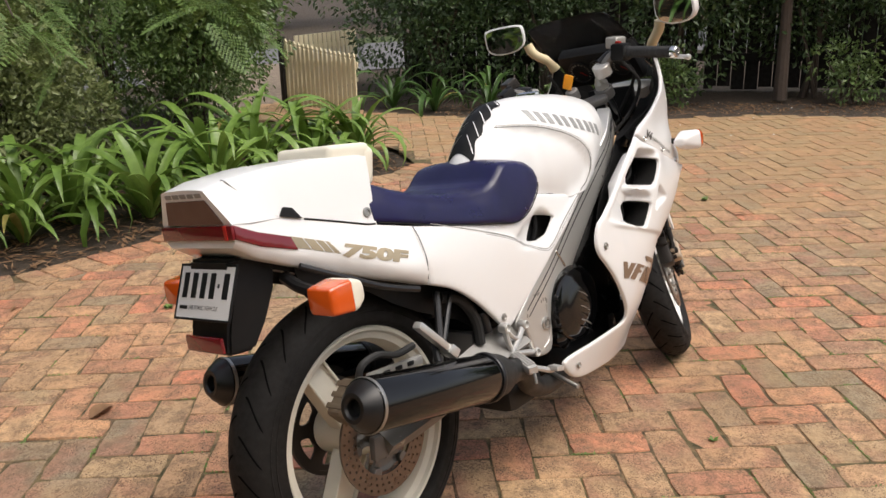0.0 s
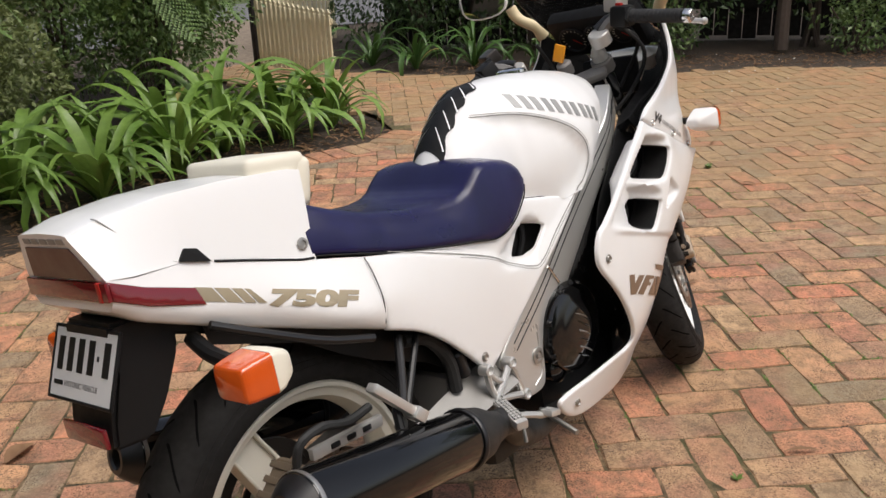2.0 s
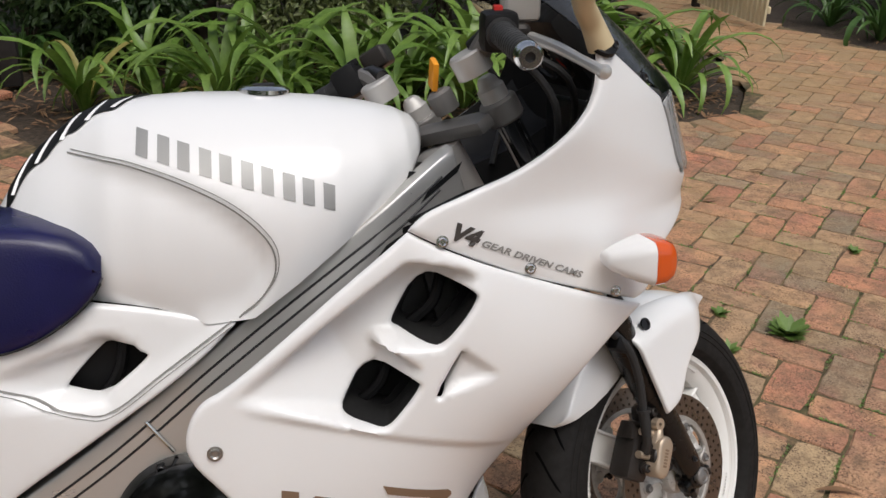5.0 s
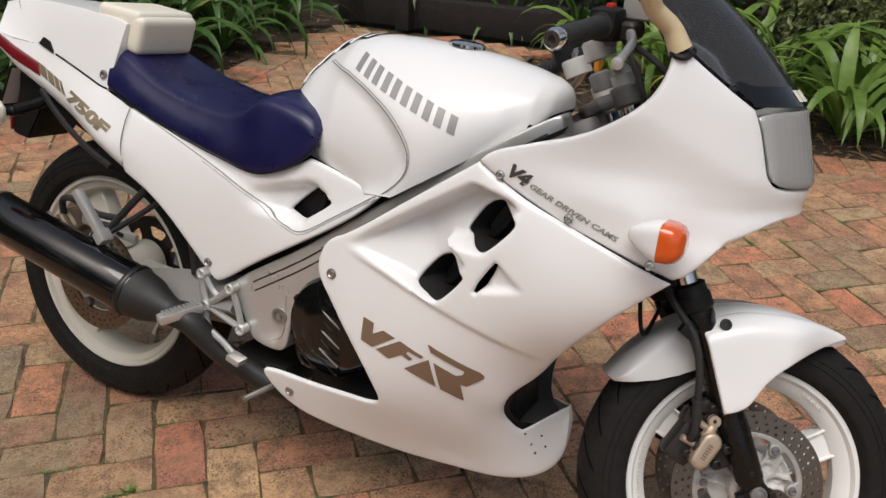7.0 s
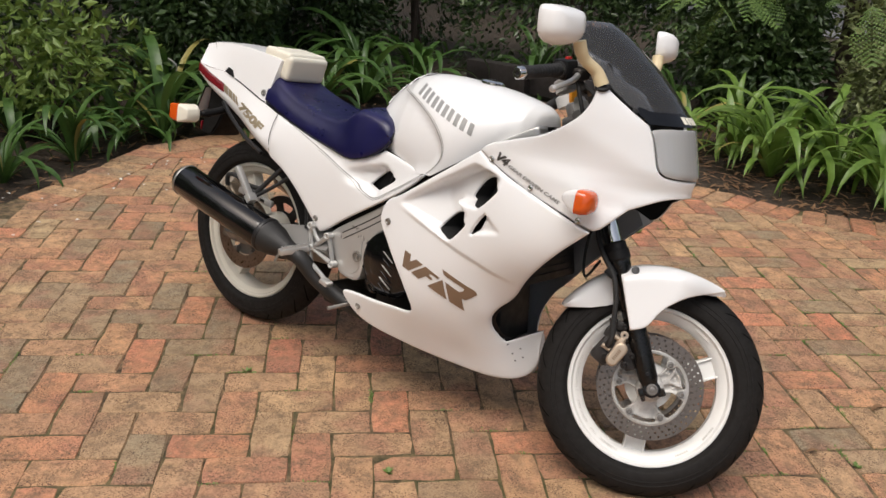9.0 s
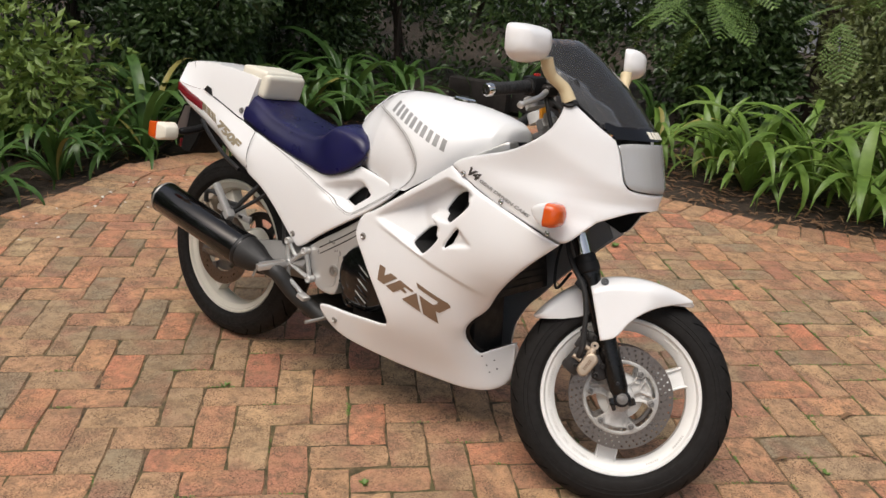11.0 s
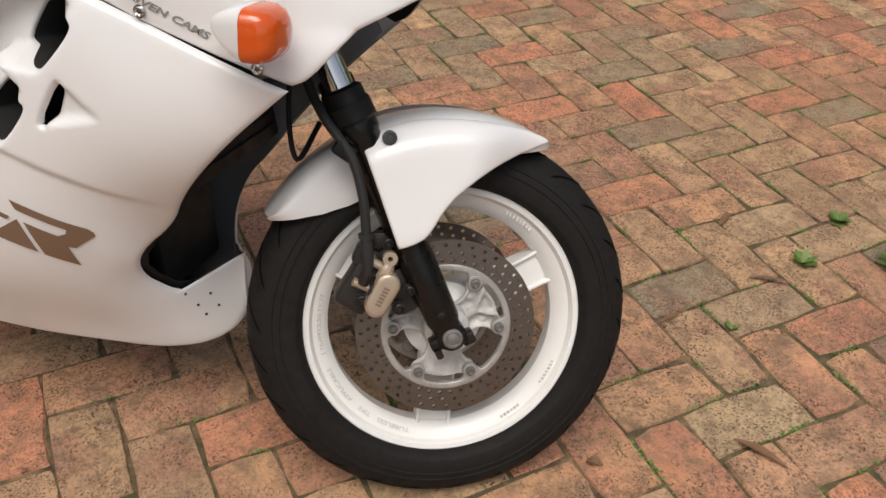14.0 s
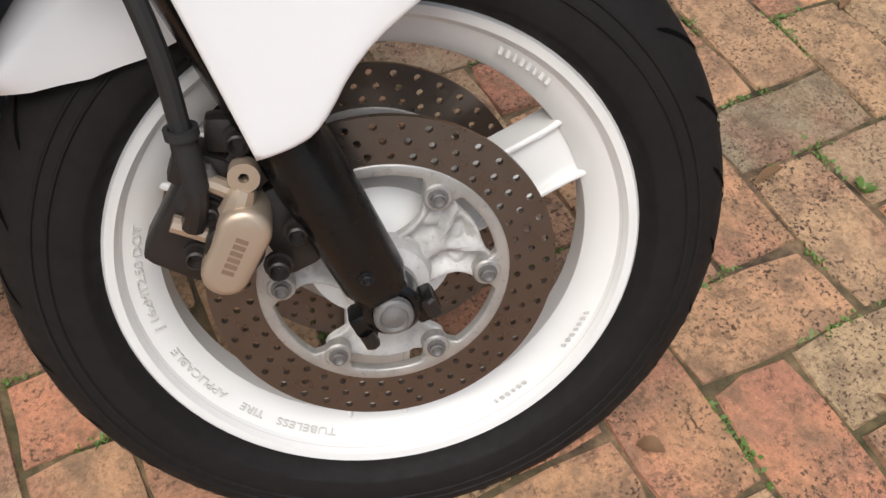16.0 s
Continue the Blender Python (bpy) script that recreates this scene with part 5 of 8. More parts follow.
# ---- front fork, mudguard, brakes ----
UP = AXIS
AXL = FC
fork = new("front_fork")
fork.parent = bike
tagged(fork, "black telescopic front fork with chrome tubes")
for sg in (-1, 1):
    y = sg * 0.092
    base = Vector((AXL.x, y, AXL.z))
    bm = bmesh.new()
    add_lathe(bm, [(0.015, 0.001), (0.015, 0.020), (0.03, 0.025), (0.12, 0.0265), (0.325, 0.027), (0.33, 0.029), (0.345, 0.029), (0.352, 0.022)], base, UP, 28)
    # split axle clamp: a barrel round the axle and flat ears for the pinch bolts
    add_lathe(bm, [(-0.012, 0.001), (-0.012, 0.019), (-0.009, 0.0225), (0.014, 0.0225), (0.017, 0.019), (0.017, 0.016)], (base.x, y - sg * 0.002, base.z + 0.003), (0, sg, 0), 26)
    add_box(bm, base + UP * 0.034 + Vector((0, sg * 0.002, 0)), (0.042, 0.026, 0.055), Euler((0, -RAKE, 0)).to_matrix(), 0.011, 3)
    for dx, dz in ((-0.020, -0.012), (0.026, 0.000)):
        add_box(bm, (base.x + dx, y, base.z + dz), (0.020, 0.022, 0.020), Euler((0, -RAKE, 0)).to_matrix(), 0.004, 2)
    part("fork_leg", steered(bm), FORKBLK, fork, "black fork lower leg")
    bm = bmesh.new()
    add_lathe(bm, [(0.345, 0.029), (0.350, 0.0325), (0.372, 0.0320), (0.376, 0.0290), (0.392, 0.0285), (0.396, 0.0215)], base, UP, 28)
    part("dust_seal", steered(bm), BLACK, fork)
    part("fork_tube", steered(lathe([(0.38, 0.0195), (0.752, 0.0195)], base, UP, 24)), CHROME, fork, "chromed fork tube")
    bm = bmesh.new()
    add_lathe(bm, [(0, 0.0150), (0.006, 0.0150), (0.008, 0.0135), (0.0085, 0.0110), (0.0060, 0.0095), (0.0075, 0.0060), (0.0082, 0.0005)], (AXL.x, sg * 0.108, AXL.z + 0.003), (0, sg, 0), 24)
    part("axle_nut", steered(bm), CASTDARK, fork)
    for dx, dz in ((-0.022, -0.014), (0.030, 0.002)):
        for w in (-0.006, 0.007):
            bm = bmesh.new()
            add_lathe(bm, [(0, 0.0062), (0.013, 0.0062), (0.015, 0.0045), (0.015, 0.0005)], Vector((AXL.x + dx, sg * (0.094 + w), AXL.z + dz)) - UP * 0.006, UP * (1 if dx > 0 else -1), 6)
            part("pinch_bolt", steered(bm), OILY, fork)
    bm = bmesh.new()
    bolt(bm, base + UP * 0.045 + Vector((0, sg * 0.0245, 0)), (0, sg, 0), 0.0042, 0.004)
    part("drain_screw", steered(bm), SATINBLK, fork)
for h, nm in ((0.47, "lower_yoke"), (0.735, "upper_yoke")):
    bm = bmesh.new()
    c = AXL + UP * h - Vector((0.030, 0, 0.016))
    add_box(bm, c, (0.06, 0.26, 0.035) if h < 0.6 else (0.048, 0.20, 0.024), Euler((0, -RAKE, 0)).to_matrix(), 0.011)
    for sg in (-1, 1):
        add_lathe(bm, [(-0.018, 0.026), (-0.014, 0.029), (0.014, 0.029), (0.018, 0.026)], Vector((AXL.x, sg * 0.092, AXL.z)) + UP * h, UP, 24, False, True)
    part(nm, steered(bm), CASTDARK if h > 0.6 else SATINBLK, fork)
part("axle", steered(tube([(AXL.x, -0.11, AXL.z), (AXL.x, 0, AXL.z), (AXL.x, 0.11, AXL.z)], 0.0085, 12)), STEEL, fork)


# mudguard: narrow crown round the tyre and wide cheeks over the fork legs
guard_edge = ([66, 72, 79, 90, 100, 112, 124, 132, 140, 146, 151], [0.310, 0.292, 0.278, 0.266, 0.258, 0.250, 0.240, 0.246, 0.262, 0.285, 0.311])
bm = bmesh.new()
rings = []
for th in np.linspace(65.5, 151.0, 54):
    a = radians(th)
    end = min(1, (th - 65) / 7, (151.5 - th) / 6)
    e = math.sqrt(max(0.0, 1 - (1 - end) ** 2))
    crown = 0.319 + 0.006 * math.sin(math.pi * (th - 65) / 86)
    re = float(np.interp(th, *guard_edge))
    hw = 0.034 + 0.032 * e
    prof = curve_points([(hw, re, 0), (hw + 0.001, re * 0.45 + crown * 0.55, 0), (hw * 0.86, crown - 0.010, 0), (hw * 0.45, crown - 0.001, 0), (0, crown, 0)], 3)
    r = [Vector((FC.x + math.cos(a) * q.y, FC.y - q.x, FC.z + math.sin(a) * q.y)) for q in prof]
    rings.append(r + [Vector((p.x, 2 * FC.y - p.y, p.z)) for p in r[-2::-1]])
outer = quad_skin(bm, rings, False)
cen = Vector((FC.x, 0, FC.z))
inner = [[bm.verts.new(p + (Vector((FC.x, FC.y, FC.z)) - p).normalized() * 0.0035) for p in r] for r in rings]
n = len(rings[0])
for a, b in zip(inner, inner[1:]):
    for i in range(n - 1):
        bm.faces.new((a[i], b[i], b[i + 1], a[i + 1]))
for o, q in zip((outer[0], outer[-1]), (inner[0], inner[-1])):
    for i in range(n - 1):
        bm.faces.new((o[i], o[i + 1], q[i + 1], q[i]))
for k in range(len(rings) - 1):
    for i in (0, n - 1):
        bm.faces.new((outer[k][i], outer[k + 1][i], inner[k + 1][i], inner[k][i]))
mudguard = part("front_mudguard", steered(bm), WHITE, bike, "white front mudguard with side cheeks", 50)
CHEEK = rounded([(1.352, 0.570, 1), (1.414, 0.425, 1), (1.436, 0.433), (1.455, 0.446), (1.477, 0.494), (1.518, 0.533), (1.560, 0.555), (1.625, 0.576), (1.632, 0.585), (1.57, 0.602), (1.50, 0.609), (1.43, 0.603), (1.385, 0.587)], 2)


def cheek_y(x, z):
    x, z = np.asarray(x, float), np.asarray(z, float)
    r = np.hypot(x - FC.x, z - FC.z)
    t = np.clip((r - 0.285) / 0.042, 0, 1)
    out = -0.132 + 0.066 * (1 - np.sqrt(np.maximum(0, 1 - t ** 2)))
    f = np.maximum(smooth01((x - 1.50) / 0.13), smooth01((1.372 - x) / 0.06) * 0.15)
    return out * (1 - f) + (-0.066) * f


def cheek(side):
    return steered(sheet(CHEEK, cheek_y, (), 0.011, 0.004, 0.0035, side))


both("cheek", cheek, WHITE, mudguard)
for sg in (-1, 1):
    bm = bmesh.new()
    add_lathe(bm, [(0, 0.0105), (0.003, 0.010), (0.0032, 0.006), (0.0012, 0.0055), (0.0012, 0.0004)], (1.390, sg * 0.1215, 0.578), (0.0, sg, 0.25), 18)
    part("mudguard_bolt", steered(bm), SATINBLK, mudguard)

# brake caliper on the right leg (and its twin)
for sg in (-1, 1):
    cal = new("brake_caliper")
    cal.parent = bike
    tagged(cal, "gold-finished front brake caliper")
    def yy(v):
        return sg * v
    def lobe(c, r, a0, a1):
        return [(c[0] + r * math.cos(radians(a)), c[1] + r * math.sin(radians(a))) for a in np.linspace(a0, a1, 12)]
    ov = lobe((1.404, 0.371), 0.0180, -30, 150) + lobe((1.390, 0.339), 0.0165, 165, 325)
    b = sheet(ov, lambda x, z: 0 * x - 0.128, (), 0.006, 0.006, 0.036, 1 if sg < 0 else -1)
    body = part("caliper_body", steered(b), GOLD, cal, "gold capsule-shaped caliper body", 50)
    part("caliper_neck", steered(lathe([(0, 0.020), (0.02, 0.020), (0.024, 0.016)], (1.397, yy(0.100), 0.356), (0, sg, 0), 24)), OILY, cal)
    part("eyelet", steered(lathe([(-0.006, 0.0035), (-0.006, 0.0105), (0.006, 0.0105), (0.006, 0.0035)], (1.405, yy(0.112), 0.408), (0, 1, 0), 22, True)), GOLD, cal)
    part("eyelet_arm", steered(tube([(1.405, yy(0.112), 0.399), (1.402, yy(0.112), 0.390), (1.398, yy(0.110), 0.378)], [0.008, 0.010, 0.012], 10, 4)), GOLD, cal)
    bracket = part("caliper_bracket", steered(box((1.372, yy(0.078), 0.362), (0.050, 0.044, 0.085), rot('Y', 28), 0.010)), OILY, cal, "dirty bronze-black caliper bracket")
    for c, s, a in (((1.402, yy(0.086), 0.398), (0.062, 0.022, 0.034), -50), ((1.428, yy(0.085), 0.352), (0.030, 0.016, 0.070), -28), ((1.376, yy(0.084), 0.402), (0.04, 0.03, 0.03), 20), ((1.395, yy(0.088), 0.428), (0.03, 0.02, 0.026), 0)):
        part("bracket_lug", steered(box(c, s, rot('Y', a), 0.007)), OILY, bracket)
    for x, z, r in ((1.381, 0.376, 0.0070), (1.370, 0.343, 0.0072), (1.402, 0.428, 0.0075), (1.425, 0.332, 0.0080), (1.438, 0.360, 0.0072)):
        bm = bmesh.new()
        bolt(bm, (x, yy(0.100), z), (0, sg, 0), r, 0.012)
        part("caliper_bolt", steered(bm), OILY, cal)
    for x, z, h in ((1.376, 0.362, 0.02), (1.386, 0.398, 0.016)):
        part("slide_pin", steered(tube([(x - h, yy(0.106), z + h * 0.4), (x, yy(0.106), z), (x + h * 0.6, yy(0.106), z - h * 0.3)], 0.0065, 10, 3)), GOLD, cal)
    part("bleed_nipple", steered(lathe([(0, 0.006), (0.012, 0.006), (0.014, 0.0035), (0.024, 0.0035), (0.025, 0.001)], (1.384, yy(0.104), 0.398), (-0.4, 0, 0.9), 12)), CASTDARK, cal)
    part("bleed_banjo", steered(tube([(1.370, yy(0.108), 0.368), (1.374, yy(0.112), 0.385), (1.375, yy(0.112), 0.402)], [0.0085, 0.0078, 0.0070], 10)), OILY, cal)
    if sg < 0:
        for k in range(6):
            f = (k - 2.5) * 0.0052
            part("name_bar", steered(box((1.397 + f * 0.4, -0.1283, 0.355 + f * 0.915), (0.0085, 0.0008, 0.0035), rot('Y', 24), 0.0003, 1)), BRONZE, body)
# brake hose with its clamp
hose = part("brake_hose", steered(tube([(1.374, -0.112, 0.405), (1.369, -0.116, 0.44), (1.360, -0.122, 0.495), (1.340, -0.122, 0.55), (1.300, -0.105, 0.60), (1.275, -0.075, 0.65), (1.265, -0.05, 0.72), (1.25, -0.04, 0.80)], 0.0068, 10)), GRIP, bike, "black rubber brake hose")
part("hose_sleeve", steered(tube([(1.375, -0.112, 0.398), (1.372, -0.1145, 0.418), (1.369, -0.1165, 0.438)], [0.0080, 0.0092, 0.0086], 12)), GRIP, hose)
part("hose_collar", steered(lathe([(-0.003, 0.0078), (-0.003, 0.0112), (0.003, 0.0112), (0.003, 0.0078)], (1.369, -0.1165, 0.440), (-0.13, -0.06, 1), 16, True)), GRIP, hose)
bm = box((1.331, -0.114, 0.556), (0.03, 0.022, 0.022), rot('Y', 30), 0.004)
add_box(bm, (1.345, -0.10, 0.566), (0.03, 0.03, 0.006), rot('Y', 30), 0.002)
part("hose_clamp", steered(bm), BLACK, hose)
part("cable", steered(tube([(1.30, -0.03, 0.58), (1.27, -0.06, 0.53), (1.255, -0.05, 0.60), (1.26, -0.03, 0.70)], 0.004, 8)), BLACK, hose)

# ---- frame, engine, exhausts, rear end ----
FRAME = rounded([(1.105, 0.912, 1), (1.062, 0.888), (0.872, 0.752), (0.75, 0.663), (0.62, 0.562), (0.455, 0.456), (0.450, 0.430), (0.475, 0.395), (0.500, 0.350), (0.515, 0.330), (0.580, 0.322), (0.602, 0.345), (0.606, 0.420), (0.626, 0.456), (0.668, 0.482), (0.712, 0.494),
                 (0.786, 0.563), (0.893, 0.657), (1.054, 0.784), (1.128, 0.834, 1)], 2)
frame_main = part("frame", sheet(FRAME, lambda x, z: -0.152 + 0.05 * smooth01((np.asarray(x) - 0.98) / 0.2), (), 0.02, 0.005, 0.040), ALLOY, bike, "brushed aluminium twin-spar frame")
part("left_spar", sheet(FRAME, lambda x, z: -0.152 + 0.05 * smooth01((np.asarray(x) - 0.98) / 0.2), (), 0.03, 0.005, 0.040, -1), ALLOY, frame_main)


def frame_y(x, z):
    return -0.152 + 0.05 * smooth01((np.asarray(x) - 0.98) / 0.2)


# black lines along the spar paint the shade in its grooves
for off in (0.020, 0.038):
    line = [(1.09 - off * 0.2, 0.895 - off), (0.872 + off * 0.4, 0.749 - off * 0.85), (0.75 + off * 0.4, 0.660 - off * 0.85), (0.62 + off * 0.4, 0.559 - off * 0.85), (0.50 + off * 0.3, 0.482 - off)]
    c = [(q.x, q.y) for q in curve_points([(a, b, 0) for a, b in line], 6)]
    part("spar_rib", tube([(a, float(frame_y(a, b)) + 0.0005, b) for a, b in c], 0.0020, 6, 0), SATINBLK, frame_main, "groove line with its shade painted black")
for a, b in (((0.668, 0.578), (0.700, 0.530)),):
    part("weld_bead", tube([(a[0], -0.1525, a[1]), ((a[0] + b[0]) / 2, -0.153, (a[1] + b[1]) / 2), (b[0], -0.1525, b[1])], 0.003, 8, 4), CHROME, frame_main)
for line in (((0.590, 0.455), (0.590, 0.40), (0.585, 0.362), (0.555, 0.345)),):
    part("plate_rib", tube([(a, -0.1525, b) for a, b in line], 0.0022, 6, 3), ALLOY, frame_main)
bm = lathe([(0, 0.018), (0.004, 0.018), (0.005, 0.012), (0.001, 0.011), (0.001, 0.007), (0.006, 0.006), (0.006, 0.0004)], (0.578, -0.152, 0.405), (0, -1, 0), 20)
part("pivot_bolt", bm, STEEL, frame_main)
part("data_plate", decal([[(1.052, 0.842), (1.062, 0.856), (1.118, 0.893), (1.110, 0.878)]], lambda x, z: frame_y(x, z), 0.001, step=0.02), SATINBLK, frame_main)
part("steering_head", lathe([(0.44, 0.03), (0.44, 0.036), (0.72, 0.036), (0.72, 0.03)], AXL - Vector((0.058, 0, 0.03)), UP, 24), CAST, frame_main)

# black sheets added below the tank to fill the gap with dark
for sg in (1, -1):
    part("under_tank_cover", sheet([(0.55, 0.58), (0.60, 0.76), (0.80, 0.76), (0.94, 0.835), (1.02, 0.885), (1.06, 0.880), (0.90, 0.72), (0.62, 0.52)], lambda x, z: 0 * x - 0.108, (), 0.04, 0, 0.003, sg), BLACK, frame_main, "black filler added to darken the gap between tank and frame")

# engine
engine = part("engine", box((0.82, 0, 0.43), (0.40, 0.26, 0.24), None, 0.03), ENGINE, bike, "black-painted V4 engine")
bm = bmesh.new()
add_box(bm, (0.86, 0, 0.58), (0.20, 0.24, 0.16), rot('Y', 35), 0.02)
bank = part("cylinder_bank", bm, SATINBLK, engine)
for k in range(7):
    part("cooling_rib", box((0.80 + 0.018 * k, 0, 0.55 + 0.012 * k), (0.006, 0.262, 0.15), rot('Y', 35), 0.002, 1), SATINBLK, bank)
cover = part("clutch_cover", lathe([(-0.10, 0.105), (0.03, 0.105), (0.045, 0.098), (0.052, 0.085), (0.052, 0.070), (0.056, 0.062), (0.060, 0.035), (0.060, 0.001)], (0.715, -0.125, 0.420), (0, -1, 0), 48), GLOSSBLK, engine, "gloss black round clutch cover")
for k in range(8):
    a = radians(20 + 45 * k)
    bm = bmesh.new()
    bolt(bm, (0.715 + 0.098 * math.cos(a), -0.160, 0.420 + 0.098 * math.sin(a)), (0, -1, 0), 0.006, 0.009)
    part("cover_bolt", bm, SATINBLK, cover)
# steel on every other fin paints bright glints on the black cover
for k in range(6):
    z = 0.36 + 0.02 * k
    part("cover_fin", tube([(0.70, -0.184 + 0.0004 * k, z), (0.725, -0.186, z - 0.014), (0.745, -0.183, z - 0.028)], 0.002, 6, 3), STEEL if k % 2 else GLOSSBLK, cover)
part("water_pump", lathe([(-0.05, 0.035), (0.03, 0.035), (0.04, 0.02), (0.04, 0.001)], (0.655, -0.12, 0.345), (0, -1, 0), 24), GLOSSBLK, engine)
part("sump", box((0.80, 0, 0.27), (0.34, 0.22, 0.12), None, 0.03), SATINBLK, engine)
radiator = part("radiator", box((1.10, 0, 0.62), (0.04, 0.34, 0.30), rot('Y', -14), 0.006), RADIATOR, engine)
for k in range(14):
    part("fin", box((1.122 - 0.0045 * (k - 6.5), 0, 0.50 + 0.018 * k), (0.006, 0.32, 0.003), rot('Y', -14), 0), RADIATOR, radiator)
bm = box((1.06, 0, 0.36), (0.03, 0.16, 0.16), rot('Y', -8), 0.006)
part("lower_radiator", bm, RADIATOR, engine)
# belly duct floor between the two fairing halves
bm = bmesh.new()
rows = []
for x, z, w in ((0.70, 0.245, 0.15), (0.85, 0.222, 0.155), (1.0, 0.205, 0.125), (1.06, 0.198, 0.080), (1.12, 0.196, 0.030), (1.16, 0.215, 0.010)):
    rows.append([(x, -w, z + 0.03), (x, -w * 0.8, z + 0.008), (x, -w * 0.4, z - 0.006), (x, 0, z - 0.010), (x, w * 0.4, z - 0.006), (x, w * 0.8, z + 0.008), (x, w, z + 0.03)])
quad_skin(bm, rows, False)
part("belly_pan", bm, GREYPLAS, engine, "dark grey belly duct floor")
# pipes and silencers
E0, E1 = Vector((-0.195, -0.236, 0.486)), Vector((0.280, -0.208, 0.376))
for sg in (1, -1):
    def fl(v):
        return Vector((v.x, v.y * sg, v.z))
    a, b = fl(E0), fl(E1)
    d = (b - a).normalized()
    ln = (b - a).length
    ex = new("silencer")
    ex.parent = bike
    tagged(ex, "gloss black tubular silencer")
    part("silencer_body", lathe([(0.03, 0.0545), (0.034, 0.056), (ln - 0.04, 0.056), (ln - 0.036, 0.0545)], a, d, 40), GLOSSBLK, ex)
    part("end_cone", lathe([(0.02, 0.018), (0.004, 0.018), (0.0, 0.022), (0.0, 0.030), (0.012, 0.042), (0.034, 0.0555)], a, d, 40), SATINBLK, ex)
    part("seam_ring", lathe([(0.032, 0.0565), (0.036, 0.0572), (0.040, 0.0565)], a, d, 40), STEEL, ex)
    part("front_cone", lathe([(ln - 0.04, 0.056), (ln, 0.050), (ln + 0.04, 0.034), (ln + 0.08, 0.026)], a, d, 32), PIPEBLK, ex)
    part("clamp", lathe([(ln - 0.055, 0.0575), (ln - 0.052, 0.0595), (ln - 0.045, 0.0595), (ln - 0.042, 0.0575)], a, d, 40), SATINBLK, ex)
    p0 = b + d * 0.05
    part("exhaust_pipe", tube([p0, p0 + d * 0.06, fl(Vector((0.45, -0.165, 0.285))), fl(Vector((0.56, -0.13, 0.235))), fl(Vector((0.70, -0.10, 0.22)))], [0.030, 0.027, 0.026, 0.026, 0.026], 16, 5), PIPEBLK, ex, "dull black exhaust pipe")
    hb = a + d * (ln * 0.62) + Vector((0, 0.02 * sg, 0.055))
    part("hanger", tube([hb, hb + Vector((0.01, 0.012 * sg, 0.03)), fl(Vector((0.13, -0.175, 0.50)))], 0.008, 8, 3), SATINBLK, ex)
part("collector_box", box((0.50, 0, 0.24), (0.16, 0.24, 0.07), None, 0.025), PIPEBLK, bike)

# swinging arm, shock, rear brake
swing = part("swinging_arm", tube([(0.47, -0.118, 0.395), (0.30, -0.118, 0.375), (0.13, -0.118, 0.345), (-0.035, -0.120, 0.324)], [0.060, 0.054, 0.046, 0.034], 4, 4), SWING, bike, "box-section aluminium swinging arm", 20)
part("left_arm", tube([(0.47, 0.118, 0.385), (0.30, 0.120, 0.362), (0.13, 0.120, 0.335), (-0.035, 0.120, 0.322)], [0.036, 0.030, 0.026, 0.024], 4, 4), SWING, swing, "", 20)
part("cross_tube", tube([(0.47, -0.12, 0.39), (0.47, 0, 0.39), (0.47, 0.12, 0.39)], 0.035, 14), CASTDARK, swing)
part("bridge", box((0.38, 0, 0.40), (0.12, 0.22, 0.10), rot('Y', 8), 0.02), CASTDARK, swing)
part("axle_adjuster", box((-0.03, -0.122, 0.322), (0.075, 0.018, 0.052), rot('Y', 8), 0.006), CASTDARK, swing)
bm = lathe([(0, 0.017), (0.010, 0.017), (0.012, 0.012), (0.018, 0.010), (0.018, 0.0005)], (0, -0.132, 0.326), (0, -1, 0), 6)
part("axle_nut", bm, STEEL, swing)
rear_cal = part("rear_caliper", box((-0.085, -0.098, 0.440), (0.088, 0.050, 0.058), rot('Y', -42), 0.014, 3), BRONZEDIRT, bike, "dirty gold rear brake caliper")
part("caliper_half", box((-0.083, -0.130, 0.442), (0.072, 0.022, 0.046), rot('Y', -42), 0.010, 3), BRONZEDIRT, rear_cal)
for k in range(3):
    q = Vector((-0.083, -0.098, 0.440)) + rot('Y', -42) @ Vector((0.026 - 0.026 * k, 0, 0.030))
    part("caliper_rib", box(q, (0.012, 0.052, 0.006), rot('Y', -42), 0.002), BRONZEDIRT, rear_cal)
for x, z in ((-0.104, 0.468), (-0.060, 0.428), (-0.108, 0.425)):
    bm = bmesh.new()
    bolt(bm, (x, -0.140, z), (0, -1, 0), 0.008, 0.010)
    part("caliper_bolt", bm, STEEL, rear_cal)
part("torque_link", box((0.055, -0.108, 0.465), (0.17, 0.014, 0.022), rot('Y', 5), 0.005), CAST, rear_cal, "cast torque arm")
part("brake_hose", tube([(-0.075, -0.125, 0.475), (-0.065, -0.135, 0.515), (-0.02, -0.14, 0.525), (0.04, -0.135, 0.505), (0.10, -0.130, 0.505)], 0.008, 8), GRIP, rear_cal)
# black blocks laid on the link paint the dark of its slots
for k in range(3):
    bm = box((0.02 + 0.038 * k, -0.117, 0.469 - 0.003 * k), (0.020, 0.004, 0.010), rot('Y', 5), 0.002)
    part("link_slot", bm, SATINBLK, rear_cal)
part("carrier_arm", box((0.03, -0.105, 0.40), (0.11, 0.016, 0.05), rot('Y', 35), 0.008), CAST, rear_cal)
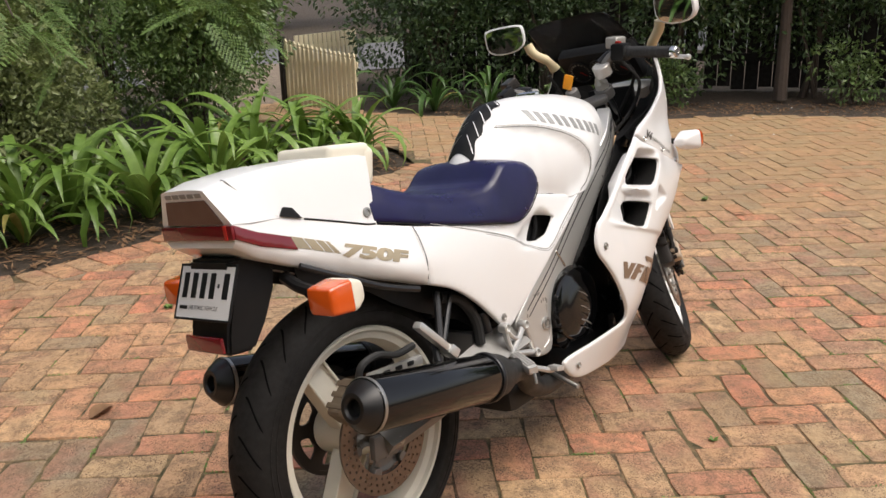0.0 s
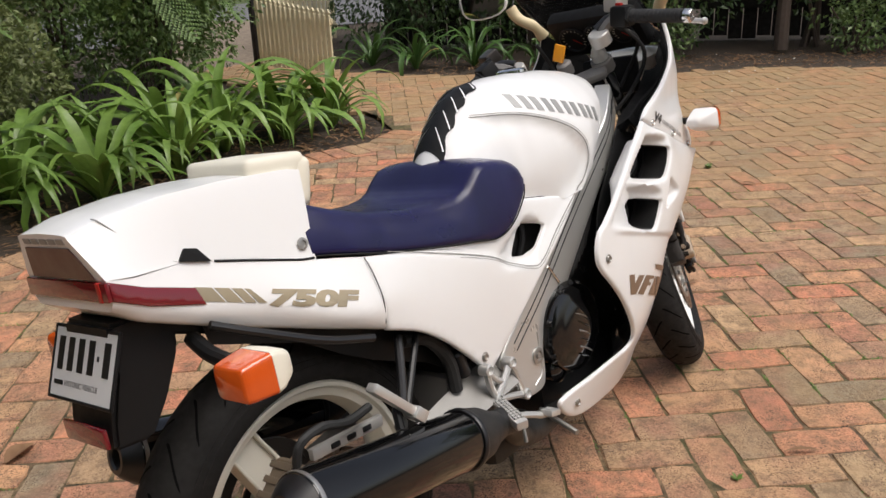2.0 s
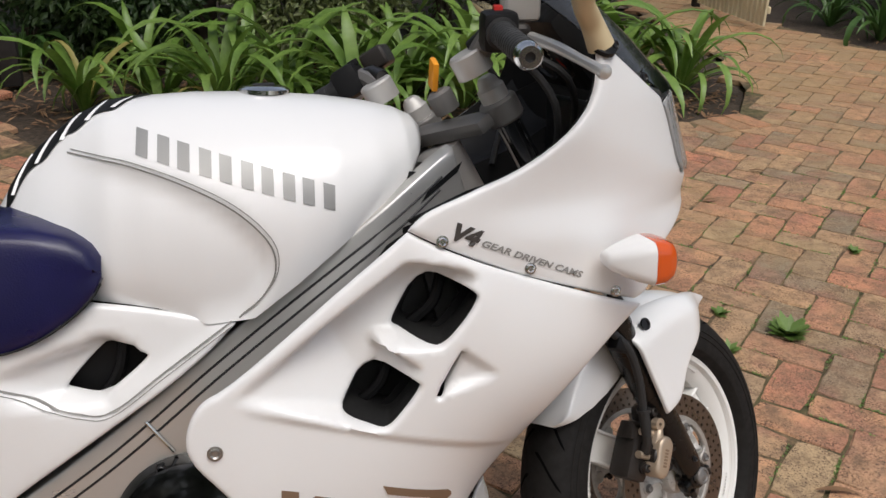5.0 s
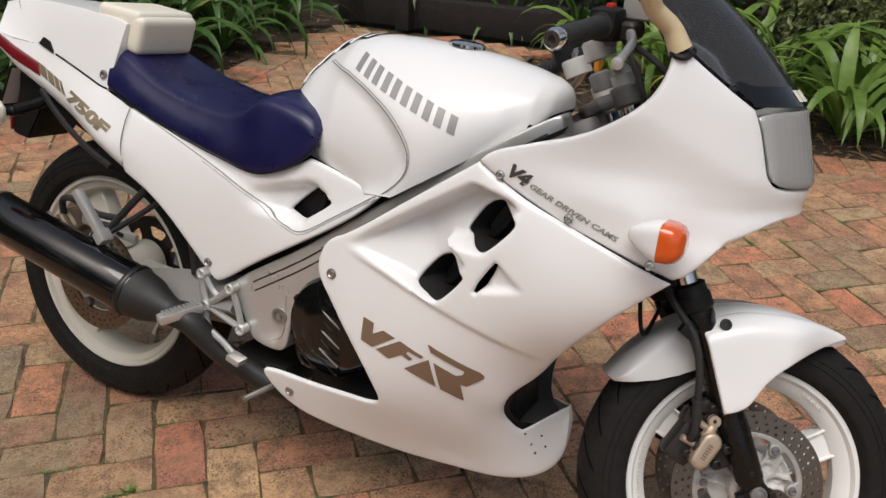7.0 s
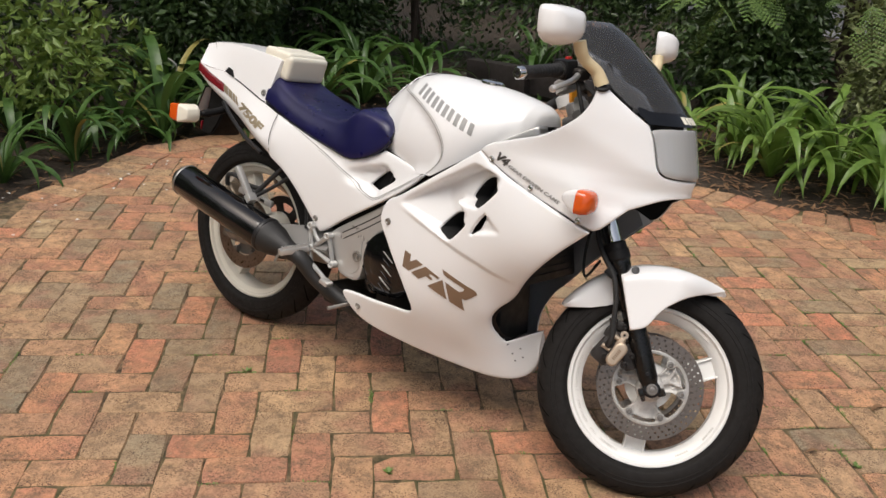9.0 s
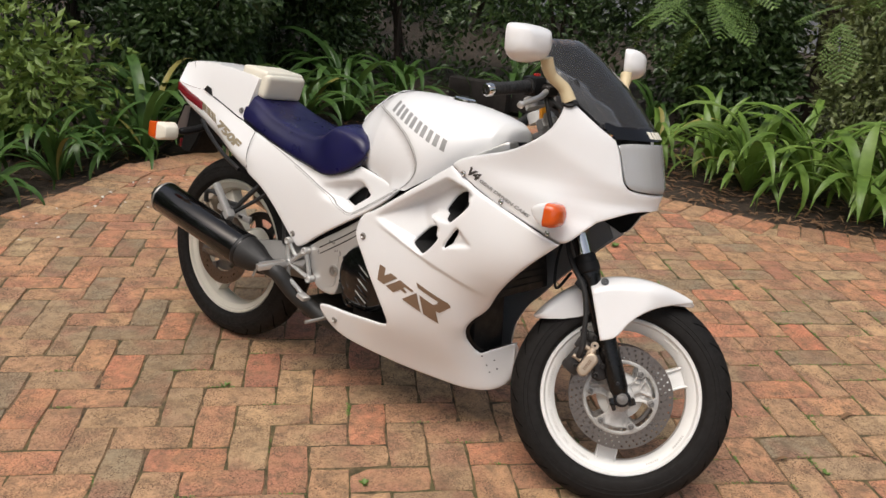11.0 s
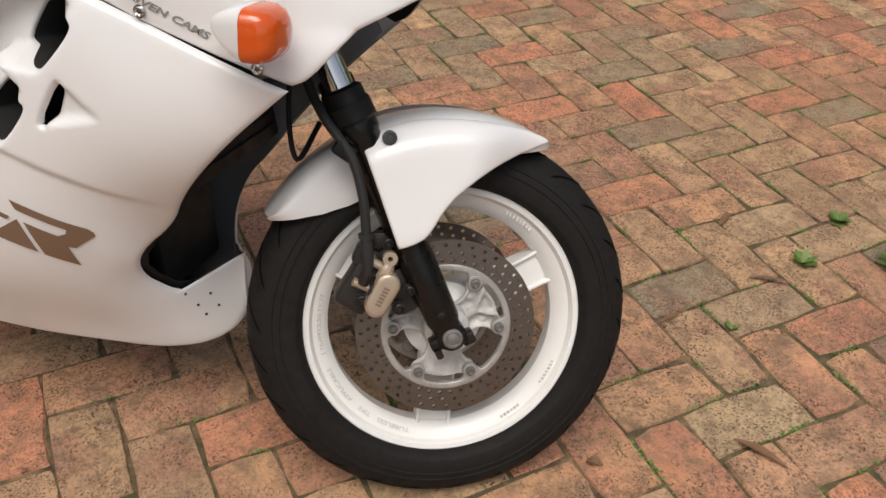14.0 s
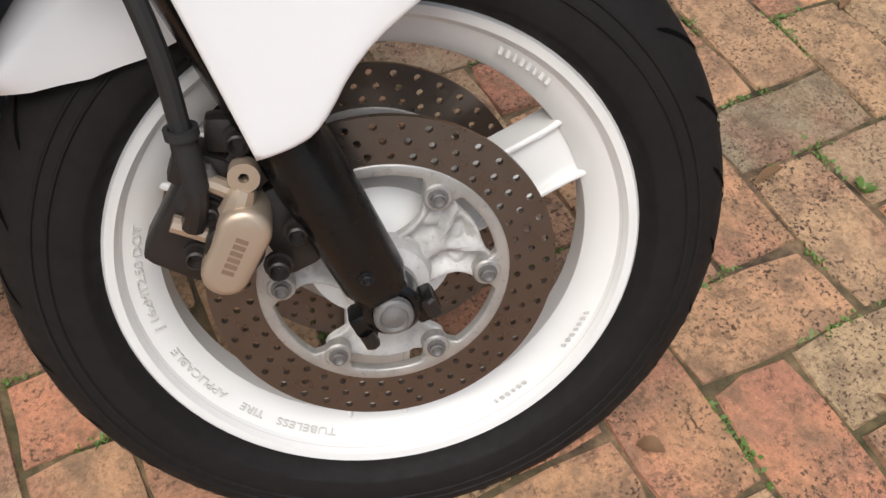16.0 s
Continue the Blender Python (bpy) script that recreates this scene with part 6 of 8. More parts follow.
# rear mudguard under the tail with plate bracket
bm = bmesh.new()
rows = []
for x, z, w in ((0.16, 0.66, 0.11), (0.05, 0.685, 0.105), (-0.06, 0.735, 0.10), (-0.15, 0.775, 0.085), (-0.21, 0.80, 0.075)):
    rows.append([(x, -w, z - 0.035), (x, -w * 0.95, z + 0.005), (x, -w * 0.5, z + 0.02), (x, w * 0.5, z + 0.02), (x, w * 0.95, z + 0.005), (x, w, z - 0.035)])
quad_skin(bm, rows, False)
rear_guard = part("rear_mudguard", bm, BLACK, bike, "black plastic rear mudguard")
bm = bmesh.new()
quad_skin(bm, [[(-0.18, -0.072, 0.80), (-0.285, -0.066, 0.80), (-0.285, 0.066, 0.80), (-0.18, 0.072, 0.80)], [(-0.19, -0.072, 0.73), (-0.292, -0.066, 0.73), (-0.292, 0.066, 0.73), (-0.19, 0.072, 0.73)],
               [(-0.225, -0.070, 0.665), (-0.315, -0.064, 0.665), (-0.315, 0.064, 0.665), (-0.225, 0.070, 0.665)], [(-0.262, -0.066, 0.615), (-0.322, -0.062, 0.620), (-0.322, 0.062, 0.620), (-0.262, 0.066, 0.615)]], True, True)
bmesh.ops.bevel(bm, geom=bm.edges[:], offset=0.006, segments=2, affect='EDGES')
part("plate_holder", bm, BLACK, rear_guard)
part("reflector", box((-0.329, 0, 0.643), (0.008, 0.120, 0.032), None, 0.004), RED, rear_guard, "dark red rear reflector")
for sg in (-1, 1):
    part("guard_rail", tube([(0.115, sg * 0.163, 0.632), (0.02, sg * 0.152, 0.665), (-0.08, sg * 0.135, 0.715), (-0.155, sg * 0.112, 0.755)], 0.007, 8), SATINBLK, rear_guard)
part("inner_guard", sheet([(0.16, 0.64), (0.10, 0.67), (-0.06, 0.73), (-0.16, 0.765), (-0.15, 0.72), (0.02, 0.655), (0.10, 0.60), (0.17, 0.56), (0.30, 0.50), (0.36, 0.46), (0.33, 0.54), (0.24, 0.62)], lambda x, z: 0 * x - 0.095, (), 0.03, 0, 0.003), BLACK, rear_guard)
part("inner_guard", sheet([(0.16, 0.64), (0.10, 0.67), (-0.06, 0.73), (-0.16, 0.765), (-0.15, 0.72), (0.02, 0.655), (0.10, 0.60), (0.17, 0.56), (0.30, 0.50), (0.36, 0.46), (0.33, 0.54), (0.24, 0.62)], lambda x, z: 0 * x - 0.095, (), 0.03, 0, 0.003, -1), BLACK, rear_guard)
# hugger wall behind the engine, inside the tail
part("airbox", box((0.50, 0, 0.60), (0.40, 0.20, 0.22), rot('Y', -25), 0.03), BLACK, bike)
part("battery_tray", box((0.30, 0, 0.60), (0.16, 0.18, 0.16), None, 0.02), BLACK, bike)
for sg in (-1, 1):
    part("subframe_tube", tube([(0.44, sg * 0.11, 0.47), (0.30, sg * 0.12, 0.58), (0.16, sg * 0.12, 0.655), (0.0, sg * 0.105, 0.70)], 0.012, 10), SATINBLK, bike)
part("shock_hose", tube([(0.335, -0.125, 0.43), (0.325, -0.128, 0.50), (0.28, -0.125, 0.56), (0.22, -0.12, 0.58)], 0.014, 10), GRIP, bike)
part("reservoir", lathe([(0, 0.001), (0, 0.014), (0.05, 0.014), (0.055, 0.010), (0.055, 0.001)], (0.355, -0.135, 0.455), (-0.2, 0, 1), 16), SATINBLK, bike)
# number plate: numerals stand as bars
PL = pose(-0.3005, 0, 0.739, 0, 0, 0) @ Matrix.Rotation(radians(24), 4, 'Y')


def on_plate(b):
    bmesh.ops.transform(b, matrix=PL, verts=b.verts)
    return b


plate = part("number_plate", on_plate(box((-0.004, 0, 0), (0.002, 0.180, 0.104), None, 0.0008, 1)), PLATEPAINT, bike, "pale grey number plate in a black surround")
bm = bmesh.new()
for sy, sz, cy, cz in ((0.188, 0.005, 0, 0.0535), (0.188, 0.005, 0, -0.0535), (0.005, 0.110, 0.0915, 0), (0.005, 0.110, -0.0915, 0)):
    add_box(bm, (-0.004, cy, cz), (0.005, sy, sz), None, 0.001, 1)
part("plate_surround", on_plate(bm), BLACK, plate)
for k, (y, w, h) in enumerate(((0.068, 0.021, 0.05), (0.038, 0.021, 0.05), (0.008, 0.021, 0.05), (-0.022, 0.021, 0.05), (-0.042, 0.007, 0.008), (-0.066, 0.022, 0.05))):
    part("numeral_bar", on_plate(box((-0.0056, y, 0.013), (0.001, w * 0.8, h), None, 0.0003, 1)), SATINBLK, plate)
tx = letters("HISTORIC VEHICLE", 0.0115)
bmesh.ops.transform(tx, matrix=PL @ Matrix(((0, 0, -1, -0.0056), (-1, 0, 0, 0.048), (0, 1, 0, -0.0345), (0, 0, 0, 1))), verts=tx.verts)
part("lettering", tx, SATINBLK, plate, "small dark lettering", 0)
part("numeral_bar", on_plate(box((-0.0056, 0.066, -0.031), (0.001, 0.026, 0.007), None, 0.0003, 1)), SATINBLK, plate)


# depth, width, height, corner radius and sideways shift of each section
REAR_HOUSING = ((-0.034, 0.050, 0.036, 0.010, 0), (-0.030, 0.056, 0.042, 0.010, 0), (-0.010, 0.072, 0.058, 0.009, 0), (0.004, 0.076, 0.062, 0.008, 0))
REAR_LENS = ((0.0045, 0.0755, 0.0615, 0.008, 0), (0.040, 0.070, 0.056, 0.008, 0), (0.052, 0.066, 0.052, 0.008, 0), (0.056, 0.058, 0.044, 0.009, 0))
FRONT_HOUSING = ((-0.050, 0.030, 0.014, 0.006, -0.014), (-0.046, 0.036, 0.024, 0.010, -0.012), (-0.030, 0.052, 0.040, 0.014, -0.007), (-0.012, 0.066, 0.053, 0.015, -0.002), (0.002, 0.072, 0.060, 0.015, 0))
FRONT_LENS = ((0.0025, 0.072, 0.060, 0.015, 0), (0.018, 0.071, 0.059, 0.016, 0), (0.030, 0.064, 0.052, 0.018, 0), (0.037, 0.048, 0.038, 0.016, 0), (0.039, 0.030, 0.022, 0.010, 0))


def indicator(base, out, front, label, housing, lens_):
    """A turn signal: rubber stem, tapered white housing, amber lens. out: +-1 side, front: +-1 the way that the lens faces."""
    h = new("turn_signal")
    h.parent = bike
    tagged(h, label)
    b = Vector(base)
    part("stem", lathe([(0, 0.012), (0.03, 0.012), (0.034, 0.009), (0.06, 0.009)], b - Vector((0, out * 0.055, 0)), (0, out, 0), 14), BLACK, h)

    def ring(f, wide, tall, corner, slide=0.0):
        """A rounded oblong across the lamp at depth f."""
        pts = []
        for cx, cz, a0 in ((1, 1, 0), (-1, 1, 90), (-1, -1, 180), (1, -1, 270)):
            for k in range(5):
                a = radians(a0 + 22.5 * k)
                pts.append(b + Vector((front * f, out * (0.038 + slide + cx * (wide / 2 - corner) + corner * math.cos(a)), cz * (tall / 2 - corner) + corner * math.sin(a))))
        return pts
    bm = bmesh.new()
    quad_skin(bm, [ring(f, w, t, c, sl) for f, w, t, c, sl in housing], True, True)
    part("housing", bm, CREAM if front < 0 else WHITE, h, "white plastic housing", 50)
    bm = bmesh.new()
    quad_skin(bm, [ring(f, w, t, c, sl) for f, w, t, c, sl in lens_], True, True)
    part("lens", bm, ORANGE, h, "amber lens", 40)
    return h


for out in (-1, 1):
    indicator((-0.176, out * 0.206, 0.708), out, -1, "amber and white rear turn signal", REAR_HOUSING, REAR_LENS)
    indicator((1.330, out * 0.212, 0.769), out, 1, "amber and white front turn signal", FRONT_HOUSING, FRONT_LENS)
    part("stem_mount", tube([(-0.165, out * 0.07, 0.735), (-0.172, out * 0.12, 0.718), (-0.175, out * 0.175, 0.709)], 0.013, 10), BLACK, rear_guard)

# footrests and levers
rearset = part("footrest_bracket", tube([(0.462, -0.166, 0.440), (0.432, -0.168, 0.412), (0.400, -0.168, 0.386)], 0.008, 8, 4), ALLOY, bike, "cast aluminium footrest bracket")
for pts, r in (([(0.400, -0.168, 0.386), (0.445, -0.168, 0.372), (0.494, -0.166, 0.356)], 0.0075), ([(0.462, -0.166, 0.440), (0.480, -0.166, 0.400), (0.494, -0.166, 0.356)], 0.007), ([(0.385, -0.166, 0.455), (0.388, -0.168, 0.42), (0.400, -0.168, 0.386)], 0.0075), ([(0.385, -0.166, 0.455), (0.41, -0.166, 0.425), (0.43, -0.168, 0.412)], 0.006), ([(0.400, -0.168, 0.386), (0.398, -0.168, 0.36), (0.405, -0.168, 0.338)], 0.008)):
    part("bracket_arm", tube(pts, r, 8, 4), ALLOY, rearset)
for x, z in ((0.462, 0.440), (0.494, 0.356), (0.400, 0.386), (0.386, 0.455)):
    part("boss", lathe([(-0.012, 0.012), (0.010, 0.012), (0.012, 0.009), (0.006, 0.006), (0.006, 0.0004)], (x, -0.166, z), (0, -1, 0), 16), ALLOY, rearset)
bm = bmesh.new()
pa, pb = Vector((0.392, -0.176, 0.382)), Vector((0.352, -0.262, 0.366))
dd = (pb - pa).normalized()
mm = Matrix((dd, Vector((0, 0, 1)).cross(dd).normalized(), dd.cross(Vector((0, 0, 1)).cross(dd)).normalized())).transposed()
add_box(bm, (pa + pb) / 2, ((pb - pa).length, 0.026, 0.020), mm, 0.005)
for k in range(9):
    for j in (-1, 0, 1):
        q = pa + dd * (0.010 + 0.009 * k) + mm.col[1] * (0.0075 * j) + mm.col[2] * 0.0115
        add_box(bm, q, (0.006, 0.005, 0.005), mm, 0, 1)
peg = part("footrest", bm, ALLOY, rearset, "knurled aluminium footrest")
part("feeler", tube([pb - Vector((0, 0, 0.006)), pb + Vector((-0.004, -0.004, -0.02)), pb + Vector((-0.006, -0.006, -0.03))], 0.004, 8, 3), STEEL, peg)
pedal = part("brake_pedal", tube([(0.398, -0.180, 0.338), (0.43, -0.184, 0.336), (0.47, -0.190, 0.322), (0.505, -0.196, 0.306), (0.525, -0.200, 0.308)], [0.010, 0.0075, 0.007, 0.008, 0.009], 8, 4), ALLOY, rearset, "aluminium rear brake pedal")
part("pedal_pad", box((0.516, -0.208, 0.309), (0.034, 0.032, 0.014), rot('Y', 15), 0.004), ALLOY, pedal)
for sg in (-1, 1):
    pr = part("passenger_footrest_bracket", tube([(0.198, sg * 0.135, 0.600), (0.165, sg * 0.160, 0.55), (0.128, sg * 0.185, 0.492)], 0.0085, 10, 3), SATINBLK, bike, "black passenger footrest stay")
    part("stay_rod", tube([(0.245, sg * 0.135, 0.585), (0.19, sg * 0.16, 0.535), (0.135, sg * 0.186, 0.490)], 0.0065, 8, 3), SATINBLK, pr)
    a, b = Vector((0.136, sg * 0.205, 0.486)), Vector((0.052, sg * 0.200, 0.573))
    d = (b - a).normalized()
    bm = bmesh.new()
    add_box(bm, (a + b) / 2, ((b - a).length, 0.024, 0.018), Matrix((d, Vector((0, 1, 0)), d.cross(Vector((0, 1, 0))))).transposed(), 0.006)
    add_box(bm, a, (0.03, 0.034, 0.024), Matrix((d, Vector((0, 1, 0)), d.cross(Vector((0, 1, 0))))).transposed(), 0.005)
    part("passenger_footrest", bm, ALLOY, pr, "folded-up aluminium passenger footrest")
    part("stay_bolt", lathe([(0, 0.014), (0.008, 0.014), (0.012, 0.008), (0.012, 0.0005)], (0.118, sg * 0.178, 0.470), (0, sg, 0), 8), STEEL, pr)
stand = part("side_stand", tube([(0.56, 0.13, 0.26), (0.60, 0.20, 0.16), (0.62, 0.30, 0.045)], [0.012, 0.011, 0.011], 10, 4), SATINBLK, bike, "black side stand")
part("stand_foot", box((0.62, 0.30, 0.045), (0.06, 0.05, 0.008), rot('X', LEAN), 0.003), SATINBLK, stand)
part("side_tang", tube([(0.60, -0.12, 0.262), (0.58, -0.18, 0.252), (0.562, -0.236, 0.243)], 0.006, 8, 3), STEEL, stand)

# ---- bars, mirrors, instruments, decals ----
UNTURN = TURN.inverted()


def mirrored(p):
    q = UNTURN @ Vector(p)
    return TURN @ Vector((q.x, -q.y, q.z))


def bar_side(flip):
    def at(p):
        return mirrored(p) if flip else Vector(p)
    a, b = at((1.165, -0.125, 1.070)), at((1.141, -0.328, 1.043))
    d = (b - a).normalized()
    ln = (b - a).length
    bar = part("handlebar", tube([at((1.145, -0.075, 1.045)), a, b], 0.011, 12, 3), SATINBLK, bike, "clip-on handlebar with black grip")
    prof = [(0.045, 0.018), (0.046, 0.0195)]
    for k in range(12):
        prof += [(0.05 + 0.0115 * k, 0.0168), (0.057 + 0.0115 * k, 0.0168), (0.058 + 0.0115 * k, 0.0158), (0.061 + 0.0115 * k, 0.0158)]
    prof += [(0.19, 0.0168), (0.192, 0.001)]
    part("grip", lathe([(0.04, 0.021), (0.046, 0.021), (0.047, 0.017)] + prof[2:], a, d, 24), GRIP, bar, "ribbed black rubber grip")
    part("bar_end", lathe([(0.192, 0.010), (0.193, 0.0165), (0.206, 0.0165), (0.211, 0.013), (0.211, 0.006), (0.205, 0.005), (0.205, 0.0003)], a, d, 20), CHROME, bar, "chrome bar-end weight")
    bm = bmesh.new()
    _, s, u = frame_of(d)
    mm = Matrix((d, s, u)).transposed()
    add_box(bm, a + d * 0.018, (0.048, 0.048, 0.052), mm, 0.010)
    part("switch_housing", bm, BLACK, bar, "black switch housing")
    part("switch", box(a + d * 0.012 + Vector((0.0, 0.0, 0.027)), (0.016, 0.012, 0.010), mm, 0.002), REDPLAS if not flip else BLACK, bar)
    lv = [at((1.205, -0.150, 1.058)), at((1.222, -0.20, 1.047)), at((1.230, -0.26, 1.034)), at((1.236, -0.318, 1.022))]
    part("lever", tube(lv, [0.008, 0.0075, 0.0065, 0.007], 10, 5), ALLOY, bar, "aluminium hand lever")
    part("lever_ball", lathe([(-0.008, 0.0005), (-0.006, 0.007), (0, 0.0095), (0.006, 0.007), (0.008, 0.0005)], lv[-1], d, 14), ALLOY, bar)
    part("master_cylinder", box(at((1.188, -0.118, 1.062)), (0.05, 0.05, 0.032), mm, 0.012, 3), OILY, bar)
    part("fluid_reservoir", box(at((1.205, -0.105, 1.098)), (0.045, 0.05, 0.036), mm, 0.009, 3), OILY if flip else CAST, bar, "brake fluid reservoir")
    part("clamp", lathe([(0.0, 0.027), (0.030, 0.027), (0.033, 0.024)], at((1.148, -0.085, 1.010)), TURN.to_3x3() @ UP, 22), CAST, bar, "grey cast alloy bar clamp")
    part("clamp_arm", tube([at((1.150, -0.085, 1.03)), at((1.155, -0.10, 1.05)), at((1.163, -0.12, 1.068))], [0.017, 0.015, 0.014], 8, 3), CASTDARK, bar)
    return bar


bar_r = bar_side(False)
bar_side(True)
for sg in (-1, 1):
    q = Vector((AXL.x, sg * 0.092, AXL.z)) + UP * 0.772
    part("fork_cap", steered(lathe([(-0.03, 0.021), (0.0, 0.021), (0.004, 0.017), (0.012, 0.015), (0.018, 0.010), (0.018, 0.0004)], q, UP, 18)), CAST, fork, "alloy fork cap")
part("ignition_key", box((1.112, 0.022, 1.003), (0.010, 0.030, 0.045), rot('X', 20), 0.004), KEYORANGE, bike, "orange key tag in the ignition")
part("ignition_barrel", lathe([(-0.03, 0.02), (0.0, 0.02), (0.004, 0.015), (0.004, 0.001)], (1.118, 0.018, 0.975), AXIS, 18), CASTDARK, bike)
# cables and hoses in the cockpit
for pts in ([(1.19, -0.12, 1.045), (1.24, -0.15, 0.97), (1.25, -0.10, 0.88), (1.18, -0.04, 0.80)], [(1.18, -0.10, 1.05), (1.27, -0.12, 1.0), (1.30, -0.05, 0.90), (1.24, 0.0, 0.80)],
            [(1.22, 0.16, 1.03), (1.26, 0.14, 0.95), (1.22, 0.08, 0.85)]):
    part("control_cable", tube(pts, 0.0055, 8, 5), GRIP, bar_r)
# instruments
INST = pose(1.285, 0, 1.035, 0, -38, 0)


def on_inst(b):
    bmesh.ops.transform(b, matrix=INST, verts=b.verts)
    return b


inst = part("instrument_panel", on_inst(box((0.01, 0, 0), (0.05, 0.27, 0.13), None, 0.015)), BLACK, bike, "black instrument panel with round dials")
for y, r in ((0.070, 0.042), (-0.005, 0.040), (-0.078, 0.034)):
    d = part("dial", on_inst(lathe([(0.0, r), (0.006, r), (0.007, r - 0.004), (0.002, r - 0.005), (0.002, 0.0005)], (-0.0155, y, 0.0), (-1, 0, 0), 28)), SATINBLK, inst, "round dial")
    bm = bmesh.new()
    for k in range(14):
        a = radians(-40 + 20 * k)
        add_box(bm, (-0.0182, y + (r - 0.010) * math.cos(a), (r - 0.010) * math.sin(a)), (0.001, 0.006, 0.0016), rot('X', math.degrees(a)), 0)
    part("dial_mark", on_inst(bm), CREAM, d)
    part("needle", on_inst(box((-0.0185, y - 0.008, -0.008), (0.001, 0.028, 0.0022), rot('X', 45), 0)), REDPLAS, d)
# black cockpit tray between the fairing and the tank
for sg in (-1, 1):
    part("cockpit_tray", sheet([(1.02, 0.835), (1.10, 0.868), (1.18, 0.89), (1.25, 0.935), (1.33, 0.98), (1.40, 0.94), (1.33, 0.75), (1.05, 0.81)], lambda x, z: -0.200 + 0.9 * np.clip(np.asarray(x) - 1.24, 0, 1) ** 1.2, (), 0.03, 0, 0.003, -sg), BLACK, inst, "black inner fairing")
bm = bmesh.new()
rows = []
OUTER = ((1.016, 0.168, 0.818), (1.05, 0.206, 0.842), (1.10, 0.206, 0.864), (1.175, 0.205, 0.886), (1.245, 0.198, 0.930), (1.285, 0.185, 0.978))
INNER = ((1.02, 0.150, 0.790), (1.06, 0.140, 0.812), (1.11, 0.122, 0.828), (1.18, 0.110, 0.842), (1.26, 0.105, 0.872), (1.33, 0.095, 0.915))
for o, q in zip(OUTER, INNER):
    a, b = Vector((o[0], -o[1], o[2])), Vector((q[0], -q[1], q[2]))
    rows.append([tuple(a.lerp(b, f) + Vector((0.004, 0, -0.022 * math.sin(math.pi * f)))) for f in (0, 0.2, 0.4, 0.6, 0.8, 1)] + [(b.x + 0.01, b.y + 0.02, b.z - 0.07)])
quad_skin(bm, rows, False)
b2 = bmesh.new()
quad_skin(b2, [[(a, -b, c) for a, b, c in r] for r in rows], False)
part("knee_tray", bm, BLACK, inst, "black moulded inner tray", 60)
part("knee_tray", b2, BLACK, inst, "black moulded inner tray", 60)


def mirror(sg):
    m = new("mirror")
    m.parent = bike
    tagged(m, "rectangular white rear-view mirror on a yellowed stalk")
    rings = []
    base = [(-0.074, -0.046), (0.076, -0.054), (0.082, 0.034), (0.068, 0.052), (-0.058, 0.054), (-0.078, 0.040)]
    for dx, sc in ((0.0, 0.97), (0.004, 1.0), (0.026, 0.96), (0.046, 0.84), (0.060, 0.64), (0.067, 0.40)):
        rings.append([Vector((dx, p[0] * sc, p[1] * sc)) for p in rounded(base, 2)])
    mm = Matrix.Translation((1.205, sg * 0.303, 1.165)) @ Matrix.Rotation(radians(20 if sg > 0 else -10), 4, 'Z') @ Matrix.Rotation(radians(-6), 4, 'Y') @ Matrix.Diagonal((0.88, sg * 0.88, 0.88, 1))
    bm = bmesh.new()
    quad_skin(bm, rings, True, True)
    bmesh.ops.transform(bm, matrix=mm, verts=bm.verts)
    part("mirror_housing", bm, WHITE, m, "white mirror housing", 60)
    g = bmesh.new()
    g.faces.new([g.verts.new((-0.0015, p[0] * 0.91, p[1] * 0.89)) for p in rounded(base, 2)])
    bmesh.ops.transform(g, matrix=mm, verts=g.verts)
    part("mirror_glass", g, MIRROR, m, "mirror glass", 0)
    part("stalk", tube([(1.292, sg * 0.180, 1.045), (1.275, sg * 0.188, 1.075), (1.252, sg * 0.215, 1.098), (1.245, sg * 0.232, 1.118), (1.240, sg * 0.240, 1.140)], [0.0185, 0.0155, 0.0145, 0.016, 0.016], 12, 5), STALK, m, "yellowed cream mirror stalk")
    part("stalk_foot", lathe([(-0.003, 0.0185), (0.003, 0.0185), (0.005, 0.015)], (1.294, sg * 0.182, 1.044), (0.2, sg * 0.55, 0.8), 18), BLACK, m)


mirror(-1)
mirror(1)

# fairing decals and fixings
def on_fair(x, z):
    return fairing_depth(np.asarray(x), np.asarray(z))


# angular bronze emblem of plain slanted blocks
EMBLEM = ([(0.834, 0.507), (0.856, 0.501), (0.855, 0.479), (0.877, 0.492), (0.902, 0.484), (0.855, 0.453), (0.831, 0.46)],
          [(0.864, 0.451), (0.912, 0.481), (0.96, 0.462), (0.954, 0.457), (0.929, 0.465), (0.925, 0.46), (0.938, 0.452), (0.932, 0.447), (0.916, 0.454), (0.891, 0.439)],
          [(0.922, 0.428), (0.969, 0.459), (0.982, 0.404)],
          [(0.966, 0.49), (0.972, 0.475), (1.034, 0.45), (1.031, 0.442), (1.019, 0.437), (0.978, 0.455), (0.99, 0.4), (1.031, 0.382), (1.026, 0.419), (1.037, 0.417), (1.067, 0.44), (1.067, 0.446), (1.061, 0.453)])
for cell in EMBLEM:
    part("emblem_block", decal([cell], on_fair, 0.0018, step=0.009), BRONZE, side_fairing, "bronze emblem block")


def wrap_text(bm, org, du, dv, place):
    for v in bm.verts:
        u, w = v.co.x, v.co.y
        v.co = place(org[0] + du[0] * u + dv[0] * w, org[1] + du[1] * u + dv[1] * w)
    return bm


def on_upper(x, z):
    a = to_a(x, z)
    return cowl_place(a, float(cowl_dip(a, z)) - 0.0016, z)


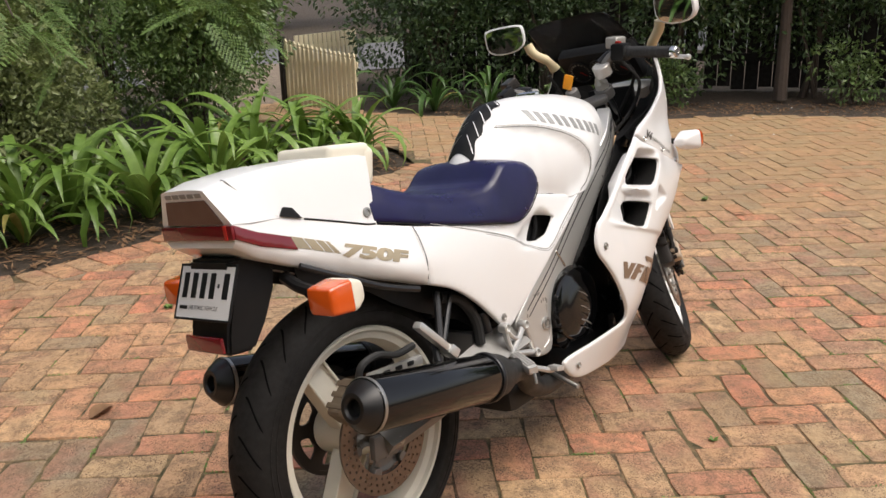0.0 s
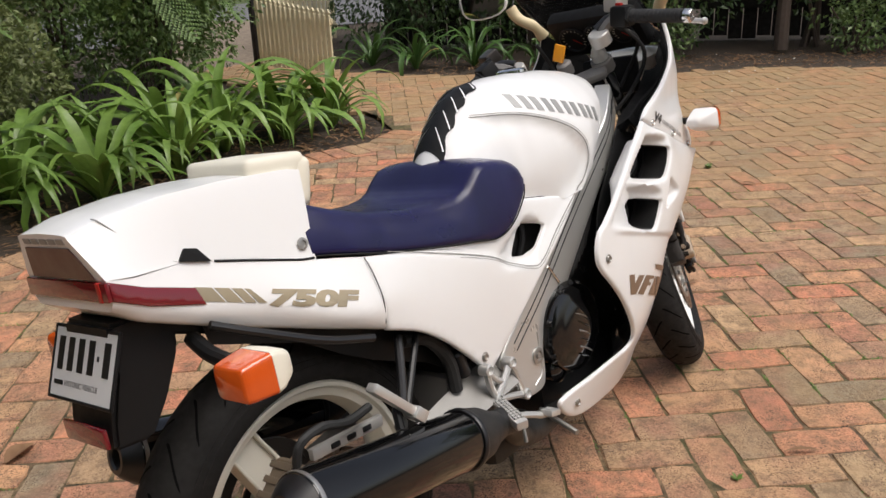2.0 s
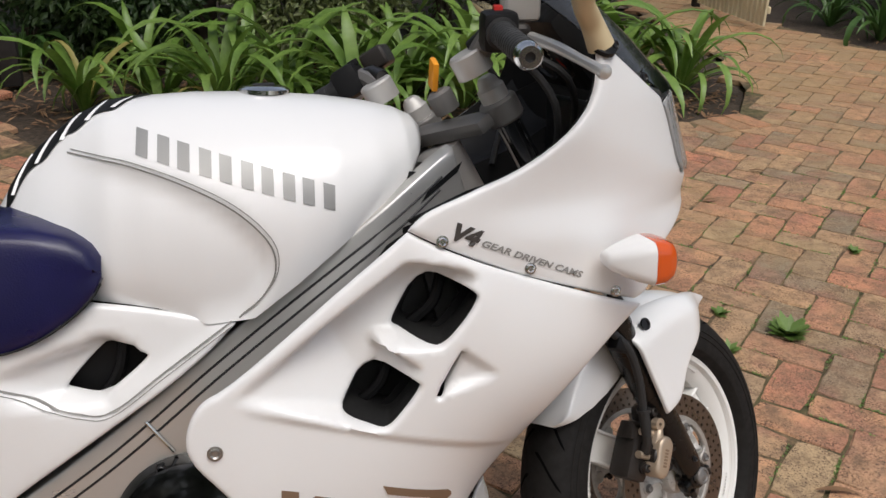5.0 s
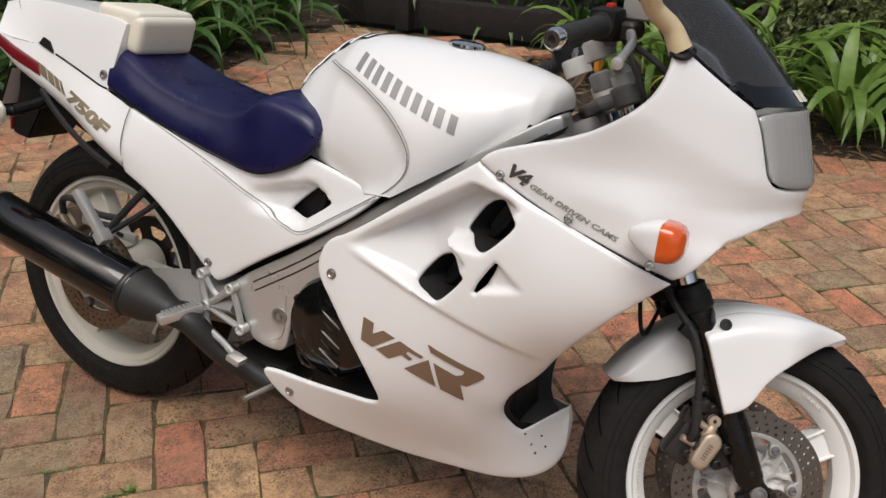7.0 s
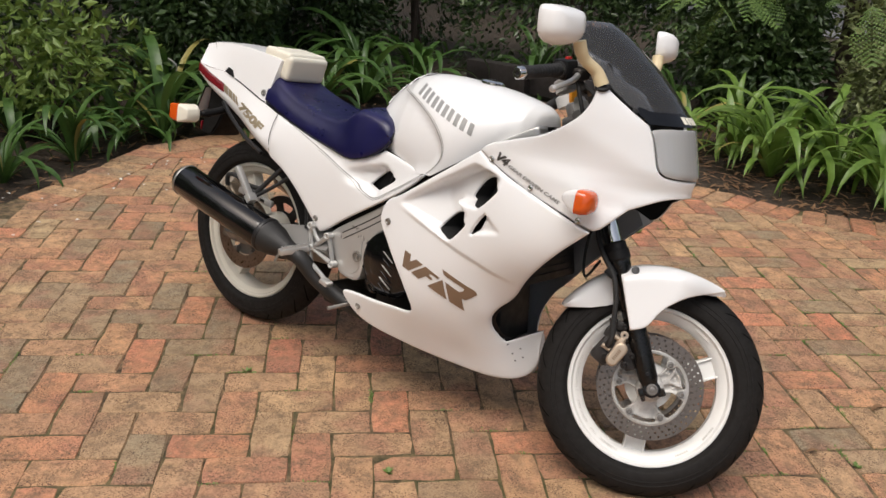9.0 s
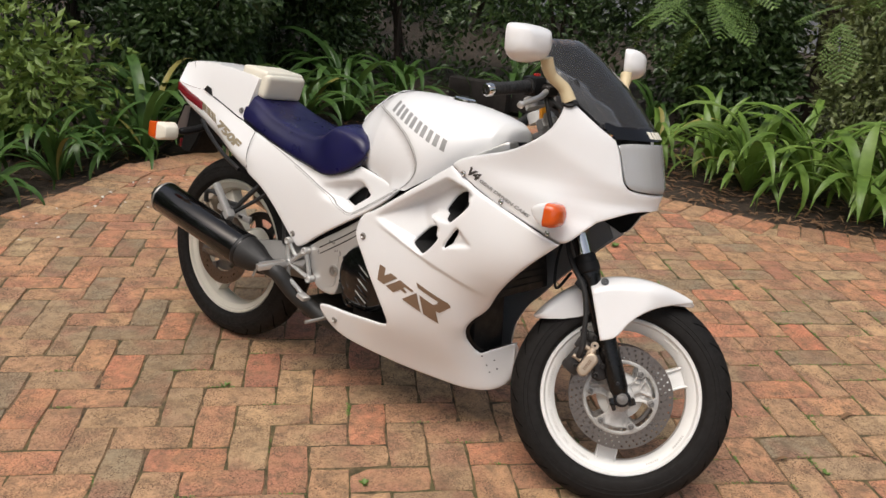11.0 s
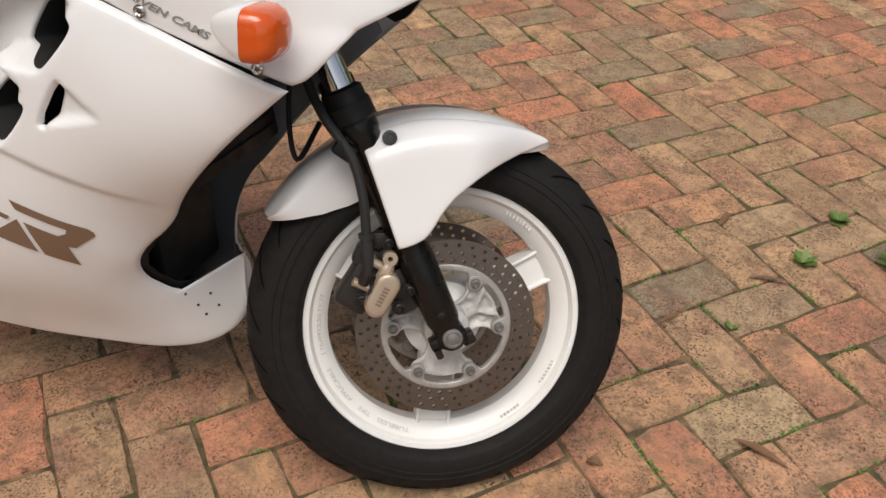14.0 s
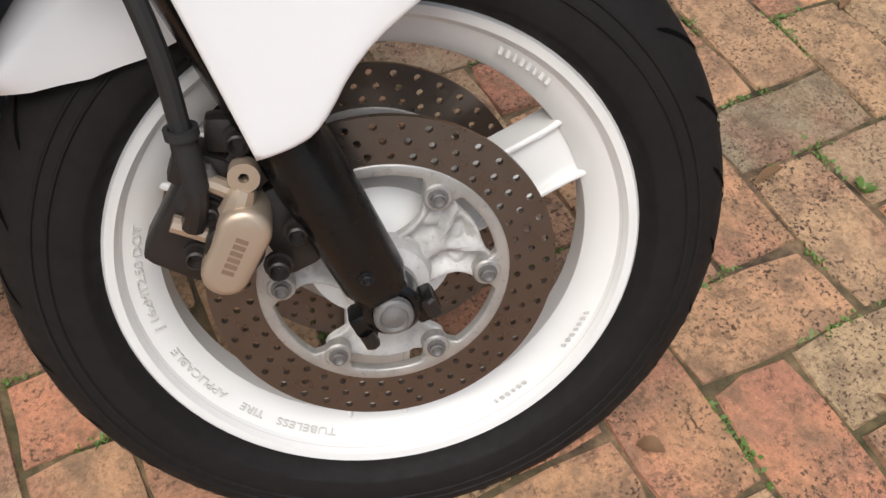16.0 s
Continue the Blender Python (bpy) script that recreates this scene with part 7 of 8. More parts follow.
gear = letters("GEAR DRIVEN CAMS", 0.0124, 0.2, 0.0004)
bmesh.ops.scale(gear, vec=(0.163 / max(v.co.x for v in gear.verts), 1, 1), verts=gear.verts)
part("lettering", wrap_text(letters("V4", 0.030, 0.25, 0.0016, 1.15), (1.064, 0.8195), (0.918, -0.396), (0.396, 0.918), on_upper), DARKDECAL, upper_cowl, "dark lettering", 0)
part("lettering", wrap_text(gear, (1.106, 0.8045), (0.918, -0.396), (0.396, 0.918), on_upper), SILVERDECAL, upper_cowl, "grey lettering", 0)
for x, z in ((1.056, 0.8145), (1.177, 0.765), (1.312, 0.712)):
    bm = bmesh.new()
    bolt(bm, on_upper(x, z), (0, -1, 0.05), 0.006, 0.004)
    part("fairing_screw", bm, CHROME, upper_cowl)
for x, z in ((0.757, 0.570), (0.642, 0.270)):
    bm = bmesh.new()
    bolt(bm, (x, float(fairing_depth(x, z)) - 0.001, z), (0, -1, 0), 0.0075, 0.004)
    part("fairing_bolt", bm, STEEL, side_fairing)
for x, z in ((1.128, 0.262), (1.141, 0.278), (1.135, 0.240), (1.149, 0.252), (1.118, 0.29)):
    bm = bmesh.new()
    bolt(bm, (x, float(fairing_depth(x, z)) - 0.0005, z), (0.5, -0.8, 0), 0.0017, 0.0016)
    part("rivet", bm, SATINBLK, side_fairing)
# tail stripes and figures
for ta, tb, ba, bb in ((0, 38, 0, 46), (43, 76, 51, 84), (81, 105, 89, 113), (110, 122, 118, 137)):
    def top(u):
        return (-0.164 + 0.000705 * u, 0.8185 - 0.000262 * u)
    def low(u):
        return (-0.158 + 0.000735 * u, 0.794 - 0.000275 * u)
    part("stripe", decal([[top(ta), top(tb), low(bb), low(ba)]], tail_y, 0.0012, step=0.01), GOLDDECAL, tail)


def on_tail(x, z):
    return (x, float(tail_y(x, z)) - 0.0014, z)


fig = letters("750F", 0.0365, 0.30, 0.0022)
wide = max(v.co.x for v in fig.verts)
bmesh.ops.scale(fig, vec=(0.178 / wide, 1, 1), verts=fig.verts)
bmesh.ops.subdivide_edges(fig, edges=[e for e in fig.edges if e.calc_length() > 0.02], cuts=2)
part("lettering", wrap_text(fig, (-0.057, 0.7525), (0.942, -0.335), (0.0, 1.0), on_tail), GOLDDECAL, tail, "gold figures and letter", 0)
# ---- garden ----
def leaf_strip(length, width, rise, droop, seed):
    """An arching strap leaf along +x from the crown, folded along its midrib."""
    r = random.Random(seed)
    n = 11
    bm = bmesh.new()
    prev = None
    x = z = 0.0
    ang = rise
    twist = r.uniform(-0.25, 0.25)
    step = length / (n - 1)
    for i in range(n):
        f = i / (n - 1)
        w = width * (0.55 + 0.45 * min(1, f * 4)) * (1 - max(0, (f - 0.62) / 0.38) ** 1.6) + 0.0012
        t = twist * f
        up = Vector((-math.sin(ang), 0, math.cos(ang)))
        sd = Vector((0, math.cos(t), math.sin(t)))
        c = Vector((x, math.sin(f * 2.5) * 0.02 * twist * 4, z))
        row = [bm.verts.new(c - sd * w / 2 + up * w * 0.16), bm.verts.new(c), bm.verts.new(c + sd * w / 2 + up * w * 0.16)]
        if prev:
            bm.faces.new((prev[0], prev[1], row[1], row[0]))
            bm.faces.new((prev[1], prev[2], row[2], row[1]))
        prev = row
        x += math.cos(ang) * step
        z += math.sin(ang) * step
        ang -= droop * step * (0.5 + 1.6 * f)
    return bm


def leaf_set(mat, scale):
    out = []
    for k, (ln, wd, rise, droop) in enumerate(((0.62, 0.042, 1.15, 3.6), (0.72, 0.046, 1.30, 3.4), (0.58, 0.040, 0.95, 3.4), (0.80, 0.048, 1.38, 2.9), (0.50, 0.036, 0.75, 3.2), (0.70, 0.044, 1.05, 4.2), (0.55, 0.05, 1.45, 2.2))):
        out.append(mesh_of("leaf", leaf_strip(ln * scale, wd * scale, rise, droop, k), mat, 80))
    return out


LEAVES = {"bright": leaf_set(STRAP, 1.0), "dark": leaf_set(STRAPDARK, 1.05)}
DRY = leaf_set(STRAPDRY, 0.8)
grow = random.Random(11)


def clump(x, y, size, count, tone, label, group):
    p = thing("strap_leaf_plant", pose(x, y, -0.02), label, "plant", group)
    for k in range(count):
        a = 360 * k / count + grow.uniform(-22, 22)
        s = size * grow.uniform(0.72, 1.12)
        me = grow.choice(DRY) if grow.random() < 0.05 else grow.choice(LEAVES[tone])
        ob = new("leaf", me)
        ob.parent = p
        ob.matrix_local = pose(0.02 * math.cos(radians(a)), 0.02 * math.sin(radians(a)), 0, grow.uniform(-10, 10), grow.uniform(-14, 10), a) @ Matrix.Diagonal((s, s * grow.uniform(0.85, 1.2), s, 1))
    return p


BRIGHT = "bright green strap-leaved clump growing in mulch"
for x, y, s, n in ((0.02, 3.62, 0.85, 24), (0.42, 3.50, 0.9, 26), (0.72, 3.30, 1.0, 30), (1.08, 3.42, 1.05, 32), (1.42, 3.20, 1.0, 30), (1.72, 3.52, 1.0, 30), (1.98, 3.30, 0.95, 28), (2.18, 3.85, 1.0, 30), (2.46, 3.50, 1.0, 30), (2.72, 3.92, 1.0, 30),
                   (2.90, 3.42, 0.95, 30), (3.12, 3.78, 0.95, 28), (3.32, 3.42, 0.9, 28), (1.45, 3.95, 0.95, 24), (0.85, 3.85, 0.9, 22), (0.30, 3.95, 0.9, 20)):
    clump(x, y + (0.16 if y < 3.6 else 0.05), s * (1.12 if x < 1.9 else 1.22), n, "bright", BRIGHT, "strap plants in the island bed")
DARK = "strap-leaved clump under the hedge, shade painted into its leaves"
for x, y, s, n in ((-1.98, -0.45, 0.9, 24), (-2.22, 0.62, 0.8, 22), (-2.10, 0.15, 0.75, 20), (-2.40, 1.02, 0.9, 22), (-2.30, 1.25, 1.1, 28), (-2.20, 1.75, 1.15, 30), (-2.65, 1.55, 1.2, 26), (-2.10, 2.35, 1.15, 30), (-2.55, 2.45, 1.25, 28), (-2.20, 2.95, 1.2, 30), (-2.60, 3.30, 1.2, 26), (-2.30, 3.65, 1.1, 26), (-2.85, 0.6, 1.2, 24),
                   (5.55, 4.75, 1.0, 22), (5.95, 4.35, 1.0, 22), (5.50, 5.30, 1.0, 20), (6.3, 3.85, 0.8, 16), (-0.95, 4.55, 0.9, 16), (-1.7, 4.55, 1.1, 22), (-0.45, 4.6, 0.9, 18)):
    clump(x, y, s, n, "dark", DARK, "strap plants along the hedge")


def foliage(blobs, count, leaf, seed, droop=0.3, slim=0.5):
    """Many small leaves scattered over and inside a heap of rounded masses."""
    r = np.random.default_rng(seed)
    vol = np.array([b[3] * b[4] + b[4] * b[5] + b[3] * b[5] for b in blobs])
    pick = r.choice(len(blobs), count, p=vol / vol.sum())
    b = np.array(blobs)[pick]
    d = r.normal(size=(count, 3))
    d /= np.linalg.norm(d, axis=1)[:, None]
    rad = 1.04 - np.abs(r.normal(0, 0.13, count))
    bump_ = 1 + 0.14 * np.sin(d[:, 0] * 9 + pick) * np.sin(d[:, 1] * 8 + 2 * pick) + 0.10 * np.sin(d[:, 2] * 11 + d[:, 0] * 7)
    c = b[:, :3] + d * b[:, 3:] * (rad * bump_)[:, None]
    keep = c[:, 2] > 0.02
    c, d = c[keep], d[keep]
    n = len(c)
    axis = d + r.normal(0, 0.75, (n, 3))
    axis[:, 2] -= droop
    axis /= np.linalg.norm(axis, axis=1)[:, None]
    side = np.cross(axis, r.normal(size=(n, 3)))
    side /= np.linalg.norm(side, axis=1)[:, None]
    nrm = np.cross(axis, side)
    ln = leaf * r.uniform(0.6, 1.25, n)[:, None]
    w = ln * slim * 0.5
    v = np.stack([c, c + axis * ln * 0.45 + side * w + nrm * ln * 0.06, c + axis * ln + nrm * ln * -0.05, c + axis * ln * 0.45 - side * w + nrm * ln * 0.06], 1)
    me = bpy.data.meshes.new("foliage")
    me.from_pydata(v.reshape(-1, 3).tolist(), [], (np.arange(4 * n).reshape(n, 4)).tolist())
    return me


def shrub(x, y, w, h, count, mat, leaf, label, seed, group="", slim=0.5, name="shrub", base=0.25, deep=None):
    """Stems and a crown of small leaves with an uneven outline."""
    r = random.Random(seed)
    s = thing(name, pose(x, y, -0.03), label, "shrub", group)
    blobs = []
    for k in range(9):
        a = r.uniform(0, 6.28)
        q = r.uniform(0, 0.34) * w
        zz = base + (h - base) * r.uniform(0.15, 0.85)
        e = w * r.uniform(0.24, 0.40)
        blobs.append((math.cos(a) * q, math.sin(a) * q * (deep or 1), zz, e, e * (deep or 1), min(e * 1.1, h * 0.32)))
    me = foliage(blobs, count, leaf, seed, slim=slim)
    me.materials.append(mat)
    ob = new("foliage", me)
    ob.parent = s
    tagged(ob, kind="stuff")
    bm = bmesh.new()
    for k in range(6):
        b = r.choice(blobs)
        add_tube(bm, [(r.uniform(-0.08, 0.08), r.uniform(-0.08, 0.08), 0), (b[0] * 0.4, b[1] * 0.4, b[2] * 0.5), (b[0], b[1], b[2])], [0.025, 0.016, 0.006], 6, 4)
    part("stem", bm, BARK, s, "brown woody branching stem")
    return s


HEDGE_ROW = "dense dark green hedge shrub"
k = 100
for x, y, w, h in ((-4.0, -1.4, 1.9, 2.3), (-4.0, 0.2, 1.9, 2.4), (-4.0, 1.8, 1.9, 2.5), (-3.7, 3.3, 1.8, 2.4), (-3.2, 4.7, 1.9, 2.5), (-1.9, 5.6, 1.9, 2.4), (-0.5, 5.5, 1.9, 2.4), (0.9, 5.4, 1.9, 2.4), (-3.1, 2.3, 1.2, 1.6), (-3.2, 3.6, 1.2, 1.7), (0.1, 4.75, 1.2, 1.3), (1.3, 4.75, 1.2, 1.4)):
    k += 1
    shrub(x, y, w, h, 15000, OLIVELIT if x > 0.3 else HEDGE, 0.052 if x > 0.3 else 0.066, HEDGE_ROW, k, "hedge round the drive")
for x, y, w, h in ((2.3, 5.3, 1.7, 2.3), (3.4, 6.0, 1.6, 2.3), (2.9, 5.0, 1.2, 1.8), (2.0, 6.2, 2.0, 2.6), (3.9, 6.7, 1.2, 2.0)):
    k += 1
    shrub(x, y, w, h, 14000, SHRUB, 0.052, "leafy mid-green garden shrub beside the drive", k, "shrubs by the gate")
for x, y, w, h in ((6.3, 5.4, 1.5, 1.9), (7.1, 4.4, 1.6, 2.0), (7.9, 3.2, 1.6, 2.1), (8.5, 2.0, 1.6, 2.1), (9.1, 0.8, 1.6, 2.0), (9.7, -0.5, 1.7, 2.0), (10.4, -1.9, 1.8, 2.1), (6.9, 6.4, 1.9, 2.4)):
    k += 1
    shrub(x, y, w, h, 7000, HEDGE, 0.07, "dark broadleaf shrub in front of the timber fence", k, "shrubs along the fence", base=0.5)
for x, y, w, h in ((7.2, 3.0, 0.7, 0.6), (8.2, 1.5, 0.7, 0.6), (8.9, 0.2, 0.7, 0.55), (6.7, 3.8, 0.6, 0.5)):
    k += 1
    shrub(x, y, w, h, 900, SHRUB, 0.06, "low leafy shrub at the fence foot", k, "low shrubs along the fence", base=0.1)
shrub(-2.72, 0.80, 1.0, 0.86, 1500, AZALEA, 0.085, "light green azalea bush in leaf", 61, slim=0.42, base=0.15)
shrub(-2.55, -0.35, 0.85, 0.80, 1700, AZALEA, 0.078, "light green azalea bush in leaf", 62, slim=0.42, base=0.15)
# beyond the road and above the fence
for x, y, w, h in ((9.0, 20.5, 6, 5), (14.5, 20, 6, 5), (20, 17.5, 7, 6), (5.0, 20.5, 6, 5), (26, 13, 8, 6), (15.0, 9.5, 4, 4), (17, 4, 5, 5), (18, -2, 6, 5), (1, 14, 6, 5), (-6, 10, 6, 5)):
    k += 1
    shrub(x, y, w, h, 5000, SHRUB, 0.26, "leafy street tree mass far off", k, "far trees", name="far_tree", base=0.3)

# unseen tall trees added to block low sky; the mirrors show only greenery there
for x, y, w, h in ((-6.5, -3.5, 4.5, 5.5), (-6.0, -7.0, 5, 6), (-2.5, -9.0, 5, 6), (1.5, -9.5, 5, 6.0), (-7.5, 0.5, 5, 5.5), (-7.0, 4.5, 5, 5.5)):
    k += 1
    shrub(x, y, w, h, 6000, SHRUB, 0.28, "tall leafy tree added out of view to block low sky", k, "garden trees", name="leafy_tree", base=0.2)

# feathery branches hanging in from above
def frond(m, n=14, ln=0.30):
    """One twice-feathered leaf along +x."""
    V, F = [], []
    for i in range(n):
        f = i / (n - 1)
        for sg in (1, -1):
            pl = ln * 0.34 * math.sin(math.pi * (0.12 + 0.8 * f))
            base = Vector((ln * (0.12 + 0.88 * f), 0, -0.25 * ln * f * f))
            d = Vector((0.55, sg * 0.83, -0.12)).normalized()
            for j in range(7):
                q = base + d * pl * (j + 1) / 7
                for s2 in (1, -1):
                    e = Vector((0.85, s2 * -0.5 * sg, 0)).normalized() * 0.013
                    w = d * 0.0032
                    k0 = len(V)
                    V += [m @ (q - w), m @ (q + w), m @ (q + e + w * 0.4), m @ (q + e - w * 0.4)]
                    F.append((k0, k0 + 1, k0 + 2, k0 + 3))
    return V, F


feather = thing("feathery_tree", pose(0.6, 5.0, -0.02), "tree with feathery pale green leaves arching over the bed", "tree")
part("trunk", tube([(0, 0, 0), (0.04, -0.05, 0.8), (-0.03, -0.10, 1.7), (0.05, -0.2, 2.5)], [0.08, 0.065, 0.055, 0.04], 12), BARK, feather)


def hanging(x, y, z, n, seed, spread=0.20):
    """A limb of the feathery tree arching out and down, with its leaves."""
    r = random.Random(seed)
    q = Vector((x - 0.6, y - 5.0, z))
    top = Vector((0.05, -0.2, 2.45))
    pts = [top, top.lerp(q, 0.35) + Vector((0, 0, 0.35)), top.lerp(q, 0.75) + Vector((0, 0, 0.38)), q + Vector((0, 0, 0.12))]
    limb = part("limb", tube(pts, [0.03, 0.02, 0.012, 0.004], 8), BARK, feather)
    V, F = [], []
    for i in range(n):
        m = Matrix.Translation(q) @ pose(r.uniform(-spread, spread), r.uniform(-spread, spread), r.uniform(-0.05, 0.26), r.uniform(-25, 25), r.uniform(5, 45), r.uniform(0, 360))
        v, f = frond(m)
        kk = len(V)
        V += [tuple(p) for p in v]
        F += [tuple(kk + a for a in w) for w in f]
    me = bpy.data.meshes.new("frond")
    me.from_pydata(V, [], F)
    me.materials.append(FERN)
    ob = new("frond", me)
    ob.parent = limb
    tagged(ob, "feathery pale green fronds", kind="stuff")


for i, (x, y, z, n) in enumerate(((0.50, 2.65, 1.08, 9), (1.44, 2.62, 1.14, 6), (0.62, 2.85, 1.18, 7), (1.52, 2.75, 1.20, 8), (1.6, 3.4, 1.35, 10), (0.0, 3.4, 1.4, 8))):
    hanging(x, y, z, n, 3 + i)

# thin bent stake in the bed
stake = thing("garden_stake", pose(-2.38, 1.40, -0.03), "thin grey metal garden stake with a bent top", "stake")
part("rod", tube([(0, 0, 0), (0.01, 0.0, 0.25), (0.035, 0.01, 0.42), (0.02, 0.0, 0.455), (-0.015, -0.01, 0.475)], 0.0045, 6, 3), STEEL, stake)

# picket gate standing open
gate = thing("picket_gate", pose(4.75, 5.05, 0.0, 0, 0, 90), "cream-painted wooden picket gate standing open", "gate")
for i in range(16):
    x = 0.03 + 0.0675 * i
    h = 0.61 + 0.11 * (i / 15) ** 1.5
    bm = bmesh.new()
    quad_skin(bm, [[(x - 0.021, yy, 0.04), (x + 0.021, yy, 0.04), (x + 0.021, yy, h - 0.062), (x + 0.010, yy, h - 0.050), (x + 0.021, yy, h - 0.032), (x, yy, h), (x - 0.021, yy, h - 0.032), (x - 0.010, yy, h - 0.050), (x - 0.021, yy, h - 0.062)] for yy in (-0.009, 0.009)], True, True)
    part("picket", bm, PICKET, gate, "", 30)
for z in (0.16, 0.50):
    part("rail", box((0.535, -0.021, z), (1.07, 0.024, 0.05), None, 0.003), PICKET, gate)
part("brace", box((0.535, -0.021, 0.33), (1.08, 0.022, 0.045), rot('Y', 17), 0.003), PICKET, gate)
post = thing("gate_post", pose(4.76, 6.17, 0), "dark timber gate post", "post")
part("post", box((0, 0, 0.36), (0.06, 0.06, 0.76), None, 0.006), TIMBER, post)
fence2 = thing("picket_fence", pose(5.75, 7.15, -0.05, 0, 0, 14), "cream picket fence along the road", "fence")
for i in range(14):
    x = 0.03 + 0.10 * i
    bm = box((x, 0, 0.36), (0.066, 0.018, 0.70), None, 0.002)
    part("picket", bm, PICKET, fence2)
for z in (0.16, 0.55):
    part("rail", box((0.7, 0.02, z), (1.45, 0.024, 0.06), None, 0.003), PICKET, fence2)

# dark timber fence behind the shrubs
def paling(i, a, b, h):
    d = (b - a)
    ang = math.degrees(math.atan2(d.y, d.x))
    f = thing("timber_fence", pose(a.x, a.y, 0, 0, 0, ang), "dark weathered timber paling fence", "fence", "timber fence runs")
    n = int(d.length / 0.15)
    rr = random.Random(i)
    for k2 in range(n):
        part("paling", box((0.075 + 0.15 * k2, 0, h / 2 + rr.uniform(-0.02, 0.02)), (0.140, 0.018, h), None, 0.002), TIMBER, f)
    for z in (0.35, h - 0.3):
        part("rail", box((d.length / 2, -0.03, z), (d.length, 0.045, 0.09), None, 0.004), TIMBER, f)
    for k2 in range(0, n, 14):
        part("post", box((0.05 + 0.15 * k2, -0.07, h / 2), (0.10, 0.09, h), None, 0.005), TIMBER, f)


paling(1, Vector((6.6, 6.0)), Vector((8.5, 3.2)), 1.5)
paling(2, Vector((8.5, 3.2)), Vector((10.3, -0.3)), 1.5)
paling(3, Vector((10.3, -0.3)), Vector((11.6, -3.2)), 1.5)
tree = thing("garden_tree", pose(7.95, 2.1, 0), "slender tree trunk in front of the fence", "tree")
part("trunk", tube([(0, 0, 0), (0.03, 0.02, 0.9), (-0.02, 0.06, 1.9), (0.1, 0.1, 3.0)], [0.07, 0.055, 0.05, 0.04], 10), BARK, tree)
me = foliage([(0.1, 0.1, 3.0, 1.2, 1.2, 0.7), (-0.6, 0.5, 2.6, 0.8, 0.8, 0.5), (0.7, -0.4, 2.7, 0.8, 0.8, 0.5)], 5000, 0.08, 77)
me.materials.append(SHRUB)
ob = new("crown", me)
ob.parent = tree
tagged(ob, kind="stuff")
# sleeper wall at the back of the paving
wall = thing("sleeper_wall", pose(-1.25, 4.22, 0, 0, 0, 6), "low garden edging of dark timber sleepers", "wall")
part("sleeper", box((0, 0, 0.11), (1.7, 0.12, 0.205), None, 0.012), TIMBER, wall)
part("post", box((0.82, -0.10, 0.13), (0.10, 0.10, 0.26), None, 0.006), TIMBER, wall)
part("post", box((-0.3, -0.10, 0.12), (0.10, 0.10, 0.24), None, 0.006), TIMBER, wall)

# drive and road beyond the gate
flat("drive", [(3.9, 6.2), (5.2, 6.2), (9.0, 9.6), (6.2, 12.0)], -0.012, DRIVE, "pale bare dirt drive beyond the gate", "drive")
flat("verge", [(-20, 15.0), (6.2, 11.0), (12, 9.5), (40, -8), (44, -2), (14, 13.5), (8, 15.0), (-20, 19.5)], -0.022, VERGE, "grassy road verge", "verge")
flat("road", [(-20, 14.2), (6.2, 9.4), (12, 6.4), (40, -12), (42, -6), (14, 11.6), (8, 14.0), (-20, 18.5)], -0.018, ASPHALT, "grey asphalt road", "road")

# litter on the mulch and the bricks
V, F = [], []
rr = random.Random(21)
def flake(x, y, z, ln, w, seed_rot):
    m = pose(x, y, z, rr.uniform(-18, 18), rr.uniform(-18, 18), seed_rot)
    kk = len(V)
    V.extend([tuple(m @ Vector(p)) for p in ((-ln / 2, 0, 0), (0, -w / 2, 0.004), (ln / 2, 0, 0.001), (0, w / 2, 0.004))])
    F.append((kk, kk + 1, kk + 2, kk + 3))


for i in range(5200):
    c = rr.random()
    if c < 0.55:
        x, y = rr.uniform(-0.5, 3.7), rr.uniform(2.85, 4.6)
    elif c < 0.8:
        x, y = rr.uniform(-3.2, -1.8), rr.uniform(-1.5, 4.2)
    else:
        f = rr.random()
        x, y = 5.2 + 2.6 * f + rr.uniform(0, 0.9), 4.2 - 3.6 * f + rr.uniform(0, 0.7)
    if inside(np.array([x]), np.array([y]), [(-1.95, -6), (9.8, -6), (8.6, -1.0), (7.35, 0.9), (6.9, 1.9), (6.2, 2.5), (5.7, 3.4), (5.25, 4.3), (4.0, 4.3), (3.4, 3.05), (1.7, 3.05), (0.45, 2.85), (-0.45, 3.6), (-2.0, 3.9), (-1.8, 2.4), (-2.15, 1.0), (-1.75, 0.0)])[0]:
        continue
    flake(x, y, -0.028 + rr.uniform(0, 0.012), rr.uniform(0.03, 0.10), rr.uniform(0.008, 0.022), rr.uniform(0, 360))
me = bpy.data.meshes.new("leaf_litter")
me.from_pydata(V, [], F)
me.materials.append(DRYLEAF)
tagged(new("leaf_litter", me), "dry brown leaf and bark litter on the mulch", "litter", kind="stuff")


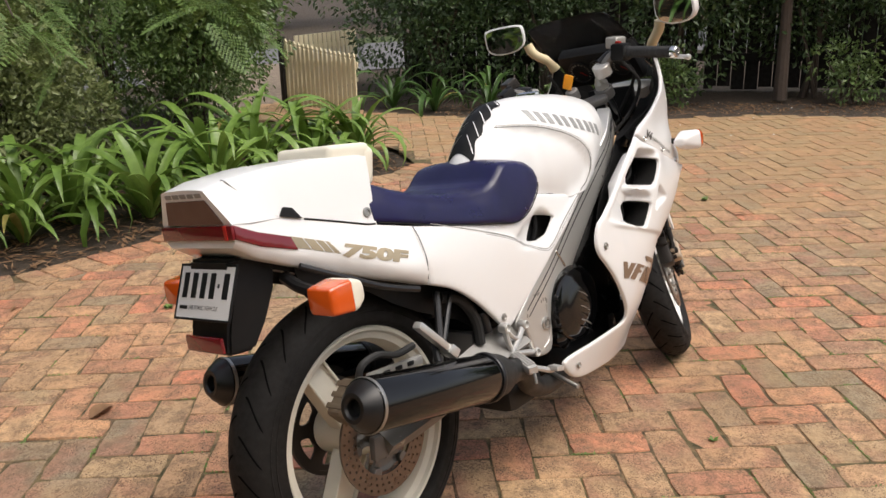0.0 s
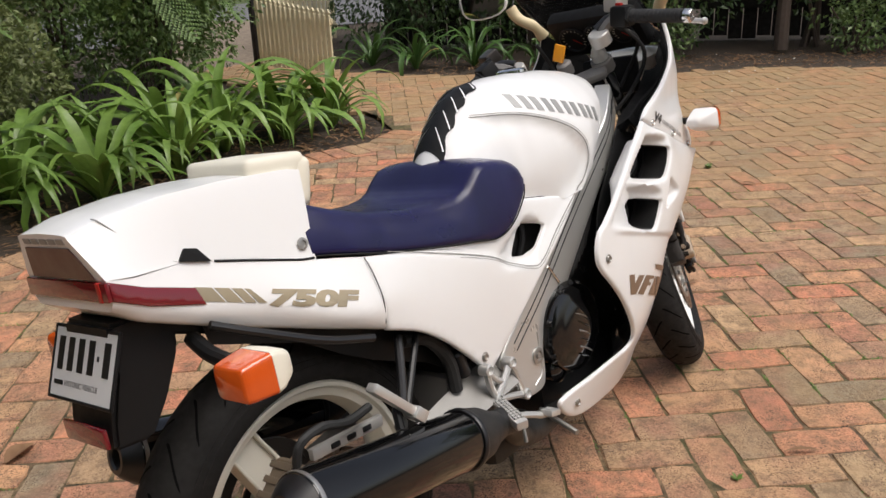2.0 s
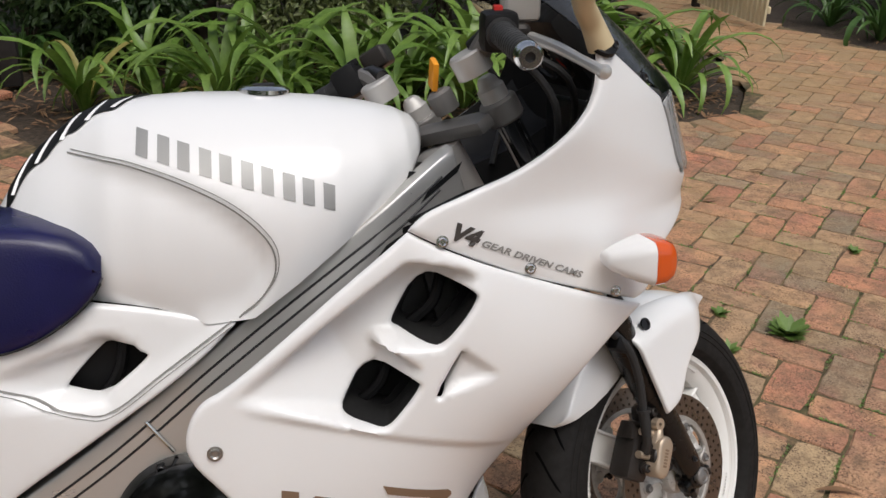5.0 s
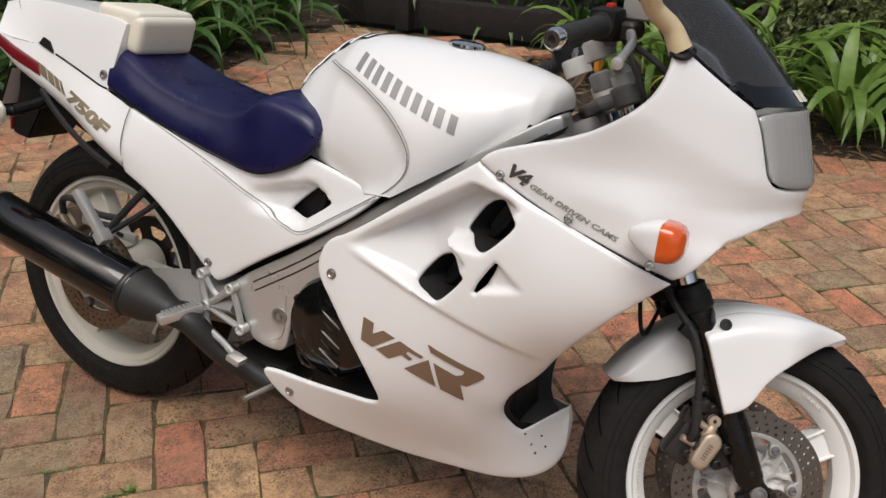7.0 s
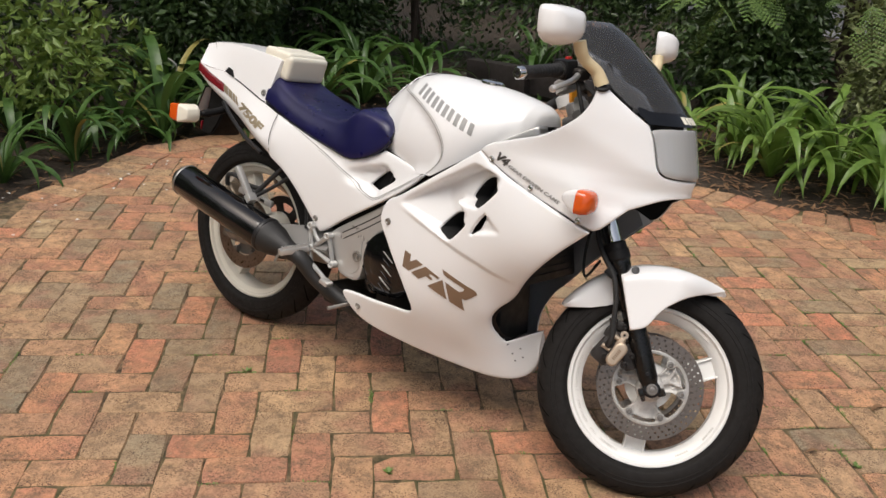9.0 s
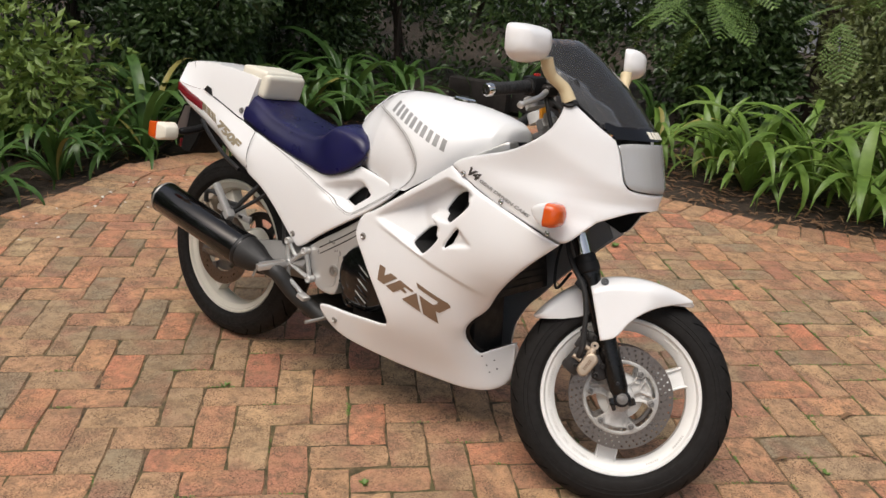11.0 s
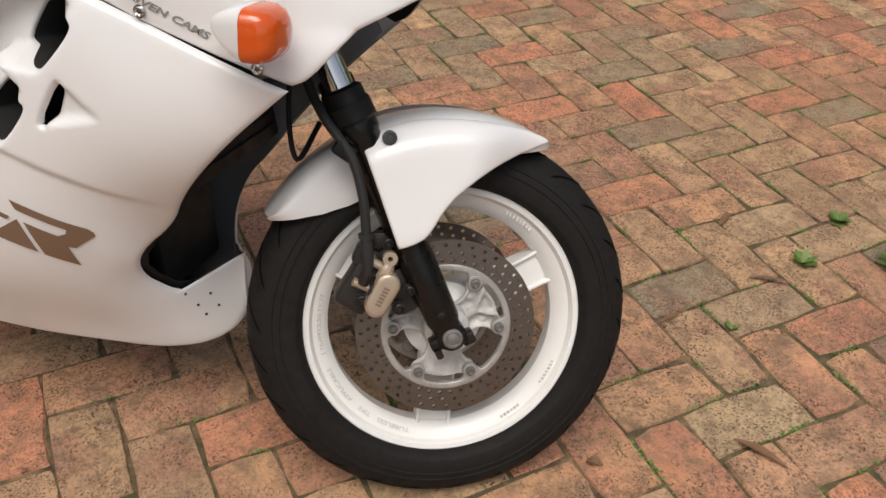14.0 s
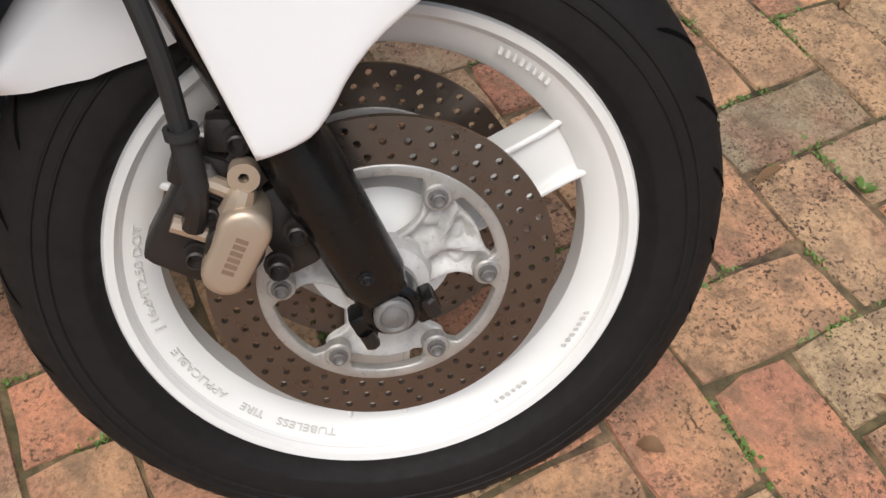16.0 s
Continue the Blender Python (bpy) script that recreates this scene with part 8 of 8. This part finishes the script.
def fallen(x, y, ln, w, ang, mat, label):
    """A single curled fallen leaf lying on the bricks."""
    bm = bmesh.new()
    rows = []
    for i in range(7):
        f = i / 6
        hw = w / 2 * math.sin(math.pi * min(0.97, 0.04 + f)) ** 0.8
        c = 0.006 * math.sin(math.pi * f) + 0.003
        rows.append([((f - 0.5) * ln, -hw, c + hw * 0.5), ((f - 0.5) * ln, 0, c), ((f - 0.5) * ln, hw, c + hw * 0.35)])
    quad_skin(bm, rows, False)
    ob = new("fallen_leaf", mesh_of("fallen_leaf", bm, mat, 60))
    ob.matrix_world = pose(x, y, 0.003, 0, 0, ang)
    return tagged(ob, label, "leaf", "fallen leaves on the bricks")


for x, y, ln, w, a in ((2.05, 0.28, 0.10, 0.018, -20), (1.94, 0.98, 0.065, 0.018, 70), (1.86, 0.58, 0.05, 0.014, 50), (2.62, 1.92, 0.08, 0.02, 10), (1.78, 0.16, 0.03, 0.02, 0), (2.05, 0.78, 0.09, 0.012, 5), (-0.04, 1.24, 0.10, 0.06, 20), (1.20, -0.42, 0.09, 0.012, 130), (0.2, 2.4, 0.07, 0.02, 40), (3.4, 0.6, 0.08, 0.02, 90), (4.1, 1.1, 0.09, 0.02, 10), (3.0, 2.2, 0.08, 0.02, -30), (-1.0, 1.6, 0.07, 0.02, 60), (-1.5, 0.9, 0.08, 0.015, 0), (2.3, 2.6, 0.07, 0.02, 80)):
    fallen(x, y, ln, w, a, DRYLEAF, "curled brown fallen leaf on the bricks")
V, F = [], []
for i in range(70):
    c = rr.random()
    x, y = (rr.uniform(-1.85, -1.2), rr.uniform(-0.3, 1.2)) if c < 0.5 else (rr.uniform(5.5, 7.5), rr.uniform(1.2, 4.2))
    flake(x, y, 0.006, rr.uniform(0.015, 0.03), rr.uniform(0.012, 0.02), rr.uniform(0, 360))
me = bpy.data.meshes.new("fallen_petals")
me.from_pydata(V, [], F)
me.materials.append(PETAL)
tagged(new("fallen_petals", me), "small white fallen petals scattered on bricks", "petals", kind="stuff")


def weed(x, y, r0, n, label="small green weed in a brick joint"):
    V2, F2 = [], []
    r2 = random.Random(int(x * 100 + y * 10))
    for i in range(n):
        a = r2.uniform(0, 6.28)
        ln = r0 * r2.uniform(0.5, 1.1)
        d = Vector((math.cos(a), math.sin(a), r2.uniform(0.2, 0.9))).normalized()
        s = Vector((-math.sin(a), math.cos(a), 0)) * ln * 0.22
        k2 = len(V2)
        V2 += [(0, 0, 0), tuple(d * ln * 0.55 + s), tuple(d * ln), tuple(d * ln * 0.55 - s)]
        F2.append((k2, k2 + 1, k2 + 2, k2 + 3))
    me = bpy.data.meshes.new("weed")
    me.from_pydata(V2, [], F2)
    me.materials.append(WEED)
    ob = new("weed", me)
    ob.matrix_world = pose(x, y, -0.002)
    return tagged(ob, label, "weed", "weeds in the joints")


for x, y, r0, n in ((2.34, 0.93, 0.072, 70), (2.12, 0.88, 0.036, 50), (2.20, 1.08, 0.035, 44), (1.00, -0.335, 0.02, 18), (0.62, 1.9, 0.03, 24), (2.9, 1.4, 0.035, 40), (1.98, 0.60, 0.02, 24), (3.6, 0.9, 0.035, 36), (0.3, -0.25, 0.025, 8), (-0.4, 0.5, 0.03, 10)):
    weed(x, y, r0, n)

# ---- herringbone clay pavers ----
PITCH = 0.1152
BU, BV = Vector((math.cos(radians(44.0)), math.sin(radians(44.0)), 0)), Vector((math.cos(radians(-46.0)), math.sin(radians(-46.0)), 0))
B0 = Vector((0.345, -0.380, 0))
PAVED = [(-1.95, -6), (9.8, -6), (8.6, -1.0), (7.35, 0.9), (6.9, 1.9), (6.2, 2.5), (5.7, 3.4), (5.25, 4.3), (5.0, 5.4), (4.9, 6.6), (4.15, 6.6), (4.1, 5.4), (3.95, 4.2), (3.7, 3.5), (3.4, 3.05), (3.0, 2.95), (2.3, 3.15), (1.7, 3.05), (1.05, 2.85),
         (0.45, 2.85), (-0.1, 3.05), (-0.45, 3.6), (-0.5, 4.1), (-2.0, 3.9), (-1.9, 3.0), (-1.8, 2.4), (-2.1, 1.6), (-2.15, 1.0), (-1.9, 0.45), (-1.75, 0.0)]
pavement = thing("pavement", Matrix(), "weathered red, tan and grey clay bricks in herringbone", "pavement", kind="structure")
bm = bmesh.new()
bm.faces.new([bm.verts.new((x, y, -0.0036)) for x, y in PAVED])
part("joint_bed", bm, JOINT, pavement, "sandy mossy joints between bricks", 0)


def brick_shape(rnd):
    """A paver with worn, uneven edges: ten points round its rim."""
    hx, hy, t = PITCH - 0.0009, PITCH / 2 - 0.0009, 0.03
    lo = [(-hx, -hy), (-hx * 0.3, -hy), (hx * 0.4, -hy), (hx, -hy), (hx, 0.1 * hy), (hx, hy), (hx * 0.35, hy), (-hx * 0.4, hy), (-hx, hy), (-hx, -0.1 * hy)]
    n = len(lo)
    v, top = [], []
    for x, y in lo:
        corner = abs(x) > hx * 0.9 and abs(y) > hy * 0.9
        chip = rnd.uniform(0.003, 0.008) if rnd.random() < 0.16 else 0.0
        jx, jy = rnd.uniform(-0.0019, 0.0019), rnd.uniform(-0.0019, 0.0019)
        k = 0.0032 if corner else 0.0
        ex, ey = x - math.copysign(k, x) + jx, y - math.copysign(k, y) + jy
        v.append((ex, ey, -0.0055 - chip * 0.6))
        c = rnd.uniform(0.0012, 0.0030) + chip
        top.append((ex - (math.copysign(c, x) if abs(x) > hx * 0.9 else 0), ey - (math.copysign(c, y) if abs(y) > hy * 0.9 else 0), rnd.uniform(-0.0010, 0.0008)))
    v = [(x, y, -t) for x, y, _ in v] + v + top
    f = [tuple(range(2 * n, 3 * n))]
    for a in (0, n):
        f += [(a + i, a + (i + 1) % n, a + n + (i + 1) % n, a + n + i) for i in range(n)]
    return v, f


rnd = random.Random(5)
shapes = [brick_shape(rnd) for _ in range(24)]
spots = []
for i in range(-75, 95):
    for j in range(-75, 95):
        k = (i - j) % 4
        if k not in (1, 0):
            continue
        if k == 1:
            mid, ang = B0 + BU * PITCH * (i + 1) + BV * PITCH * (j + 0.5), 44.0
        else:
            mid, ang = B0 + BU * PITCH * (i + 0.5) + BV * PITCH * (j + 1), -46.0
        spots.append((mid, ang))
arr = np.array([(m.x, m.y) for m, _ in spots])
ok = inside(arr[:, 0], arr[:, 1], PAVED) & (arr[:, 1] > -5.9) & (arr[:, 0] < 9.5)
spots = [s for s, k in zip(spots, ok) if k]
EDGES = (PAVED[14:21], PAVED[24:])
edging = []
for run in EDGES:
    line = [Vector((x, y, 0)) for x, y in run]
    left = 0.06
    for a, b in zip(line, line[1:]):
        d = b - a
        while left < d.length:
            q = a + d.normalized() * left
            inward = Vector((-d.y, d.x, 0)).normalized()
            edging.append((q + inward * PITCH, math.degrees(math.atan2(inward.y, inward.x))))
            left += PITCH * 1.03
        left -= d.length
gap = np.full(len(spots), 9.0)
for run in EDGES:
    p = np.array(run)
    mids = np.array([(m.x, m.y) for m, _ in spots])
    for a, b in zip(p, p[1:]):
        f = np.clip(((mids - a) @ (b - a)) / ((b - a) @ (b - a)), 0, 1)
        gap = np.minimum(gap, np.linalg.norm(mids - a - f[:, None] * (b - a), axis=1))
spots = [s for s, g in zip(spots, gap) if g > 0.125]
near = [s for s in spots if -0.3 < s[0].x < 2.9 and -0.75 < s[0].y < 1.55]
near.sort(key=lambda s: (s[0].x - 1.7) ** 2 + (s[0].y - 0.4) ** 2)
near = near[:300]
near_set = {(round(s[0].x, 4), round(s[0].y, 4)) for s in near}
meshes = []
for v, f in shapes:
    me = bpy.data.meshes.new("brick")
    me.from_pydata(v, [], f)
    me.materials.append(BRICK)
    meshes.append(me)


def seat_of(mid, ang):
    return pose(mid.x, mid.y, rnd.uniform(-0.0022, 0.0022), rnd.gauss(0, 0.45), rnd.gauss(0, 0.25), ang + rnd.gauss(0, 0.75) + rnd.choice((0, 180)))


for mid, ang in near:
    ob = new("brick", rnd.choice(meshes))
    ob.parent = pavement
    ob.matrix_world = seat_of(mid, ang)
V, F = [], []
for mid, ang in spots:
    if (round(mid.x, 4), round(mid.y, 4)) in near_set:
        continue
    v, f = rnd.choice(shapes)
    m = seat_of(mid, ang)
    k = len(V)
    V += [tuple(m @ Vector(p)) for p in v]
    F += [tuple(k + i for i in q) for q in f]
for mid, ang in edging:
    v, f = rnd.choice(shapes)
    m = Matrix.Translation((0, 0, 0.005)) @ seat_of(mid, ang)
    k = len(V)
    V += [tuple(m @ Vector(p)) for p in v]
    F += [tuple(k + i for i in q) for q in f]
me = bpy.data.meshes.new("outer_bricks")
me.from_pydata(V, [], F)
me.materials.append(BRICKFAR)
ob = new("outer_bricks", me)
ob.parent = pavement
tagged(ob, kind="stuff")


# moss and crumbs along the joints, denser beyond the front wheel
V, F, V2, F2 = [], [], [], []
mr = random.Random(8)
for mid, ang in spots:
    if not (-0.6 < mid.x < 3.4 and -1.3 < mid.y < 2.2):
        continue
    much = 1.0 if mid.x > 1.5 else 0.25
    u = Vector((math.cos(radians(ang)), math.sin(radians(ang)), 0))
    w = Vector((-u.y, u.x, 0))
    for side_ in (1, -1):
        if mr.random() < much * 0.75:
            e = mr.uniform(-0.9, 0.9) * PITCH
            for k in range(mr.randint(10, 34)):
                q = mid + u * (e + mr.gauss(0, 0.022)) + w * (side_ * PITCH / 2 + mr.gauss(0, 0.0030))
                for leaf in range(2):
                    a = mr.uniform(0, 6.28)
                    ln = mr.uniform(0.0035, 0.0085)
                    d = Vector((math.cos(a), math.sin(a), mr.uniform(0.3, 1.2))).normalized() * ln
                    s = Vector((-math.sin(a), math.cos(a), 0)) * ln * 0.35
                    k0 = len(V)
                    b = q + Vector((0, 0, -0.0022))
                    V += [tuple(b), tuple(b + d * 0.6 + s), tuple(b + d), tuple(b + d * 0.6 - s)]
                    F.append((k0, k0 + 1, k0 + 2, k0 + 3))
        if mr.random() < 0.5:
            for k in range(mr.randint(1, 5)):
                q = mid + u * mr.uniform(-1, 1) * PITCH + w * mr.uniform(-0.6, 0.6) * PITCH
                r = mr.uniform(0.0006, 0.0018)
                k0 = len(V2)
                V2 += [(q.x - r, q.y - r * 0.6, 0.0), (q.x + r, q.y - r * 0.5, 0.0), (q.x + r * 0.2, q.y + r, 0.0), (q.x, q.y, r * 1.3)]
                F2 += [(k0, k0 + 1, k0 + 3), (k0 + 1, k0 + 2, k0 + 3), (k0 + 2, k0, k0 + 3)]
for nm, vv, ff, mat, label, cat in (("moss", V, F, WEED, "bright green moss tufts in the brick joints", "moss"), ("brick_crumbs", V2, F2, DRYLEAF, "tan sand and brick crumbs on the paving", "crumbs")):
    me = bpy.data.meshes.new(nm)
    me.from_pydata(vv, [], ff)
    me.materials.append(mat)
    tagged(new(nm, me), label, cat, kind="stuff")
